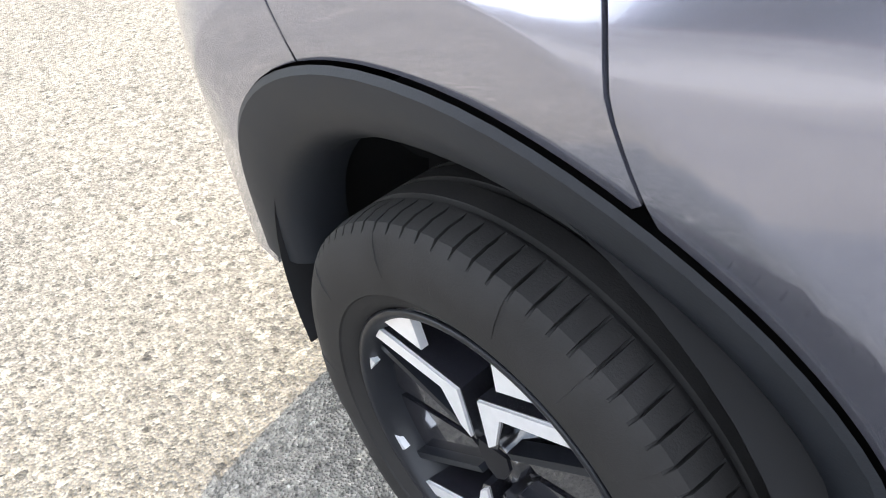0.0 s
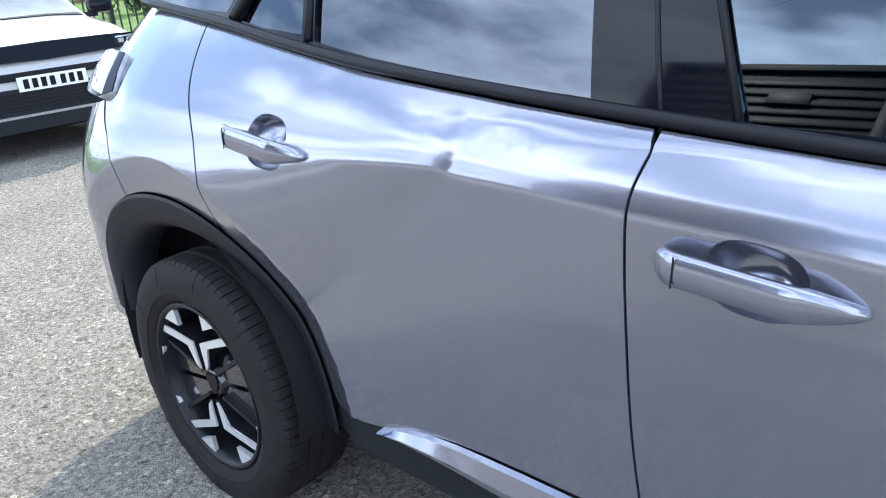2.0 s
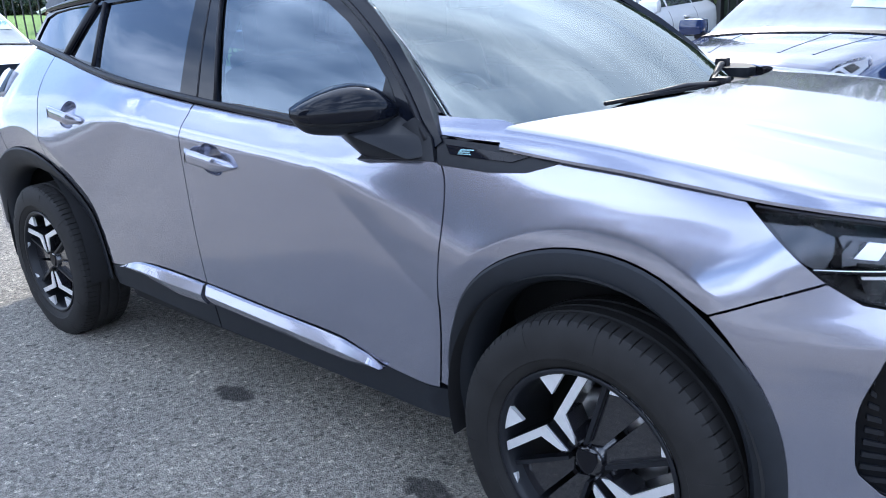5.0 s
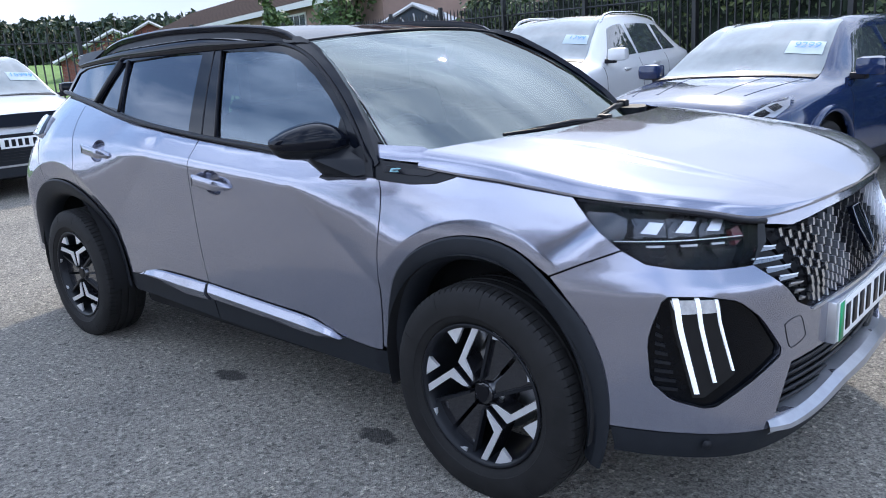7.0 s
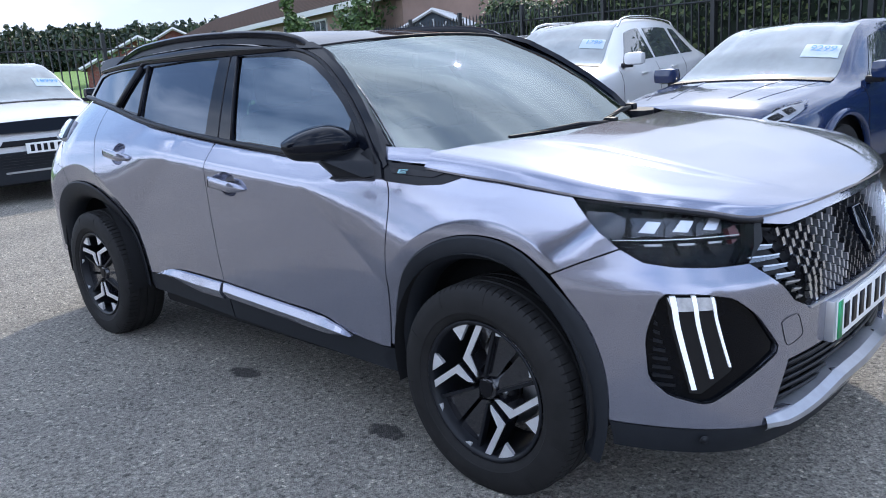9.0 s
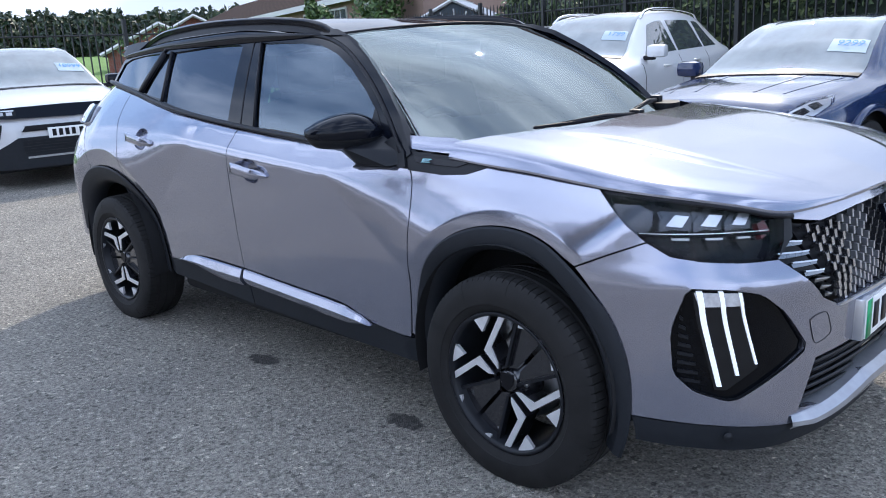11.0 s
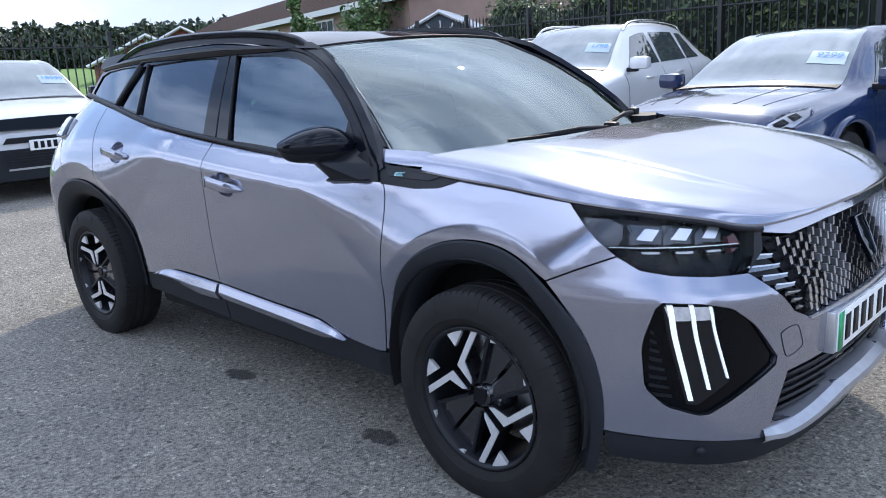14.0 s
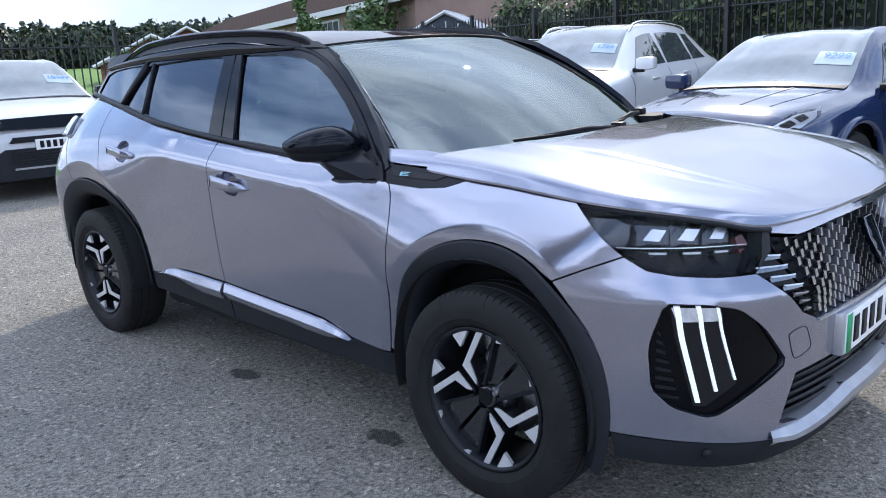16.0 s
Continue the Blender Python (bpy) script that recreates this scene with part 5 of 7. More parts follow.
def mirror_set():
    m_ob = part("mirror_stalk", patch([(0.868, 0.993), (0.892, 0.941), (0.78, 0.937), (0.665, 0.934), (0.70, 0.965), (0.745, 1.00), (0.80, 1.035), (0.815, 1.036)], lambda x, z: Vector((x, -max(side(x, z), green(x, z)) - 0.006 - 0.02 * max(0, (0.86 - x) / 0.2), z)), step=0.02, thick=0.02), CLAD_SMOOTH, car)
    arm = bmesh.new()
    for p in ((0.862, -0.800, 0.950), (0.862, -0.775, 0.990), (0.69, -0.842, 0.938), (0.83, -0.838, 0.944), (0.80, -0.80, 0.998), (0.665, -0.83, 0.945),
              (0.640, -0.885, 1.004), (0.690, -0.895, 1.004), (0.725, -0.835, 1.006), (0.750, -0.770, 1.034), (0.655, -0.83, 1.006), (0.70, -0.76, 1.030)):
        arm.verts.new(p)
    bmesh.ops.convex_hull(arm, input=arm.verts)
    for v in [v for v in arm.verts if not v.link_faces]:
        arm.verts.remove(v)
    bmesh.ops.bevel(arm, geom=list(arm.edges), offset=0.006, segments=2, affect="EDGES", profile=0.6)
    bmesh.ops.recalc_face_normals(arm, faces=arm.faces)
    part("arm", flat_sharp(arm, 0.7), CLAD_SMOOTH, m_ob)

    def shell(h0, h1, n, mat, nm, label="", grow=0.0):
        bm = grid_sheet(lambda h, u: mirror_pt(u, h, grow), steps(h0, h1, n), [0.5 - 0.5 * math.cos(math.pi * k / 32) for k in range(33)], out=(0.8, -0.5, 0.2))
        return part(nm, flat_sharp(bm, 0.9), mat, m_ob, label)
    shell(0.02, 1.25, 18, BLACK_GLOSS, "cap", "gloss black mirror cap")
    shell(-0.26, 0.0, 6, BLACK_GLOSS, "lower_cap_band")
    shell(-0.36, -0.27, 3, SMOKE, "indicator_strip", "smoked indicator strip", 0.001)
    shell(-1.25, -0.37, 14, CLAD_SMOOTH, "lower_shell")
    part("crease_joint", grid_sheet(lambda h, u: mirror_pt(u, h, -0.002), steps(-0.02, 0.04, 2), steps(0, 1, 20), out=(0.8, -0.5, 0)), SEAL, m_ob)
    part("back_plate", grid_sheet(lambda k, u: mirror_pt(u, 1.22).lerp(mirror_pt(u, -1.22), k), steps(0, 1, 3), steps(0, 1, 16), out=(-1, 0, 0)), CLAD_SMOOTH, m_ob)
    part("mirror_glass", grid_sheet(lambda k, u: mirror_pt(0.06 + 0.86 * u, 1.25).lerp(mirror_pt(0.06 + 0.86 * u, -1.25), 0.08 + 0.84 * k) + Vector((-0.004, 0.003, 0)), steps(0, 1, 2), steps(0, 1, 10), out=(-1, 0, 0)), CHROME, m_ob)
    return m_ob


sail = part("mirror_corner_panel", patch([(0.672, 1.014), (0.672, 1.122), (0.70, 1.094), (0.765, 1.012)], on_green, step=0.03, thick=0.01, off=0.0015, gap=0), CLAD_SMOOTH, car)
mirror_ob = mirror_set()

# ---- floor pan, inner arches, dark core behind the joints
core = bmesh.new()
rows = []
for x in steps(-1.95, 1.80, 60):
    row = []
    wf = 1.0
    for z in (0.24, 0.34, 0.44, 0.54, 0.64, 0.74, 0.84, 0.92):
        w = side(x, z) - 0.07
        for cx, cz, rr in ((1.305, 0.375, 0.375), (-1.305, 0.395, 0.385)):
            if math.hypot(x - cx, z - cz) < rr + 0.02 or (abs(x - cx) < rr and z < cz):
                w = min(w, 0.58)
        row.append(core.verts.new((x, -w, z)))
    row += [core.verts.new((x, -v.co.y, v.co.z)) for v in reversed(row)]
    rows.append(row)
for a, b in zip(rows, rows[1:]):
    for k in range(len(a) - 1):
        core.faces.new((a[k], a[k + 1], b[k + 1], b[k]))
    core.faces.new((a[-1], a[0], b[0], b[-1]))
core.faces.new(rows[0])
core.faces.new(rows[-1])
bmesh.ops.recalc_face_normals(core, faces=core.faces)
part("floor_pan", core, DARK, car)
for cx, cz in (FRONT_ARCH, REAR_ARCH):
    liner = grid_sheet(lambda t, a: Vector((cx + 0.375 * math.cos(a), -0.58 - 0.275 * t, cz + 0.375 * math.sin(a))), steps(0, 1, 4), steps(radians(-15), radians(195), 28), out=(0, 0, -1))
    both(part("wheel_arch_liner", liner, DARK, car))

# tail
tail_pts = [(-2.145, 0.42), (-2.15, 0.62), (-2.13, 0.80), (-2.07, 0.98), (-1.98, 1.10), (-1.84, 1.22), (-1.72, 1.365)]
part("tailgate", grid_sheet(lambda u, k: Vector((lin([(i, p[0]) for i, p in enumerate(tail_pts)], k) + 0.10 * u * u, u * (0.62 - 0.02 * k), lin([(i, p[1]) for i, p in enumerate(tail_pts)], k))), steps(-1, 1, 12), steps(0, 6, 12), out=(-1, 0, 0)), PAINT, car)

for o in (front_door, rear_door, quarter, rear_bumper, rear_lamp, front_wing, wing_top, wedge, clad_front, clad_rear, skirt_f, skirt_r, strip_f, strip_r, frame_side, pane_f, pane_r, pane_q, pane_c, belt_bar, f_rail, r_rail, edge_f, edge_r, edge_q, a_pillar, gutter, rail, foot, spoiler_end, mirror_ob, sail):
    mirrored(o)

# ---- cabin
part("cabin_floor", box((-1.8, -0.70, 0.26), (1.0, 0.70, 0.30), 0.01), CABIN, car)
part("dashboard", flat_sharp(add_box(add_box(bmesh.new(), (0.62, -0.68, 0.72), (1.10, 0.68, 0.96), 0.07), (0.66, -0.62, 0.90), (0.92, -0.12, 1.02), 0.05)), DASH, car)
part("headliner", grid_sheet(lambda v, x: roof_pt(x, v * 0.97) + Vector((0, 0, -0.03)), steps(-1, 1, 8), steps(-1.75, 0.33, 8), out=(0, 0, -1)), CABIN, car)
sw = bmesh.new()
tube([Vector((0.55 + 0.05 * math.sin(a), -0.36 + 0.17 * math.cos(a), 0.93 + 0.15 * math.sin(a))) for a in steps(0, 2 * math.pi, 28)], 0.015, 8, sw)
add_box(sw, (0.55, -0.44, 0.89), (0.61, -0.28, 0.97), 0.02)
part("steering_wheel", sw, DASH, car)


def seat(name, x, y, w):
    st = part(name, flat_sharp(add_box(add_box(bmesh.new(), (x - 0.08, y - w / 2, 0.42), (x + 0.46, y + w / 2, 0.60), 0.06), (-0.08, y - w / 2, 0.0), (0.06, y + w / 2, 0.64), 0.05,
              Matrix.Translation((x, 0, 0.52)) @ Matrix.Rotation(radians(-16), 4, "Y"))), SEAT_CLOTH, car)
    part("head_rest", box((x - 0.29, y - 0.13, 1.15), (x - 0.19, y + 0.13, 1.32), 0.035), SEAT_CLOTH, st)


seat("front_seat", 0.02, -0.36, 0.52)
seat("front_seat", 0.02, 0.36, 0.52)
seat("rear_seat", -0.95, -0.36, 0.60)
seat("rear_seat", -0.95, 0.36, 0.60)
part("rear_view_mirror", box((0.36, -0.12, 1.27), (0.40, 0.12, 1.33), 0.012), DASH, car)


# ---- wheels
def spoke_prism(pts, d0, d1, mat, name, parent, lab=""):
    """A flat-faced spoke from its outline in the wheel's plane; face at depth d0, back at d1."""
    bm = bmesh.new()
    f = [bm.verts.new((x, d0, z)) for x, z in pts]
    b = [bm.verts.new((x, d1, z)) for x, z in pts]
    bm.faces.new(f)
    bm.faces.new(list(reversed(b)))
    n = len(pts)
    for i in range(n):
        bm.faces.new((f[i], b[i], b[(i + 1) % n], f[(i + 1) % n]))
    bmesh.ops.recalc_face_normals(bm, faces=bm.faces)
    return part(name, bm, mat, parent, lab, smooth=False)


def P(r, deg):
    r *= RK
    return (r * math.cos(radians(deg)), r * math.sin(radians(deg)))


RK = 1.0


def build_wheel(cx, y, turn, sgn):
    w_ob = part("wheel", lathe(tuple((r * RK, h) for r, h in ((0.198, 0.095), (0.205, 0.0), (0.208, -0.075), (0.2165, -0.088), (0.2205, -0.094), (0.2165, -0.097), (0.209, -0.094), (0.203, -0.084), (0.194, -0.05), (0.188, 0.06))), 72), CLAD_SMOOTH, car, "two-tone alloy wheel with machined spokes")
    w_ob.matrix_local = Matrix.Translation((cx, y, 0.335)) @ Matrix.Rotation(-turn, 4, "Y") @ Matrix.Diagonal((1, sgn, 1, 1))
    # tyre
    prof = [(0.212, 0.085), (0.235, 0.100), (0.275, 0.1095), (0.305, 0.108), (0.327, 0.100), (0.338, 0.088), (0.3425, 0.070), (0.3430, 0.045), (0.336, 0.043), (0.336, 0.036), (0.3435, 0.034), (0.344, 0.004), (0.3365, 0.002), (0.3365, -0.004),
            (0.344, -0.006), (0.3435, -0.034), (0.336, -0.036), (0.336, -0.043), (0.3430, -0.045), (0.3425, -0.070), (0.338, -0.088), (0.328, -0.0965), (0.317, -0.1020), (0.305, -0.105), (0.300, -0.1065), (0.275, -0.1080), (0.250, -0.1065), (0.248, -0.104), (0.236, -0.1000), (0.2245, -0.093), (0.216, -0.085)]
    prof = [(0.212 + (r - 0.212) * 0.885, h) for r, h in prof]
    n_blocks = 84
    pitch = 2 * math.pi / n_blocks
    angs = [pitch * (k + f) for k in range(n_blocks) for f in (0.0, 0.42, 0.84, 0.87, 0.98)]
    ty = bmesh.new()
    rings = []
    for i, a in enumerate(angs):
        deep = i % 5 in (3, 4)
        ring = []
        for j, (r, h) in enumerate(prof):
            if deep and j in (5, 6, 19, 20):
                r -= 0.0075 if j in (6, 19) else 0.0045
            if 22 <= j <= 24 and (i // 20) % 2:
                h += 0.0016
            # the tread lies flat where the car's weight rests on it
            vx, vz = r * math.cos(a + turn), r * math.sin(a + turn)
            if vz < -0.313:
                h *= 1.0 + 0.9 * (-0.313 - vz)
                vz = -0.313 - 0.06 * (-0.313 - vz)
            ring.append(ty.verts.new((vx * math.cos(turn) + vz * math.sin(turn), h, vz * math.cos(turn) - vx * math.sin(turn))))
        rings.append(ring)
    for a, b in zip(rings, [*rings[1:], rings[0]]):
        for j in range(len(prof) - 1):
            ty.faces.new((a[j], a[j + 1], b[j + 1], b[j]))
    bmesh.ops.recalc_face_normals(ty, faces=ty.faces)
    tyre = part("tyre", flat_sharp(ty, 0.45), RUBBER, w_ob, "black road tyre with cut shoulder blocks")
    # dark inner spokes, hub and brake
    part("brake_disc", lathe(((0.06, 0.03), (0.135, 0.03), (0.135, 0.012), (0.06, 0.012)), 48, closed=True), STEEL, w_ob)
    part("caliper", box((0.075, 0.0, -0.05), (0.150, 0.05, 0.06), 0.015, Matrix.Rotation(turn, 4, "Y")), STEEL, w_ob)
    part("hub", lathe(((0.0, -0.070), (0.030, -0.070), (0.034, -0.066), (0.036, -0.050), (0.070, -0.040), (0.075, 0.03)), 32), ALLOY_BLACK, w_ob)
    for base in (0, 180):
        for sg in (1, -1):
            def Q(r, rel):
                return P(r, base + 90 + sg * rel)
            spoke_prism([Q(0.214, 46), Q(0.214, 53), Q(0.113, 26), Q(0.050, 29), Q(0.040, 15), Q(0.115, 7)], -0.082, -0.02, ALLOY_BLACK, "spoke", w_ob)
            spoke_prism([Q(0.213, 46.5), Q(0.213, 52.5), Q(0.113, 24.5), Q(0.062, 27), Q(0.046, 18), Q(0.115, 8)], -0.086, -0.081, ALLOY, "spoke_face", w_ob, "machined silver spoke face")
            spoke_prism([Q(0.216, 17), Q(0.216, 27), Q(0.216, 38), Q(0.164, 21)], -0.089, -0.078, ALLOY, "rim_tooth", w_ob, "machined silver tooth at the rim")
            spoke_prism([Q(0.217, 0), Q(0.217, 9), Q(0.217, 17), Q(0.209, 17), Q(0.2105, 9), Q(0.2105, 0)], -0.089, -0.080, ALLOY, "rim_arc", w_ob)
            spoke_prism([Q(0.210, 60), Q(0.205, 88), Q(0.055, 84), Q(0.040, 50)], -0.060, -0.05, ALLOY_BLACK, "aero_blade", w_ob)
            spoke_prism([Q(0.217, 66), Q(0.217, 76), Q(0.217, 90), Q(0.211, 90), Q(0.2105, 76), Q(0.196, 67)], -0.089, -0.080, ALLOY, "rim_arc", w_ob)
            spoke_prism([Q(0.205, 60), Q(0.205, 63), Q(0.045, 52), Q(0.045, 40)], -0.075, -0.05, CLAD_SMOOTH, "blade_edge", w_ob)
    for k in range(5):
        a = 90 + 72 * k
        x, z = P(0.052, a)
        part("wheel_bolt", lathe(((0.0, -0.052), (0.007, -0.052), (0.009, -0.049), (0.009, -0.03)), 6), STEEL, w_ob).location = (x, 0, z)
    c = spoke_prism([(-0.022, 0.026), (0.022, 0.026), (0.025, 0.006), (0.014, -0.018), (0.0, -0.028), (-0.014, -0.018), (-0.025, 0.006)], -0.0745, -0.066, PLATE_BLACK, "centre_cap", w_ob, "black shield on the wheel centre")
    c.matrix_local = Matrix.Rotation(turn, 4, "Y")
    return w_ob


build_wheel(1.3125, -0.775, radians(139 - 90), 1)
build_wheel(-1.2950, -0.775, radians(98 - 90), 1)
build_wheel(1.3025, 0.775, radians(20), -1)
build_wheel(-1.3025, 0.775, radians(70), -1)

# ---------------------------------------------------------------- ground
def ground_z(x, y):
    k = max(0.0, -x * 0.9 + y * 0.25 - 12.0)
    return 0.020 + 0.015 * max(0.0, min(5.5, -x - 1.5)) + min(0.030 * k, 6.0)


g_bm = bmesh.new()
gx = [-600, -350, -200, -120, -80, -50, -35, -25, -20, -16, -13, -10, -7, -3, -1.5, 0, 3, 8, 20, 60, 200, 600]
gy = [-600, -200, -60, -20, -8, -3, 0, 3, 6, 10, 14, 20, 30, 45, 70, 110, 200, 350, 600]
gv = [[g_bm.verts.new((x, y, ground_z(x, y))) for y in gy] for x in gx]
for a, b in zip(gv, gv[1:]):
    for k in range(len(gy) - 1):
        g_bm.faces.new((a[k], b[k], b[k + 1], a[k + 1]))
TARMAC, nt, b = node_mat("worn_tarmac")
tcg = nt.nodes.new("ShaderNodeTexCoord")
vor = nt.nodes.new("ShaderNodeTexVoronoi")
vor.inputs["Scale"].default_value = 165.0
nt.links.new(tcg.outputs["Object"], vor.inputs["Vector"])
nf = noise_node(nt, 55.0, 6.0, 0.7)
nb = noise_node(nt, 0.9, 5.0, 0.6)
chip = ramp(nt, vor.outputs["Color"], ((0.08, (0.16, 0.150, 0.132)), (0.30, (0.32, 0.298, 0.258)), (0.55, (0.40, 0.372, 0.318)), (0.84, (0.45, 0.418, 0.356)), (0.97, (0.72, 0.68, 0.60))))
fine = ramp(nt, nf.outputs["Fac"], ((0.35, (0.46, 0.46, 0.46)), (0.7, (1.48, 1.48, 1.48))))
big = ramp(nt, nb.outputs["Fac"], ((0.3, (0.66, 0.66, 0.67)), (0.7, (0.94, 0.93, 0.905))))


def mul(nt, a, b_, fac=1.0):
    m = nt.nodes.new("ShaderNodeMixRGB")
    m.blend_type = "MULTIPLY"
    m.inputs["Fac"].default_value = fac
    nt.links.new(a, m.inputs["Color1"])
    nt.links.new(b_, m.inputs["Color2"])
    return m


vor2 = nt.nodes.new("ShaderNodeTexVoronoi")
vor2.inputs["Scale"].default_value = 62.0
nt.links.new(tcg.outputs["Object"], vor2.inputs["Vector"])
stone = ramp(nt, vor2.outputs["Color"], ((0.08, (0.45, 0.45, 0.45)), (0.20, (0.94, 0.94, 0.94)), (0.80, (1.00, 1.00, 1.00)), (0.93, (1.80, 1.77, 1.70))))
c0 = mul(nt, chip.outputs["Color"], stone.outputs["Color"])
c1 = mul(nt, c0.outputs["Color"], fine.outputs["Color"])
c2 = mul(nt, c1.outputs["Color"], big.outputs["Color"])
last = c2.outputs["Color"]
# two damp oily patches with ragged edges
for px, py, sx, sy in ((-0.155, -0.772, 0.105, 0.052), (0.783, -0.790, 0.10, 0.056)):
    mpn = nt.nodes.new("ShaderNodeMapping")
    mpn.inputs["Location"].default_value = (-px / sx, -py / sy, 0)
    mpn.inputs["Scale"].default_value = (1 / sx, 1 / sy, 0)
    nt.links.new(tcg.outputs["Object"], mpn.inputs["Vector"])
    ln = nt.nodes.new("ShaderNodeVectorMath")
    ln.operation = "LENGTH"
    nt.links.new(mpn.outputs["Vector"], ln.inputs[0])
    rag = noise_node(nt, 26.0, 6.0, 0.75)
    ad = nt.nodes.new("ShaderNodeMath")
    ad.operation = "MULTIPLY_ADD"
    ad.inputs[1].default_value, ad.inputs[2].default_value = 1.3, -0.65
    nt.links.new(rag.outputs["Fac"], ad.inputs[0])
    sm = nt.nodes.new("ShaderNodeMath")
    sm.operation = "ADD"
    nt.links.new(ln.outputs["Value"], sm.inputs[0])
    nt.links.new(ad.outputs["Value"], sm.inputs[1])
    st = ramp(nt, sm.outputs["Value"], ((0.72, (0.22, 0.22, 0.23)), (1.0, (1, 1, 1))))
    last = mul(nt, last, st.outputs["Color"]).outputs["Color"]
# grass beyond the fence
sep = nt.nodes.new("ShaderNodeSeparateXYZ")
nt.links.new(tcg.outputs["Object"], sep.inputs["Vector"])
gm = nt.nodes.new("ShaderNodeMath")
gm.operation = "LESS_THAN"
gm.inputs[1].default_value = -14.5
nt.links.new(sep.outputs["X"], gm.inputs[0])
ng = noise_node(nt, 0.35, 6.0, 0.7)
gr = ramp(nt, ng.outputs["Fac"], ((0.3, (0.09, 0.17, 0.025)), (0.7, (0.16, 0.27, 0.05))))
gmix = nt.nodes.new("ShaderNodeMixRGB")
nt.links.new(gm.outputs["Value"], gmix.inputs["Fac"])
nt.links.new(last, gmix.inputs["Color1"])
nt.links.new(gr.outputs["Color"], gmix.inputs["Color2"])
nt.links.new(gmix.outputs["Color"], b.inputs["Base Color"])
b.inputs["Roughness"].default_value = 0.85
hsum = nt.nodes.new("ShaderNodeMath")
hsum.operation = "ADD"
nt.links.new(vor.outputs["Distance"], hsum.inputs[0])
nt.links.new(nf.outputs["Fac"], hsum.inputs[1])
bump(nt, b, hsum.outputs["Value"], 1.0, 0.008)
ground = tagged(part("ground", g_bm, TARMAC, smooth=False), "worn grey tarmac car park with exposed chippings and damp patches", "ground", kind="structure")

# ---------------------------------------------------------------- neighbouring cars
WHITE_PAINT = paint("white_paint", (0.60, 0.60, 0.61), 0.0, 0.4)
PEARL_PAINT = paint("pearl_white_paint", (0.70, 0.70, 0.70), 0.0, 0.35)
BLUE_PAINT = paint("dark_blue_paint", (0.010, 0.022, 0.075), 0.0, 0.14, 1.4)
GREY_PAINT = paint("mid_grey_paint", (0.30, 0.31, 0.33), 0.7, 0.33)
# opaque windscreen colour, with pale haze and sky reflection painted into it
HAZE_SCREEN = plain("painted_haze_screen", (0.20, 0.225, 0.23), 0.04, vary=0.25, scale=3, coat=1.0)
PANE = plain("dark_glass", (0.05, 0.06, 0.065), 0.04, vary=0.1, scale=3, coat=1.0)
PAPER = plain("price_card", (0.42, 0.50, 0.55), 0.6, vary=0.02)
INK = plain("price_ink", (0.10, 0.30, 0.62), 0.6, vary=0.02)

# (u from nose to tail): width share, waist height, edge height, edge width share, crown height; heights as share of the roof for the last part
STATIONS = ((0.0, 0.66, 0.62, 0.68, 0.52, 0.70), (0.012, 0.78, 0.70, 0.76, 0.60, 0.79), (0.045, 0.90, 0.78, 0.845, 0.68, 0.885), (0.11, 0.97, 0.85, 0.915, 0.74, 0.955), (0.20, 0.995, 0.91, 0.97, 0.78, 1.01),
            (0.265, 1.0, 0.935, 1.005, 0.79, 1.045), (0.36, 1.0, 0.95, 1.23, 0.72, 1.30), (0.445, 1.0, 0.965, 1.40, 0.655, 1.475), (0.52, 1.0, 0.975, 1.445, 0.645, 1.505), (0.65, 1.0, 0.99, 1.45, 0.64, 1.515), (0.80, 1.0, 1.01, 1.42, 0.63, 1.49),
            (0.90, 0.985, 1.03, 1.33, 0.61, 1.41), (0.955, 0.96, 1.04, 1.15, 0.63, 1.22), (0.985, 0.90, 1.0, 1.02, 0.64, 1.04), (1.0, 0.82, 0.92, 0.95, 0.60, 0.96))


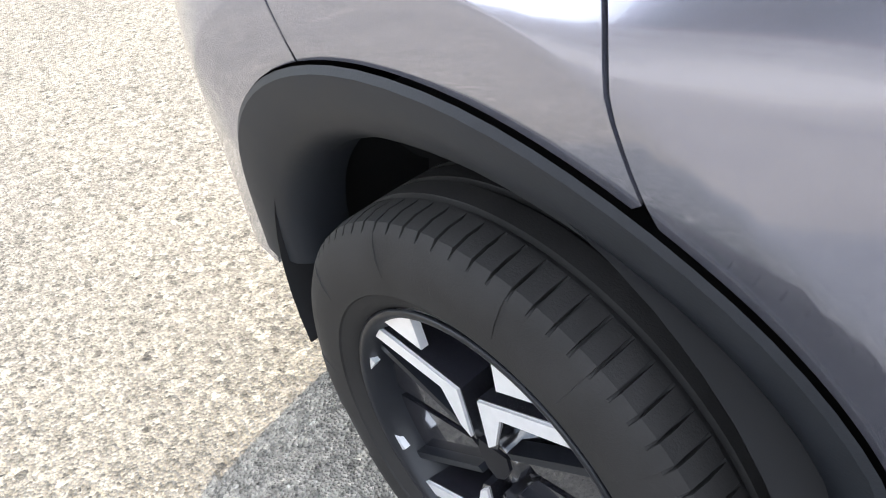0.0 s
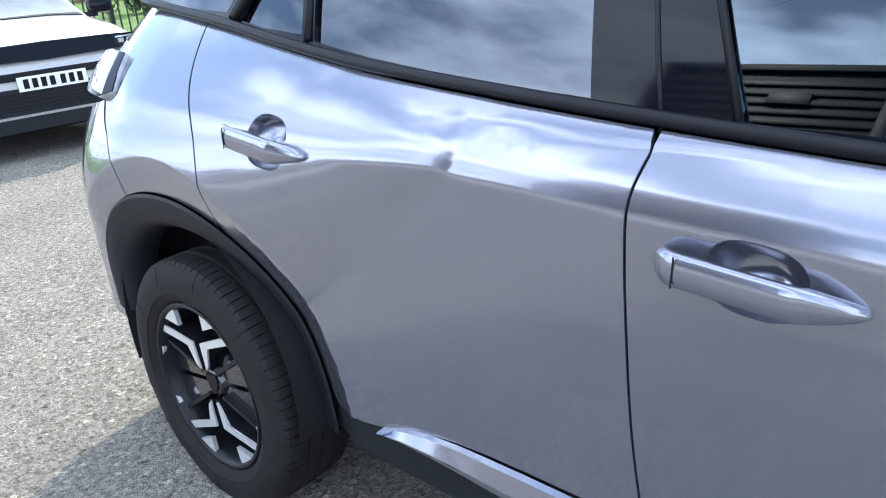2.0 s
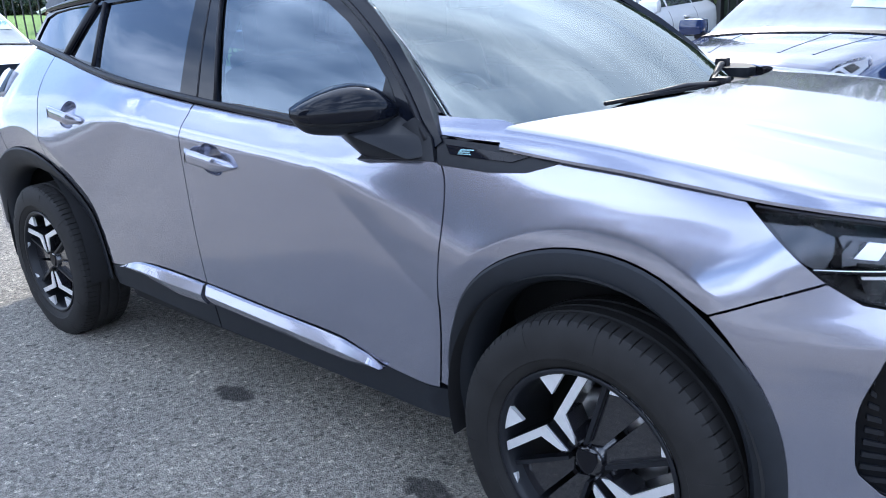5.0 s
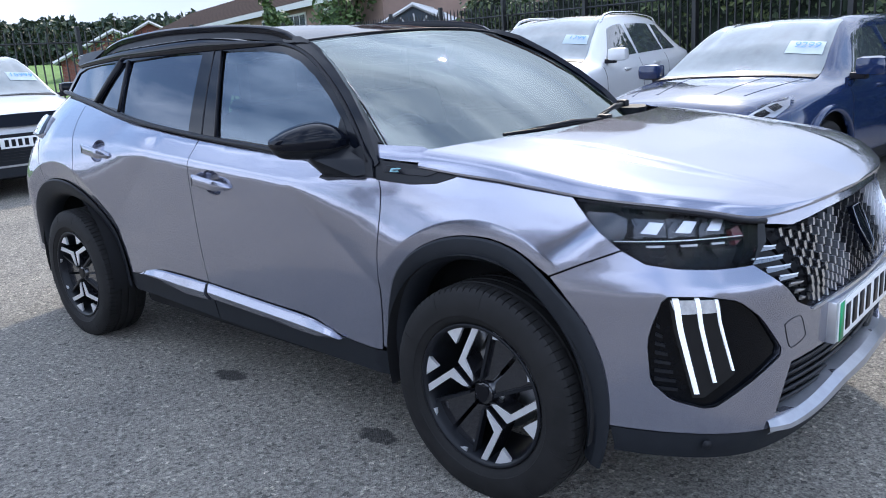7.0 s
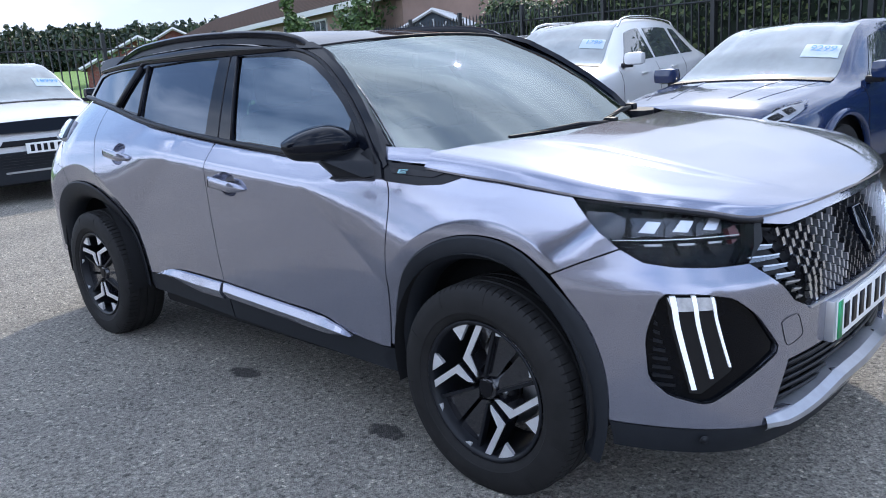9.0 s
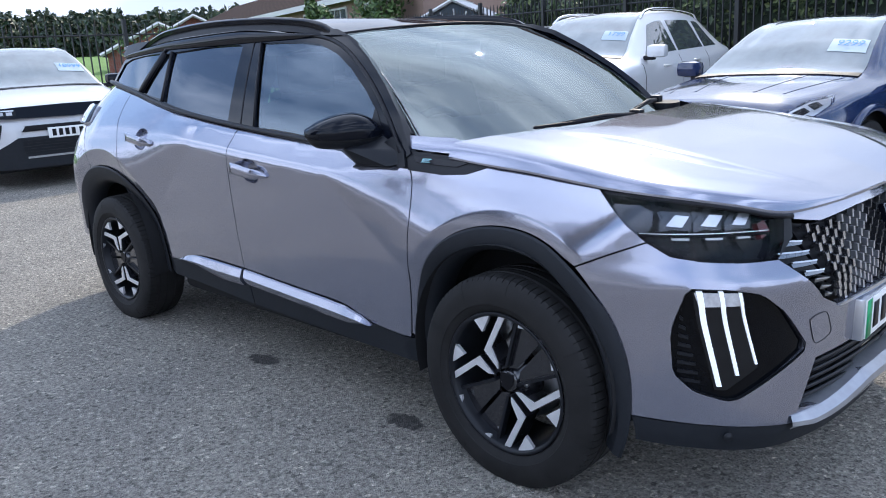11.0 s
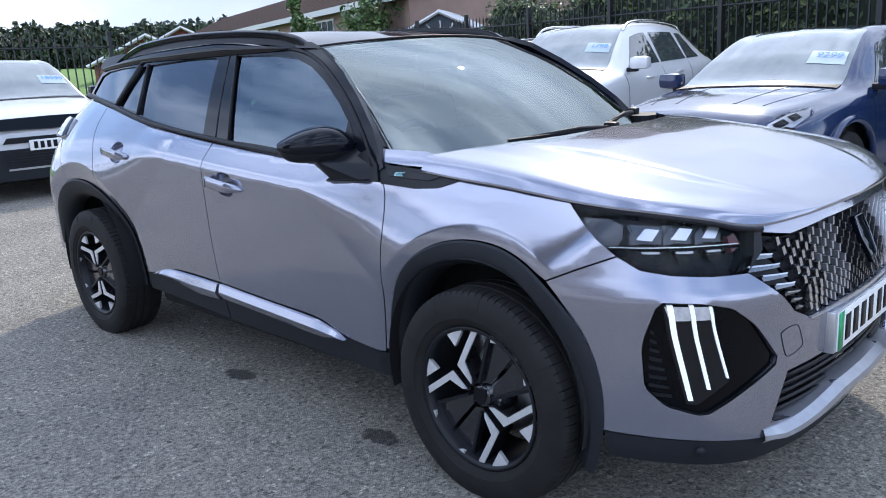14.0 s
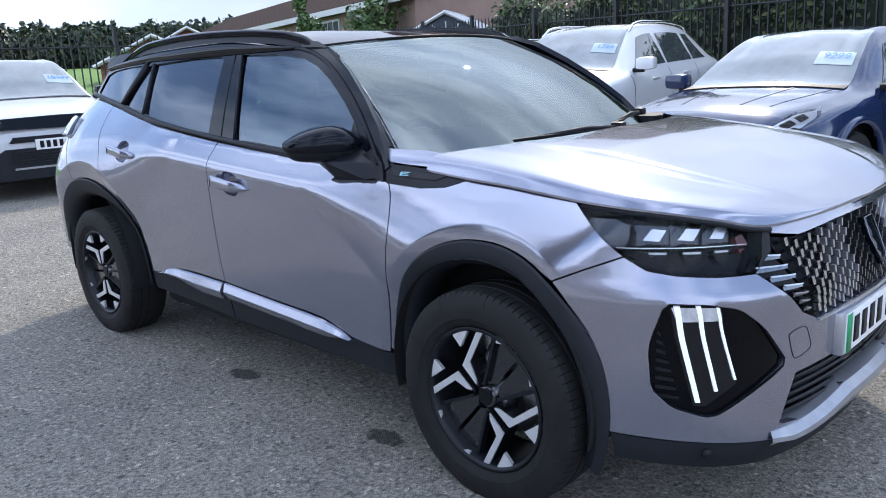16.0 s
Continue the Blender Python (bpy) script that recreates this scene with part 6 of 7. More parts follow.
def make_car(name, m, L, W, H, paint_mat, label, figures="", style="hatch", plate_w=0.52, rails=False, group="cars for sale in the yard"):
    root = thing(name, m, label, "car", group)
    kz = H / 1.515
    tabs = [[(s[0], s[c]) for s in STATIONS] for c in range(1, 6)]

    def prof(u):
        w, waist, ze, we, zc = (lin(t, u) for t in tabs)
        w *= W / 2
        we *= W / 2
        return ((w * 0.90, 0.22), (w * 0.975, 0.33), (w, 0.56 * kz), (w * 0.99, (waist - 0.10) * kz), (w * 0.94, waist * kz), (we, ze * kz), (we * 0.62, (ze + (zc - ze) * 0.72) * kz), (0.0, zc * kz))

    def pt(u, j, sgn=-1):
        p = prof(u)
        j = max(0.0, min(6.999, j))
        i = int(j)
        f = j - i
        a, b_, c, d = p[max(0, i - 1)], p[i], p[i + 1], p[min(7, i + 2)]
        if i in (3, 4, 5):
            a, d = ((2 * b_[0] - c[0], 2 * b_[1] - c[1]) if i != 5 else a), ((2 * c[0] - b_[0], 2 * c[1] - b_[1]) if i != 3 else d)
        q = [0.5 * (2 * b_[n] + (c[n] - a[n]) * f + (2 * a[n] - 5 * b_[n] + 4 * c[n] - d[n]) * f * f + (3 * b_[n] - a[n] - 3 * c[n] + d[n]) * f ** 3) for n in (0, 1)]
        return Vector((L / 2 - u * L, sgn * q[0], q[1]))

    # shell
    bm = bmesh.new()
    us = sorted({*steps(0, 0.05, 6), *steps(0.05, 0.265, 14), *steps(0.265, 0.46, 12), *steps(0.46, 0.9, 20), *steps(0.9, 1.0, 8)})
    js = sorted({*steps(0, 4, 16), *steps(4, 7, 15)})
    rows = []
    arches = ((L * 0.5 - 0.85, 0.37), (L * 0.5 - 0.85 - 0.61 * L, 0.37))
    for u in us:
        row = []
        for sg, jj in ((-1, js), (1, list(reversed(js))[1:])):
            for j in jj:
                row.append(bm.verts.new(pt(u, j, sg)))
        rows.append(row)
    for a, b_ in zip(rows, rows[1:]):
        for k in range(len(a) - 1):
            c = (a[k].co + b_[k + 1].co) / 2
            if any(math.hypot(c.x - ax, c.z - 0.33) < ar for ax, ar in arches):
                continue
            bm.faces.new((a[k], a[k + 1], b_[k + 1], b_[k]))
    bm.faces.new(rows[0])
    bm.faces.new(list(reversed(rows[-1])))
    for v in [v for v in bm.verts if not v.link_faces]:
        bm.verts.remove(v)
    bmesh.ops.recalc_face_normals(bm, faces=bm.faces)
    part("body", flat_sharp(bm, 0.75), paint_mat, root)
    part("underbody", box((-L / 2 + 0.15, -W / 2 + 0.10, 0.18), (L / 2 - 0.12, W / 2 - 0.10, 0.72), 0.05), DARK, root)

    def sheet(nm, outl, mat, sgn=-1, off=0.005, step=0.04, label_="", parent=None, thick=0.006, outd=None, both_sides=False):
        return part(nm, patch(outl, lambda u, j: pt(u / L, j, sgn), step=step, thick=thick, off=off, out=outd or (0.2, sgn, 0.3), gap=0), mat, parent or root, label_)

    def top(nm, outl, mat, off=0.005, thick=0.006, parent=None, label_="", step=0.05):
        """Outline in (metres from the nose, -1 to 1 across between the edges)."""
        return part(nm, patch(outl, lambda u, t: pt(u / L, 7 - 2 * abs(t), -1 if t < 0 else 1), step=step, thick=thick, off=off, out=(0.4, 0, 1), gap=0), mat, parent or root, label_)

    x0, x1 = 0.275 * L, 0.455 * L
    top("windscreen", [(x0, -0.93), (x0 - 0.06, -0.4), (x0 - 0.07, 0.0), (x0 - 0.06, 0.4), (x0, 0.93), (x1, 0.90), (x1 + 0.02, 0.0), (x1, -0.90)], HAZE_SCREEN)
    top("screen_foot", [(x0 - 0.10, -0.95), (x0 - 0.13, 0.0), (x0 - 0.10, 0.95), (x0 - 0.01, 0.93), (x0 - 0.075, 0.0), (x0 - 0.01, -0.93)], SEAL, off=0.008)
    for sg in (-1, 1):
        if style != "black":
            for t0, t1 in ((0.30, 0.36), (0.62, 0.80)):
                top("bonnet_rib", [(0.09 * L, sg * t0), (x0 - 0.15, sg * t1), (x0 - 0.15, sg * (t1 + 0.022)), (0.09 * L, sg * (t0 + 0.022))], paint_mat, off=0.003, thick=0.003)
        for a, b_ in ((0.325, 0.545), (0.56, 0.745), (0.758, 0.86)):
            lo = 4.14
            sheet("side_window", [(a * L, lo), (b_ * L, lo), ((b_ - (0.05 if b_ > 0.8 else 0.008)) * L, 4.86), ((a + (0.115 if a < 0.4 else 0.008)) * L, 4.86)], PANE, sg, 0.005)
        sheet("sill", [(0.24 * L, 0.05), (0.80 * L, 0.05), (0.80 * L, 0.95), (0.24 * L, 0.95)], CLAD, sg, 0.004)
        if style != "black":
            lamp_ = sheet("head_lamp", [(0.016 * L, 3.9), (0.03 * L, 4.75), (0.075 * L, 4.72), (0.128 * L, 4.45), (0.10 * L, 4.05), (0.05 * L, 3.80)], LENS, sg, 0.016, step=0.03, thick=0.015)
            sheet("lamp_reflector", [(0.018 * L, 3.95), (0.03 * L, 4.68), (0.075 * L, 4.66), (0.115 * L, 4.42), (0.095 * L, 4.10), (0.05 * L, 3.88)], SILVER_TRIM, sg, 0.004, step=0.03, parent=lamp_)
            for k in range(2):
                sheet("lamp_bowl", [((0.030 + 0.030 * k) * L, 4.15), ((0.034 + 0.030 * k) * L, 4.55), ((0.054 + 0.030 * k) * L, 4.52), ((0.052 + 0.028 * k) * L, 4.18)], PLATE_BLACK, sg, 0.008, step=0.03, parent=lamp_)
        for u, jz in ((0.44, 3.5), (0.66, 3.6)):
            p = pt(u, jz, sg)
            part("door_handle", box((p.x - 0.09, p.y - 0.02, p.z - 0.012), (p.x + 0.09, p.y + 0.02, p.z + 0.012), 0.009), paint_mat, root)
        for u0, u1 in ((0.30, 0.303), (0.548, 0.551), (0.752, 0.755)):
            sheet("door_joint", [(u0 * L, 1.0), (u1 * L, 1.0), (u1 * L, 4.05), (u0 * L, 4.05)], SEAL, sg, 0.001, thick=0)
        pm = pt(0.335, 4.2, sg)
        mir = part("door_mirror", box((-0.07, -0.11, -0.065), (0.07, 0.11, 0.075), 0.05, Matrix.Translation((pm.x, pm.y + sg * 0.15, pm.z + 0.07))), paint_mat if style != "black" else BLACK_GLOSS, root)
        part("mirror_foot", box((pm.x - 0.04, min(pm.y, pm.y + sg * 0.12), pm.z - 0.02), (pm.x + 0.04, max(pm.y, pm.y + sg * 0.12), pm.z + 0.03), 0.012), SEAL, mir)
        if rails:
            part("roof_rail", tube([pt(u, 5.12, sg) + Vector((0, 0, 0.045 if 0.45 < u < 0.86 else 0.0)) for u in steps(0.43, 0.90, 16)], 0.016, 8), CHROME, root)
        for ax, ar in arches:
            wob = new("wheel", WHEEL_FACE)
            wob.parent = root
            wob.matrix_local = Matrix.Translation((ax, sg * (W / 2 - 0.115), 0.312)) @ Matrix.Diagonal((0.96, -sg * 1.0, 0.96, 1))
            tob = new("tyre", TYRE_MESH)
            tob.parent = wob
            tob.matrix_local = Matrix.Rotation(radians(90 - 139), 4, "Y")
            lip = []
            for a_ in range(-4, 185, 6):
                lx, lz = ax + 0.385 * math.cos(radians(a_)), 0.33 + 0.385 * math.sin(radians(a_))
                lo_j, hi_j = 0.0, 4.5
                for _ in range(24):
                    mid = (lo_j + hi_j) / 2
                    if pt((L / 2 - lx) / L, mid, sg).z < lz:
                        lo_j = mid
                    else:
                        hi_j = mid
                lip.append(pt((L / 2 - lx) / L, lo_j, sg))
            part("arch_lip", tube(lip, 0.030, 8), CLAD if style == "black" else paint_mat, root)
    # front: grille, intakes, plate
    nx = L / 2

    def front(nm, outl, mat, off, label_="", thick=0.02):
        """Outline in (y, z) on the bowed front."""
        return part(nm, patch(outl, lambda y, z: Vector((nx + off - 1.5 * max(0.0, abs(y / (W / 2)) - 0.62) ** 1.7 - 0.03 * max(0, z - 0.62) / 0.15, y, z)), step=0.06, thick=thick, out=(1, 0, 0), gap=0), mat, root, label_)
    hw = W / 2
    front("bumper_skin", [(-0.88 * hw, 0.26), (0.88 * hw, 0.26), (0.95 * hw, 0.50), (0.90 * hw, 0.70 * kz), (-0.90 * hw, 0.70 * kz), (-0.95 * hw, 0.50)], paint_mat, 0.012, thick=0.25)
    if style == "black":
        vis = front("visor_grille", [(-0.93 * hw, 0.755), (-0.3 * hw, 0.742), (0.0, 0.735), (0.3 * hw, 0.742), (0.93 * hw, 0.755), (0.95 * hw, 0.845), (0.6 * hw, 0.862), (0.0, 0.870), (-0.6 * hw, 0.862), (-0.95 * hw, 0.845)], BLACK_GLOSS, 0.055, thick=0.08)
        for s in (-1, 1):
            front("lamp_lens", [(s * 0.60 * hw, 0.775), (s * 0.90 * hw, 0.785), (s * 0.92 * hw, 0.838), (s * 0.60 * hw, 0.842)], SMOKE, 0.060, thick=0.006)
            front("lamp_strip", [(s * 0.62 * hw, 0.826), (s * 0.91 * hw, 0.826), (s * 0.91 * hw, 0.838), (s * 0.62 * hw, 0.838)], SILVER_TRIM, 0.066, thick=0.006)
            for k in range(3):
                front("lamp_cell", [(s * (0.64 + 0.09 * k) * hw, 0.785), (s * (0.70 + 0.09 * k) * hw, 0.785), (s * (0.70 + 0.09 * k) * hw, 0.818), (s * (0.64 + 0.09 * k) * hw, 0.818)], STEEL, 0.064, thick=0.004)
            front("corner_slot", [(s * 0.80 * hw, 0.54), (s * 0.87 * hw, 0.545), (s * 0.84 * hw, 0.69), (s * 0.76 * hw, 0.69)], PLATE_BLACK, 0.028)
        front("slot", [(-0.57 * hw, 0.605), (0.57 * hw, 0.605), (0.52 * hw, 0.665), (-0.52 * hw, 0.665)], PLATE_BLACK, 0.028)
        front("lower_intake", [(-0.90 * hw, 0.22), (0.90 * hw, 0.22), (0.86 * hw, 0.42), (0.62 * hw, 0.545), (-0.62 * hw, 0.545), (-0.86 * hw, 0.42)], CLAD, 0.03)
        for k in range(5):
            front("intake_slat", [(-0.58 * hw, 0.385 + 0.03 * k), (0.58 * hw, 0.385 + 0.03 * k), (0.58 * hw, 0.393 + 0.03 * k), (-0.58 * hw, 0.393 + 0.03 * k)], CLAD_SMOOTH, 0.040, thick=0.008)
        front("chin_bar", [(-0.55 * hw, 0.325), (0.55 * hw, 0.325), (0.55 * hw, 0.345), (-0.55 * hw, 0.345)], STEEL, 0.036, thick=0.006)
    else:
        front("grille", [(-0.50 * hw, 0.62), (0.50 * hw, 0.62), (0.56 * hw, 0.72), (-0.56 * hw, 0.72)], PLATE_BLACK, 0.03)
        front("grille_bar", [(-0.50 * hw, 0.665), (0.50 * hw, 0.665), (0.50 * hw, 0.675), (-0.50 * hw, 0.675)], CHROME, 0.038, thick=0.006)
        front("lower_intake", [(-0.62 * hw, 0.28), (0.62 * hw, 0.28), (0.56 * hw, 0.40), (-0.56 * hw, 0.40)], CLAD, 0.03)
    pz = 0.575 if style == "black" else 0.50
    pl = front("number_plate", [(-0.26, pz - 0.055), (0.26, pz - 0.055), (0.26, pz + 0.055), (-0.26, pz + 0.055)], PLATE_WHITE, 0.045, "white plate with plain dark bars", thick=0.01)
    for y in (-0.20, -0.135, -0.07, -0.005, 0.075, 0.14, 0.205):
        o = front("plate_bar", [(y - 0.02, pz - 0.036), (y + 0.02, pz - 0.036), (y + 0.02, pz + 0.036), (y - 0.02, pz + 0.036)], PLATE_BLACK, 0.048, thick=0.001)
    # price card behind the screen's upper corner
    if figures:
        u0 = 0.345 * L
        card = top("price_card", [(u0 - 0.075, 0.36), (u0 - 0.075, 0.84), (u0 + 0.065, 0.84), (u0 + 0.065, 0.36)], PAPER, off=0.010, thick=0.001, label_="pale price card in the windscreen")
        fc = bpy.data.curves.new("price", "FONT")
        fc.body, fc.size, fc.align_x, fc.align_y, fc.extrude = figures, 0.105, "CENTER", "CENTER", 0.0004
        fo = new("price_figures", fc)
        dg = bpy.context.evaluated_depsgraph_get()
        me = bpy.data.meshes.new_from_object(fo.evaluated_get(dg))
        bpy.data.objects.remove(fo)
        me.materials.append(INK)
        t = new("price_figures", me)
        t.parent = root
        c = pt((u0 + 0.012) / L, 7 - 2 * 0.58, 1)
        du = pt((u0 + 0.05) / L, 7 - 1.08, 1) - pt((u0 - 0.05) / L, 7 - 1.08, 1)
        dv = pt(u0 / L, 7 - 2 * 0.70, 1) - pt(u0 / L, 7 - 2 * 0.40, 1)
        ex, ey = dv.normalized(), du.normalized()
        ez = ex.cross(ey).normalized()
        ey = ez.cross(ex)
        t.matrix_local = Matrix.Translation(c + ez * 0.016) @ Matrix((ex, ey, ez)).transposed().to_4x4()
        t["label"] = "blue price figures"
    return root


# one shared wheel for the neighbours
TYRE_MESH = next(o for o in bpy.data.objects if o.name.startswith("tyre")).data
wf = lathe(((0.205, 0.09), (0.21, -0.07), (0.2285, -0.094), (0.226, -0.098), (0.212, -0.090), (0.205, -0.02), (0.0, -0.015)), 48)
for k in range(10):
    a = 36 * k
    pts = [P(0.20, a - 6), P(0.20, a + 6), P(0.04, a + 16), P(0.04, a - 16)]
    f = [wf.verts.new((x, -0.080, z)) for x, z in pts]
    b_ = [wf.verts.new((x, -0.045, z)) for x, z in pts]
    wf.faces.new(f)
    for i in range(4):
        wf.faces.new((f[i], b_[i], b_[(i + 1) % 4], f[(i + 1) % 4]))
bmesh.ops.recalc_face_normals(wf, faces=wf.faces)
WHEEL_FACE = bpy.data.meshes.new("wheel_face")
flat_sharp(wf, 0.6).to_mesh(WHEEL_FACE)
wf.free()
WHEEL_FACE.materials.append(STEEL)


def parked(nose_x, nose_y, heading, L, z=0.0, lean=0.0):
    h = radians(heading)
    return Matrix.Translation((nose_x - math.cos(h) * L / 2, nose_y - math.sin(h) * L / 2, z)) @ Matrix.Rotation(h, 4, "Z") @ Matrix.Rotation(lean, 4, "X")


make_car("crossover_car", parked(-6.25, 0.85, -6, 4.15, 0.10), 4.15, 1.79, 1.53, WHITE_PAINT, "white crossover with black visor grille, parked by the fence", "18999", "black")
make_car("hatchback_car", parked(-0.03, 2.89, -96, 4.06, 0.03), 4.06, 1.78, 1.39, BLUE_PAINT, "dark blue hatchback with a price card in its windscreen", "9299")
make_car("family_suv", parked(-2.62, 3.95, -83, 4.38, 0.05), 4.38, 1.81, 1.60, PEARL_PAINT, "pearl white SUV with silver roof rails, parked among the others", "1799", rails=True)
make_car("estate_car", parked(-6.0, 6.2, -83, 4.2, 0.12), 4.2, 1.78, 1.46, GREY_PAINT, "mid grey car parked at the end of the row", "", rails=True)

# ---------------------------------------------------------------- fence and hedge
FENCE_PAINT = plain("fence_black", (0.012, 0.013, 0.014), 0.5, vary=0.2)


def fence_run(a, b_, spacing, h, z0, z1):
    a, b_ = Vector((*a, z0)), Vector((*b_, z1))
    d = b_ - a
    n = int(d.length / spacing)
    fence = thing("fence", Matrix.Translation(a), "black painted steel bar fence round the yard", "fence")
    ang = math.atan2(d.y, d.x)
    bar = bpy.data.meshes.new("bar")
    bb = bmesh.new()
    add_box(bb, (-0.011, -0.011, 0.05), (0.011, 0.011, h - 0.05))
    tip = [v for v in bb.verts if v.co.z > h - 0.1]
    top = bb.verts.new((0, 0, h + 0.03))
    for f in [f for f in bb.faces if all(v in tip for v in f.verts)]:
        e = list(f.verts)
        bb.faces.remove(f)
        for i in range(4):
            bb.faces.new((e[i], e[(i + 1) % 4], top))
    bb.to_mesh(bar)
    bb.free()
    bar.materials.append(FENCE_PAINT)
    post = bpy.data.meshes.new("post")
    pb = bmesh.new()
    add_box(pb, (-0.04, -0.04, -0.2), (0.04, 0.04, h + 0.10), 0.006)
    pb.to_mesh(post)
    pb.free()
    post.materials.append(FENCE_PAINT)
    for k in range(n + 1):
        o = new("post" if k % 17 == 0 else "bar", post if k % 17 == 0 else bar)
        o.parent = fence
        o.matrix_local = Matrix.Translation(d * (k / n)) @ Matrix.Rotation(ang, 4, "Z")
    for z in (0.25, h - 0.22):
        p = part("rail", tube([Vector((0, 0, z)), d + Vector((0, 0, z))], 0.018, 6), FENCE_PAINT, fence, smooth=False)
    return fence


fence_run((4.5, 7.2), (-14.5, 13.3), 0.15, 2.05, -0.05, 0.25)
fence_run((-14.5, 13.3), (-13.2, -9.0), 0.16, 1.95, 0.25, 0.25)


def leaf_mat(name, lo, mid, hi):
    m, nt, b_ = node_mat(name)
    g = nt.nodes.new("ShaderNodeNewGeometry")
    r = ramp(nt, g.outputs["Random Per Island"], ((0.0, lo), (0.55, mid), (1.0, hi)))
    nt.links.new(r.outputs["Color"], b_.inputs["Base Color"])
    b_.inputs["Roughness"].default_value = 0.5
    return m


IVY = leaf_mat("ivy_leaves", (0.018, 0.036, 0.012), (0.045, 0.075, 0.022), (0.13, 0.16, 0.05))
SHRUB = leaf_mat("shrub_leaves", (0.025, 0.055, 0.012), (0.06, 0.11, 0.025), (0.13, 0.19, 0.05))
PINE = leaf_mat("far_needles", (0.012, 0.026, 0.014), (0.028, 0.050, 0.024), (0.075, 0.085, 0.032))
BARK = plain("bark", (0.07, 0.055, 0.042), 0.9, vary=0.3, scale=8)


def leaves(points, size, mat, name, parent=None, rng=None):
    """Many small leaf blades, one for each (point, outward) pair."""
    rng = rng or np.random.default_rng(3)
    n = len(points)
    p = np.array([q[0] for q in points])
    o = np.array([q[1] for q in points])
    a = rng.normal(size=(n, 3)) * 0.7 + o
    a /= np.linalg.norm(a, axis=1)[:, None]
    t = np.cross(a, rng.normal(size=(n, 3)))
    t /= np.linalg.norm(t, axis=1)[:, None] + 1e-9
    c = np.cross(a, t)
    s = (size * rng.uniform(0.6, 1.35, n))[:, None]
    v = np.stack([p - t * s, p + c * s * 0.55 + a * s * 0.15, p + t * s, p - c * s * 0.55 + a * s * 0.15], 1).reshape(-1, 3)
    f = np.arange(4 * n).reshape(-1, 4)
    me = bpy.data.meshes.new(name)
    me.from_pydata(v.tolist(), [], f.tolist())
    me.materials.append(mat)
    ob = new(name, me)
    if parent is not None:
        ob.parent = parent
    return ob


rng = np.random.default_rng(11)
fa, fb = np.array((4.5, 7.2)), np.array((-9.8, 11.8))
fd = (fb - fa) / np.linalg.norm(fb - fa)
fn = np.array((-fd[1], fd[0])) * (1 if -fd[1] * -0.3 + fd[0] * -1 < 0 else -1)
if fn[1] < 0:
    fn = -fn
flen = np.linalg.norm(fb - fa)


def hedge_h(s):
    return 2.75 + 0.22 * math.sin(s * 0.9) + 0.15 * math.sin(s * 2.3 + 1) - 0.055 * max(0.0, s - 7.5)


pts = []
for _ in range(15000):
    s = rng.uniform(0, flen)
    h = hedge_h(s)
    if rng.random() < 0.80:
        z = rng.uniform(0.05, h)
        dpt = 0.35 + 0.18 * math.sin(s * 3.1 + z * 2) + 0.12 * math.sin(z * 5 + s) + rng.normal() * 0.07
        o = (-fn[0], -fn[1], 0.35)
    else:
        z = h + rng.normal() * 0.10
        dpt = rng.uniform(0.3, 1.4)
        o = (0, -0.2, 1)
    q = fa + fd * s + fn * dpt
    pts.append(((q[0], q[1], z), o))
hedge = leaves(pts, 0.062, IVY, "hedge", rng=rng)
tagged(hedge, "dense dark green ivy hedge behind the bar fence", "hedge", kind="stuff")
# near-black sheet behind the leaves, painted as the hedge's shaded depth
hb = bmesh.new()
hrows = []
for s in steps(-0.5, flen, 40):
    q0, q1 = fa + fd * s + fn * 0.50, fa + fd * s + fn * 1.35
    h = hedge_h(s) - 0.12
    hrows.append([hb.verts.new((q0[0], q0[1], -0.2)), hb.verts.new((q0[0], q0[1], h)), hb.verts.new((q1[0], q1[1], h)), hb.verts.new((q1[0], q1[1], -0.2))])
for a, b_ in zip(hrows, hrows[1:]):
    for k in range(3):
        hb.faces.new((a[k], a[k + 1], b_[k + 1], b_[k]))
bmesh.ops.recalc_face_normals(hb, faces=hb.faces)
HEDGE_SHADE = plain("hedge_shadow", (0.010, 0.018, 0.008), 0.95, vary=0.4, scale=6)
core_ob = part("hedge_core", hb, HEDGE_SHADE, hedge)

# ---------------------------------------------------------------- houses
BRICK, nt, b = node_mat("red_brick")
tcb = nt.nodes.new("ShaderNodeTexCoord")
mpb = nt.nodes.new("ShaderNodeMapping")
mpb.inputs["Rotation"].default_value = (radians(90), 0, 0)
bt = nt.nodes.new("ShaderNodeTexBrick")
bt.inputs["Scale"].default_value = 1.0
bt.inputs["Brick Width"].default_value, bt.inputs["Row Height"].default_value, bt.inputs["Mortar Size"].default_value = 0.225, 0.075, 0.006
bt.inputs["Color1"].default_value, bt.inputs["Color2"].default_value, bt.inputs["Mortar"].default_value = (0.17, 0.050, 0.034, 1), (0.23, 0.075, 0.050, 1), (0.24, 0.20, 0.18, 1)
nt.links.new(tcb.outputs["Object"], mpb.inputs["Vector"])
nt.links.new(mpb.outputs["Vector"], bt.inputs["Vector"])
nt.links.new(bt.outputs["Color"], b.inputs["Base Color"])
b.inputs["Roughness"].default_value = 0.9
ROOF_TILE, nt, b = node_mat("brown_roof_tiles")
tcr = nt.nodes.new("ShaderNodeTexCoord")
wv = nt.nodes.new("ShaderNodeTexWave")
wv.bands_direction = "Z"
wv.inputs["Scale"].default_value, wv.inputs["Distortion"].default_value = 3.2, 0.6
nt.links.new(tcr.outputs["Object"], wv.inputs["Vector"])
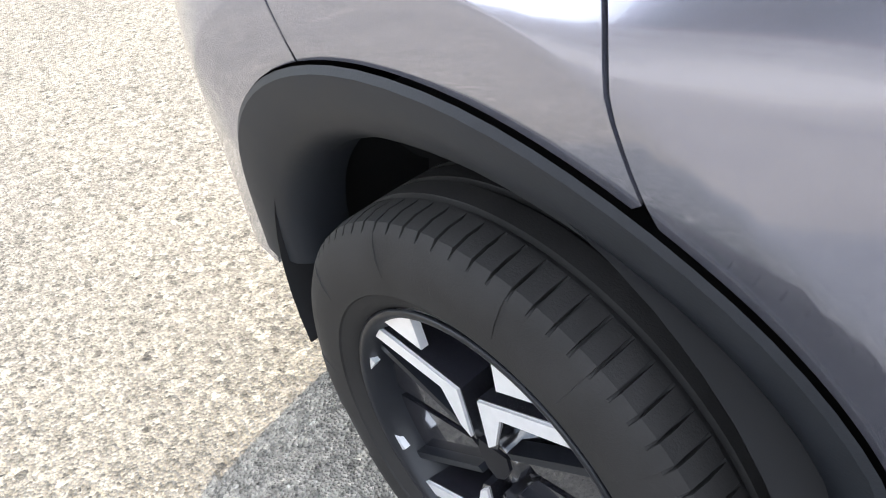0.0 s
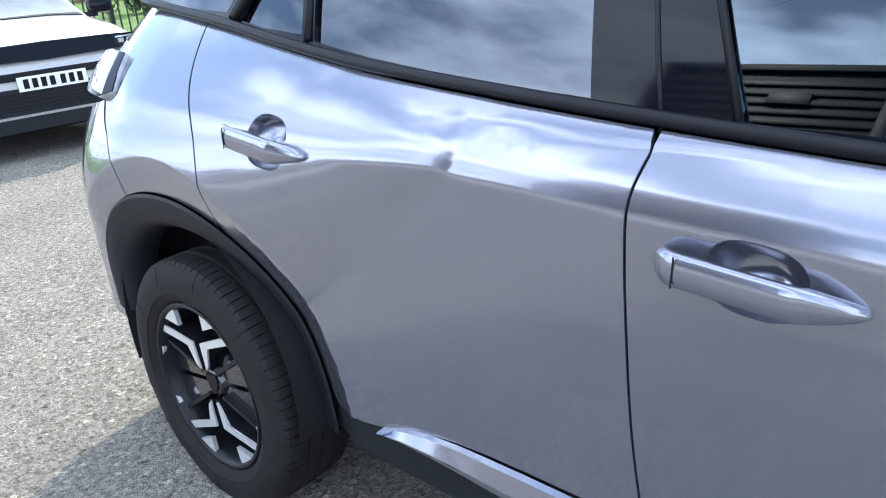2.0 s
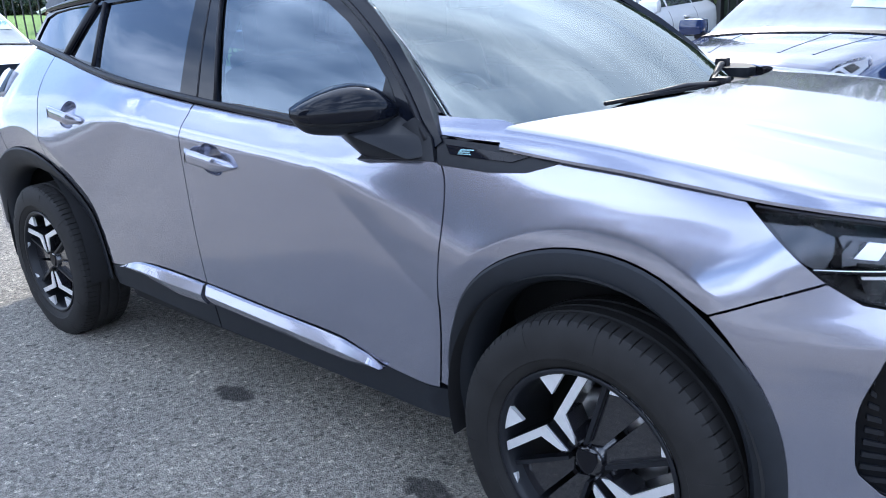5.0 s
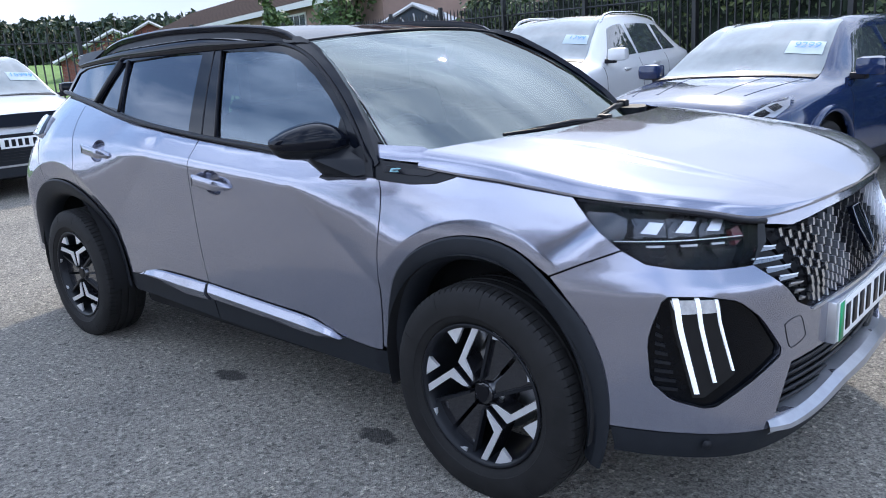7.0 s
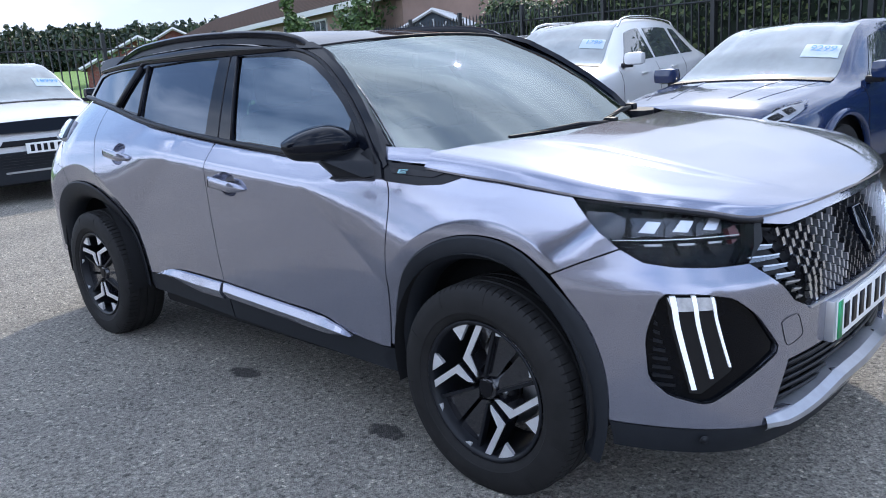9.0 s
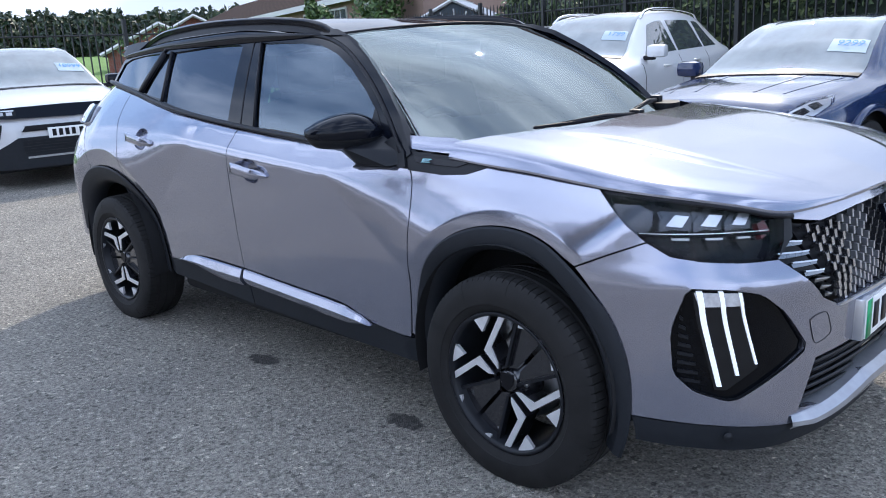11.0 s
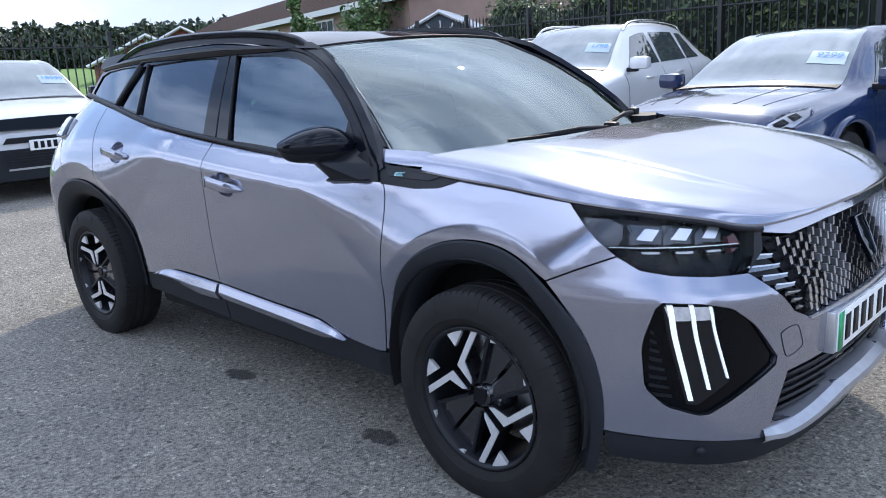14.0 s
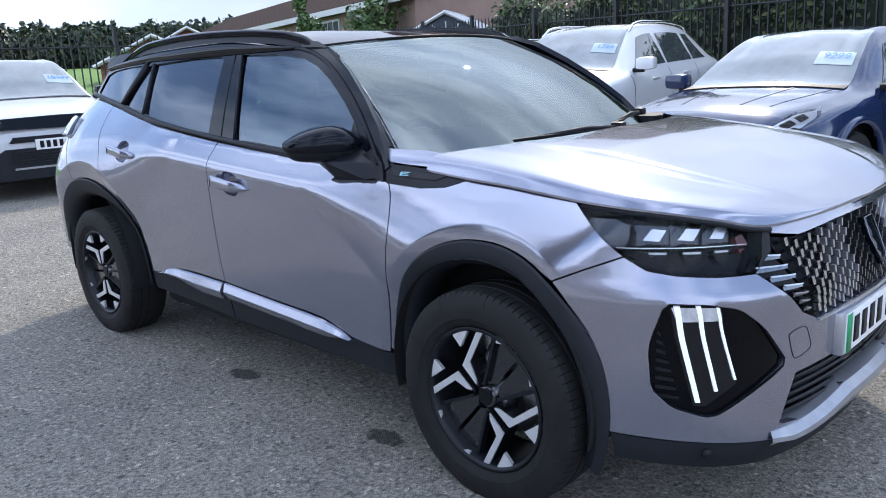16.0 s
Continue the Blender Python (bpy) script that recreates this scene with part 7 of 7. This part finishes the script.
rr = ramp(nt, wv.outputs["Color"], ((0.2, (0.022, 0.014, 0.013)), (0.9, (0.050, 0.033, 0.029))))
nt.links.new(rr.outputs["Color"], b.inputs["Base Color"])
b.inputs["Roughness"].default_value = 1.0
b.inputs["Specular IOR Level"].default_value = 0.08
UPVC = plain("white_frame", (0.55, 0.55, 0.54), 0.4, vary=0.04)
HOUSE_PANE = plain("house_window", (0.07, 0.085, 0.10), 0.05, vary=0.1, coat=1.0)


def house(m, w, d, h, rise, label, windows=(), gable_front=False, wall_mat=None):
    """Front wall on local -y, ridge along x (or along y with gable_front)."""
    hs = thing("house", m, label, "house")
    part("wall", box((-w / 2, -d / 2, -1.5), (w / 2, d / 2, h), 0.0), wall_mat or BRICK, hs, smooth=False)
    rf = bmesh.new()
    e = 0.35
    if gable_front:
        prof2 = [(-w / 2 - e, h - 0.12), (0, h + rise), (w / 2 + e, h - 0.12), (w / 2 + e, h - 0.30), (0, h + rise - 0.20), (-w / 2 - e, h - 0.30)]
        a = [rf.verts.new((x, -d / 2 - e, z)) for x, z in prof2]
        b_ = [rf.verts.new((x, d / 2 + e, z)) for x, z in prof2]
        tri = [(-w / 2, h - 0.05), (0, h + rise - 0.12), (w / 2, h - 0.05)]
    else:
        prof2 = [(-d / 2 - e, h - 0.12), (0, h + rise), (d / 2 + e, h - 0.12), (d / 2 + e, h - 0.30), (0, h + rise - 0.20), (-d / 2 - e, h - 0.30)]
        a = [rf.verts.new((-w / 2 - e, y, z)) for y, z in prof2]
        b_ = [rf.verts.new((w / 2 + e, y, z)) for y, z in prof2]
        tri = None
    n = len(prof2)
    rf.faces.new(a)
    rf.faces.new(list(reversed(b_)))
    for i in range(n):
        rf.faces.new((a[i], b_[i], b_[(i + 1) % n], a[(i + 1) % n]))
    bmesh.ops.recalc_face_normals(rf, faces=rf.faces)
    part("roof", rf, ROOF_TILE, hs, smooth=False)
    for s in (-1, 1):
        gb = bmesh.new()
        if gable_front:
            v = [gb.verts.new((x, s * (d / 2 - 0.02), z)) for x, z in ((-w / 2, h), (0, h + rise - 0.15), (w / 2, h))]
        else:
            v = [gb.verts.new((s * (w / 2 - 0.02), y, z)) for y, z in ((-d / 2, h), (0, h + rise - 0.15), (d / 2, h))]
        gb.faces.new(v)
        part("gable_wall", gb, BRICK, hs, smooth=False)
    if gable_front:
        part("barge_board", tube([(-w / 2 - e, -d / 2 - e - 0.02, h - 0.22), (0, -d / 2 - e - 0.02, h + rise - 0.08), (w / 2 + e, -d / 2 - e - 0.02, h - 0.22)], 0.11, 4), UPVC, hs, smooth=False)
    else:
        part("gutter_board", box((-w / 2 - e, -d / 2 - e - 0.05, h - 0.34), (w / 2 + e, -d / 2 - e, h - 0.14)), UPVC, hs, smooth=False)
    for x, z, ww, hh in windows:
        win = part("window", box((x - ww / 2, -d / 2 - 0.05, z), (x + ww / 2, -d / 2 + 0.05, z + hh)), UPVC, hs, smooth=False)
        nn = 2 if ww < 1.5 else 3
        for k in range(nn):
            x_a = x - ww / 2 + 0.06 + (ww - 0.06) / nn * k
            part("pane", box((x_a, -d / 2 - 0.056, z + 0.07), (x_a + (ww - 0.06) / nn - 0.06, -d / 2 - 0.04, z + hh - 0.07)), HOUSE_PANE, win, smooth=False)
        part("sill", box((x - ww / 2 - 0.08, -d / 2 - 0.12, z - 0.07), (x + ww / 2 + 0.08, -d / 2 + 0.02, z)), UPVC, win, smooth=False)
    return hs


def facing(x, y, z, yaw):
    return Matrix.Translation((x, y, z)) @ Matrix.Rotation(radians(yaw), 4, "Z")


# the terrace whose roofs run down the skyline, a brick house beside it, and small far gables
CREAM = plain("cream_render", (0.26, 0.18, 0.14), 0.85, vary=0.15, scale=1.5)
terrace = house(facing(-29.65, 22.6, 0.0, -17), 34.0, 7.0, 3.45, 1.5, "long buff terrace with brown tiled roof and white gutters", [(-14.5 + 3.1 * k, 1.75, 1.3 if k % 2 else 1.7, 1.25) for k in range(10)], wall_mat=CREAM)
house(facing(-17.1, 24.1, 0.0, 38), 11.0, 7.0, 5.2, 2.4, "two-storey red brick house with white windows", ((-4.2, 3.0, 1.3, 1.3), (-2.2, 3.1, 1.1, 1.2), (0.6, 2.9, 1.2, 1.4), (3.6, 3.2, 1.4, 1.2), (-3.0, 0.9, 1.6, 1.3)))
house(facing(-46.0, 22.0, -0.1, 62), 6.0, 8.0, 2.4, 1.5, "small far brick bungalow with white barge boards", ((0.0, 0.8, 1.4, 1.1),), True)
house(facing(-55.0, 29.2, 0.6, 62), 6.0, 8.0, 2.6, 1.6, "small far brick house with white barge boards", ((0.0, 0.8, 1.4, 1.1),), True)

# conservatory beside the brick house
cons = thing("conservatory", facing(-13.2, 14.7, -0.25, 32), "white-framed conservatory with a glazed pitched roof", "conservatory")
part("base_wall", box((-1.6, -1.5, -0.6), (1.6, 1.5, 0.9)), BRICK, cons, smooth=False)
for x in (-1.6, 1.6):
    for y in (-1.5, 0.0, 1.5):
        part("post", box((x - 0.05, y - 0.05, 0.9), (x + 0.05, y + 0.05, 2.0)), UPVC, cons, smooth=False)
ridge = ((-0.0, -1.6, 2.85), (0.0, 1.6, 2.85))
part("ridge_bar", tube(ridge, 0.06, 6), UPVC, cons)
for y in steps(-1.6, 1.6, 5):
    for s in (-1, 1):
        part("roof_bar", tube(((0, y, 2.85), (s * 1.75, y, 2.0)), 0.045, 4), UPVC, cons, smooth=False)
for s in (-1, 1):
    part("eaves_bar", tube(((s * 1.75, -1.65, 2.0), (s * 1.75, 1.65, 2.0)), 0.06, 4), UPVC, cons, smooth=False)
    gp = bmesh.new()
    gp.faces.new([gp.verts.new(v) for v in ((0, -1.6, 2.84), (0, 1.6, 2.84), (s * 1.74, 1.6, 1.99), (s * 1.74, -1.6, 1.99))])
    part("roof_pane", gp, HOUSE_PANE, cons, smooth=False)
    sp = bmesh.new()
    sp.faces.new([sp.verts.new(v) for v in ((s * 1.58, -1.5, 0.9), (s * 1.58, 1.5, 0.9), (s * 1.58, 1.5, 2.0), (s * 1.58, -1.5, 2.0))])
    part("side_pane", sp, HOUSE_PANE, cons, smooth=False)
gp = bmesh.new()
gp.faces.new([gp.verts.new(v) for v in ((-1.55, -1.5, 0.9), (1.55, -1.5, 0.9), (1.55, -1.5, 2.0), (0, -1.5, 2.78), (-1.55, -1.5, 2.0))])
part("gable_pane", gp, HOUSE_PANE, cons, smooth=False)
for a in (30, 60, 90, 120, 150):
    part("sunburst_bar", tube(((0, -1.53, 2.0), (0.72 * math.cos(radians(a)), -1.53, 2.0 + 0.62 * math.sin(radians(a)))), 0.025, 4), UPVC, cons, smooth=False)
part("gable_rail", tube(((-1.6, -1.53, 2.0), (1.6, -1.53, 2.0)), 0.04, 4), UPVC, cons, smooth=False)

# ---------------------------------------------------------------- trees
def shrub(name, x, y, z, h, r, n, label, mat=SHRUB, taper=1.0, size=0.07, trunk=0.25, kind_of="shrub", seed=1):
    g = np.random.default_rng(seed)
    t = thing(name, Matrix.Translation((x, y, z)), label, kind_of)
    th = h * trunk
    tb = bmesh.new()
    tube([(0, 0, -0.2), (0.03, 0, th * 0.6), (0.0, 0.04, h * 0.75)], [r * 0.09, r * 0.07, 0.015], 8, tb)
    limbs = []
    for k in range(7):
        a = g.uniform(0, 6.28)
        z0 = th + g.uniform(0, h * 0.25)
        e = Vector((math.cos(a) * r * g.uniform(0.5, 0.9), math.sin(a) * r * g.uniform(0.5, 0.9), z0 + h * g.uniform(0.2, 0.4)))
        tube([(0, 0, z0), e * 0.5 + Vector((0, 0, z0 * 0.5)), e], [r * 0.045, r * 0.03, 0.01], 6, tb)
        limbs.append(e)
    part("trunk", tb, BARK, t)
    cl = [(g.normal(size=3) * np.array((0.42 * r, 0.42 * r, 0.24 * (h - th))) + np.array((0, 0, th + (h - th) * 0.48))) for _ in range(26)]
    pts = []
    for _ in range(n):
        c = cl[g.integers(len(cl))]
        d = g.normal(size=3)
        d /= np.linalg.norm(d)
        q = c + d * r * 0.30 * g.uniform(0.5, 1.0)
        f = (q[2] - th) / (h - th)
        if taper < 1 and f > 0:
            k = 1 - (1 - taper) * f
            q[:2] *= k
        if q[2] < th * 0.6:
            continue
        pts.append((q, d))
    leaves(pts, size, mat, "crown", t, g)
    return t


shrub("conifer_bush", -16.4, 12.0, -0.1, 3.35, 1.15, 3200, "bushy green garden shrub with a pointed top", taper=0.45, trunk=0.08, seed=4, kind_of="bush")
shrub("garden_tree", -15.8, 14.0, -0.1, 3.7, 1.35, 1500, "small open garden tree with several bare stems", size=0.085, trunk=0.42, seed=9, kind_of="tree")
shrub("bush", -11.6, 10.4, -0.1, 2.05, 0.9, 1500, "low green garden bush behind the fence", trunk=0.05, seed=6, kind_of="bush")
shrub("bush", -15.5, 11.0, 0.0, 2.0, 1.0, 1500, "low green garden bush behind the fence", trunk=0.05, seed=7, kind_of="bush")
shrub("bush", -27.0, 12.6, 0.6, 2.0, 1.6, 1600, "wide green bush on the field's edge", trunk=0.05, size=0.10, seed=8, kind_of="bush")
shrub("bush", -24.0, 13.4, 0.5, 2.2, 1.5, 1600, "wide green bush on the field's edge", trunk=0.05, size=0.10, seed=12, kind_of="bush")
shrub("bush", -21.5, 13.6, 0.4, 2.2, 1.5, 1500, "wide green bush on the field's edge", trunk=0.05, size=0.10, seed=13, kind_of="bush")

# far woods as one mass of many small blades, on trunks
g = np.random.default_rng(21)
pts = []
tk = bmesh.new()
for _ in range(620):
    ang = radians(g.uniform(150, 186))
    dist = g.uniform(120, 170)
    x, y = dist * math.cos(ang), dist * math.sin(ang) + 12
    zb = ground_z(x, y) - 0.5
    h = g.uniform(6.0, 7.2) + (0.5 if g.random() < 0.15 else 0)
    r = g.uniform(1.5, 2.6)
    tube([(x, y, zb), (x, y, zb + h * 0.9)], [0.22, 0.05], 5, tk)
    narrow = g.random() < 0.55
    for _k in range(150):
        f = g.uniform(0.04, 1.0)
        rad = r * ((1 - f) * 1.05 + 0.08 if narrow else math.sqrt(max(0.0, 1 - (2 * f - 0.85) ** 2 / 1.5)))
        a = g.uniform(0, 6.28)
        rr_ = rad * g.uniform(0.45, 1.0)
        pts.append(((x + rr_ * math.cos(a), y + rr_ * math.sin(a), zb + h * f), (math.cos(a), math.sin(a), 0.5)))
woods = leaves(pts, 0.42, PINE, "far_woods", rng=g)
tagged(woods, "dark belt of mixed pine woodland beyond the field", "woods", kind="stuff")
part("trunks", tk, BARK, woods)

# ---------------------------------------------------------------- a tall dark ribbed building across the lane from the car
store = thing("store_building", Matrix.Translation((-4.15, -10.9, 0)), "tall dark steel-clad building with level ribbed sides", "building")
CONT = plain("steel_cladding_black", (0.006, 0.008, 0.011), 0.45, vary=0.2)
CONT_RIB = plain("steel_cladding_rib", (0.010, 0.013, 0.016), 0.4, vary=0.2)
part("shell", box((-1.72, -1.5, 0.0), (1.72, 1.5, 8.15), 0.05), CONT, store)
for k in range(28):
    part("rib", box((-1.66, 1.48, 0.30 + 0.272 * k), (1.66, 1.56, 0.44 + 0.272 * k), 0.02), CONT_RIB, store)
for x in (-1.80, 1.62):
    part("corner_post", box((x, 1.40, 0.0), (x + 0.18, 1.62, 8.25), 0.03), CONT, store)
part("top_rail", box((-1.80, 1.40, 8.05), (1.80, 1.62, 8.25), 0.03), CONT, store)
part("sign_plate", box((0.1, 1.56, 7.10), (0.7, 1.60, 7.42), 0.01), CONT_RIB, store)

# ---------------------------------------------------------------- unseen boarded wall behind the walk, added for the paint to reflect
CLADDING = plain("grey_cladding", (0.24, 0.245, 0.25), 0.6, vary=0.15, scale=2)
CLADDING_GAP = plain("cladding_shadow_gap", (0.05, 0.05, 0.055), 0.8, vary=0.2)
reflect_wall = tagged(part("wall_south", box((-17.0, -8.3, -0.1), (11.0, -7.9, 1.04)), CLADDING_GAP, smooth=False), "long low grey boarded wall, unseen, added for the car's reflections", "wall", kind="structure")
for k in range(3):
    part("board", box((-17.0, -7.9, 0.12 + 0.29 * k), (11.0, -7.87, 0.35 + 0.29 * k)), CLADDING, reflect_wall, smooth=False)

# ---------------------------------------------------------------- unseen pavement, kerb and drain channel, added as bands for the doors to reflect
CONCRETE = plain("pale_concrete", (0.42, 0.41, 0.38), 0.85, vary=0.15, scale=5)
DRAIN = plain("drain_iron", (0.03, 0.03, 0.032), 0.6, vary=0.2)
reflect_pave = tagged(part("pavement", box((-16.0, -7.9, 0.0), (10.5, -5.32, 0.115)), CONCRETE, smooth=False), "pale concrete pavement with kerb stones, unseen, added for the car's reflections", "pavement", kind="structure")
kerb_me = bpy.data.meshes.new("kerb_stone")
kb = box((-0.447, -0.062, 0.0), (0.447, 0.062, 0.128), 0.014)
kb.to_mesh(kerb_me)
kb.free()
kerb_me.materials.append(CONCRETE)
for k in range(29):
    o = new("kerb_stone", kerb_me)
    o.parent = reflect_pave
    o.location = (-15.5 + 0.905 * k, -5.255, 0.0)
channel = tagged(part("drain_channel", box((-14.0, -3.98, 0.01), (9.0, -3.84, 0.026)), DRAIN, smooth=False), "dark iron drain channel, unseen, added for the car's reflections", "drain", kind="structure")
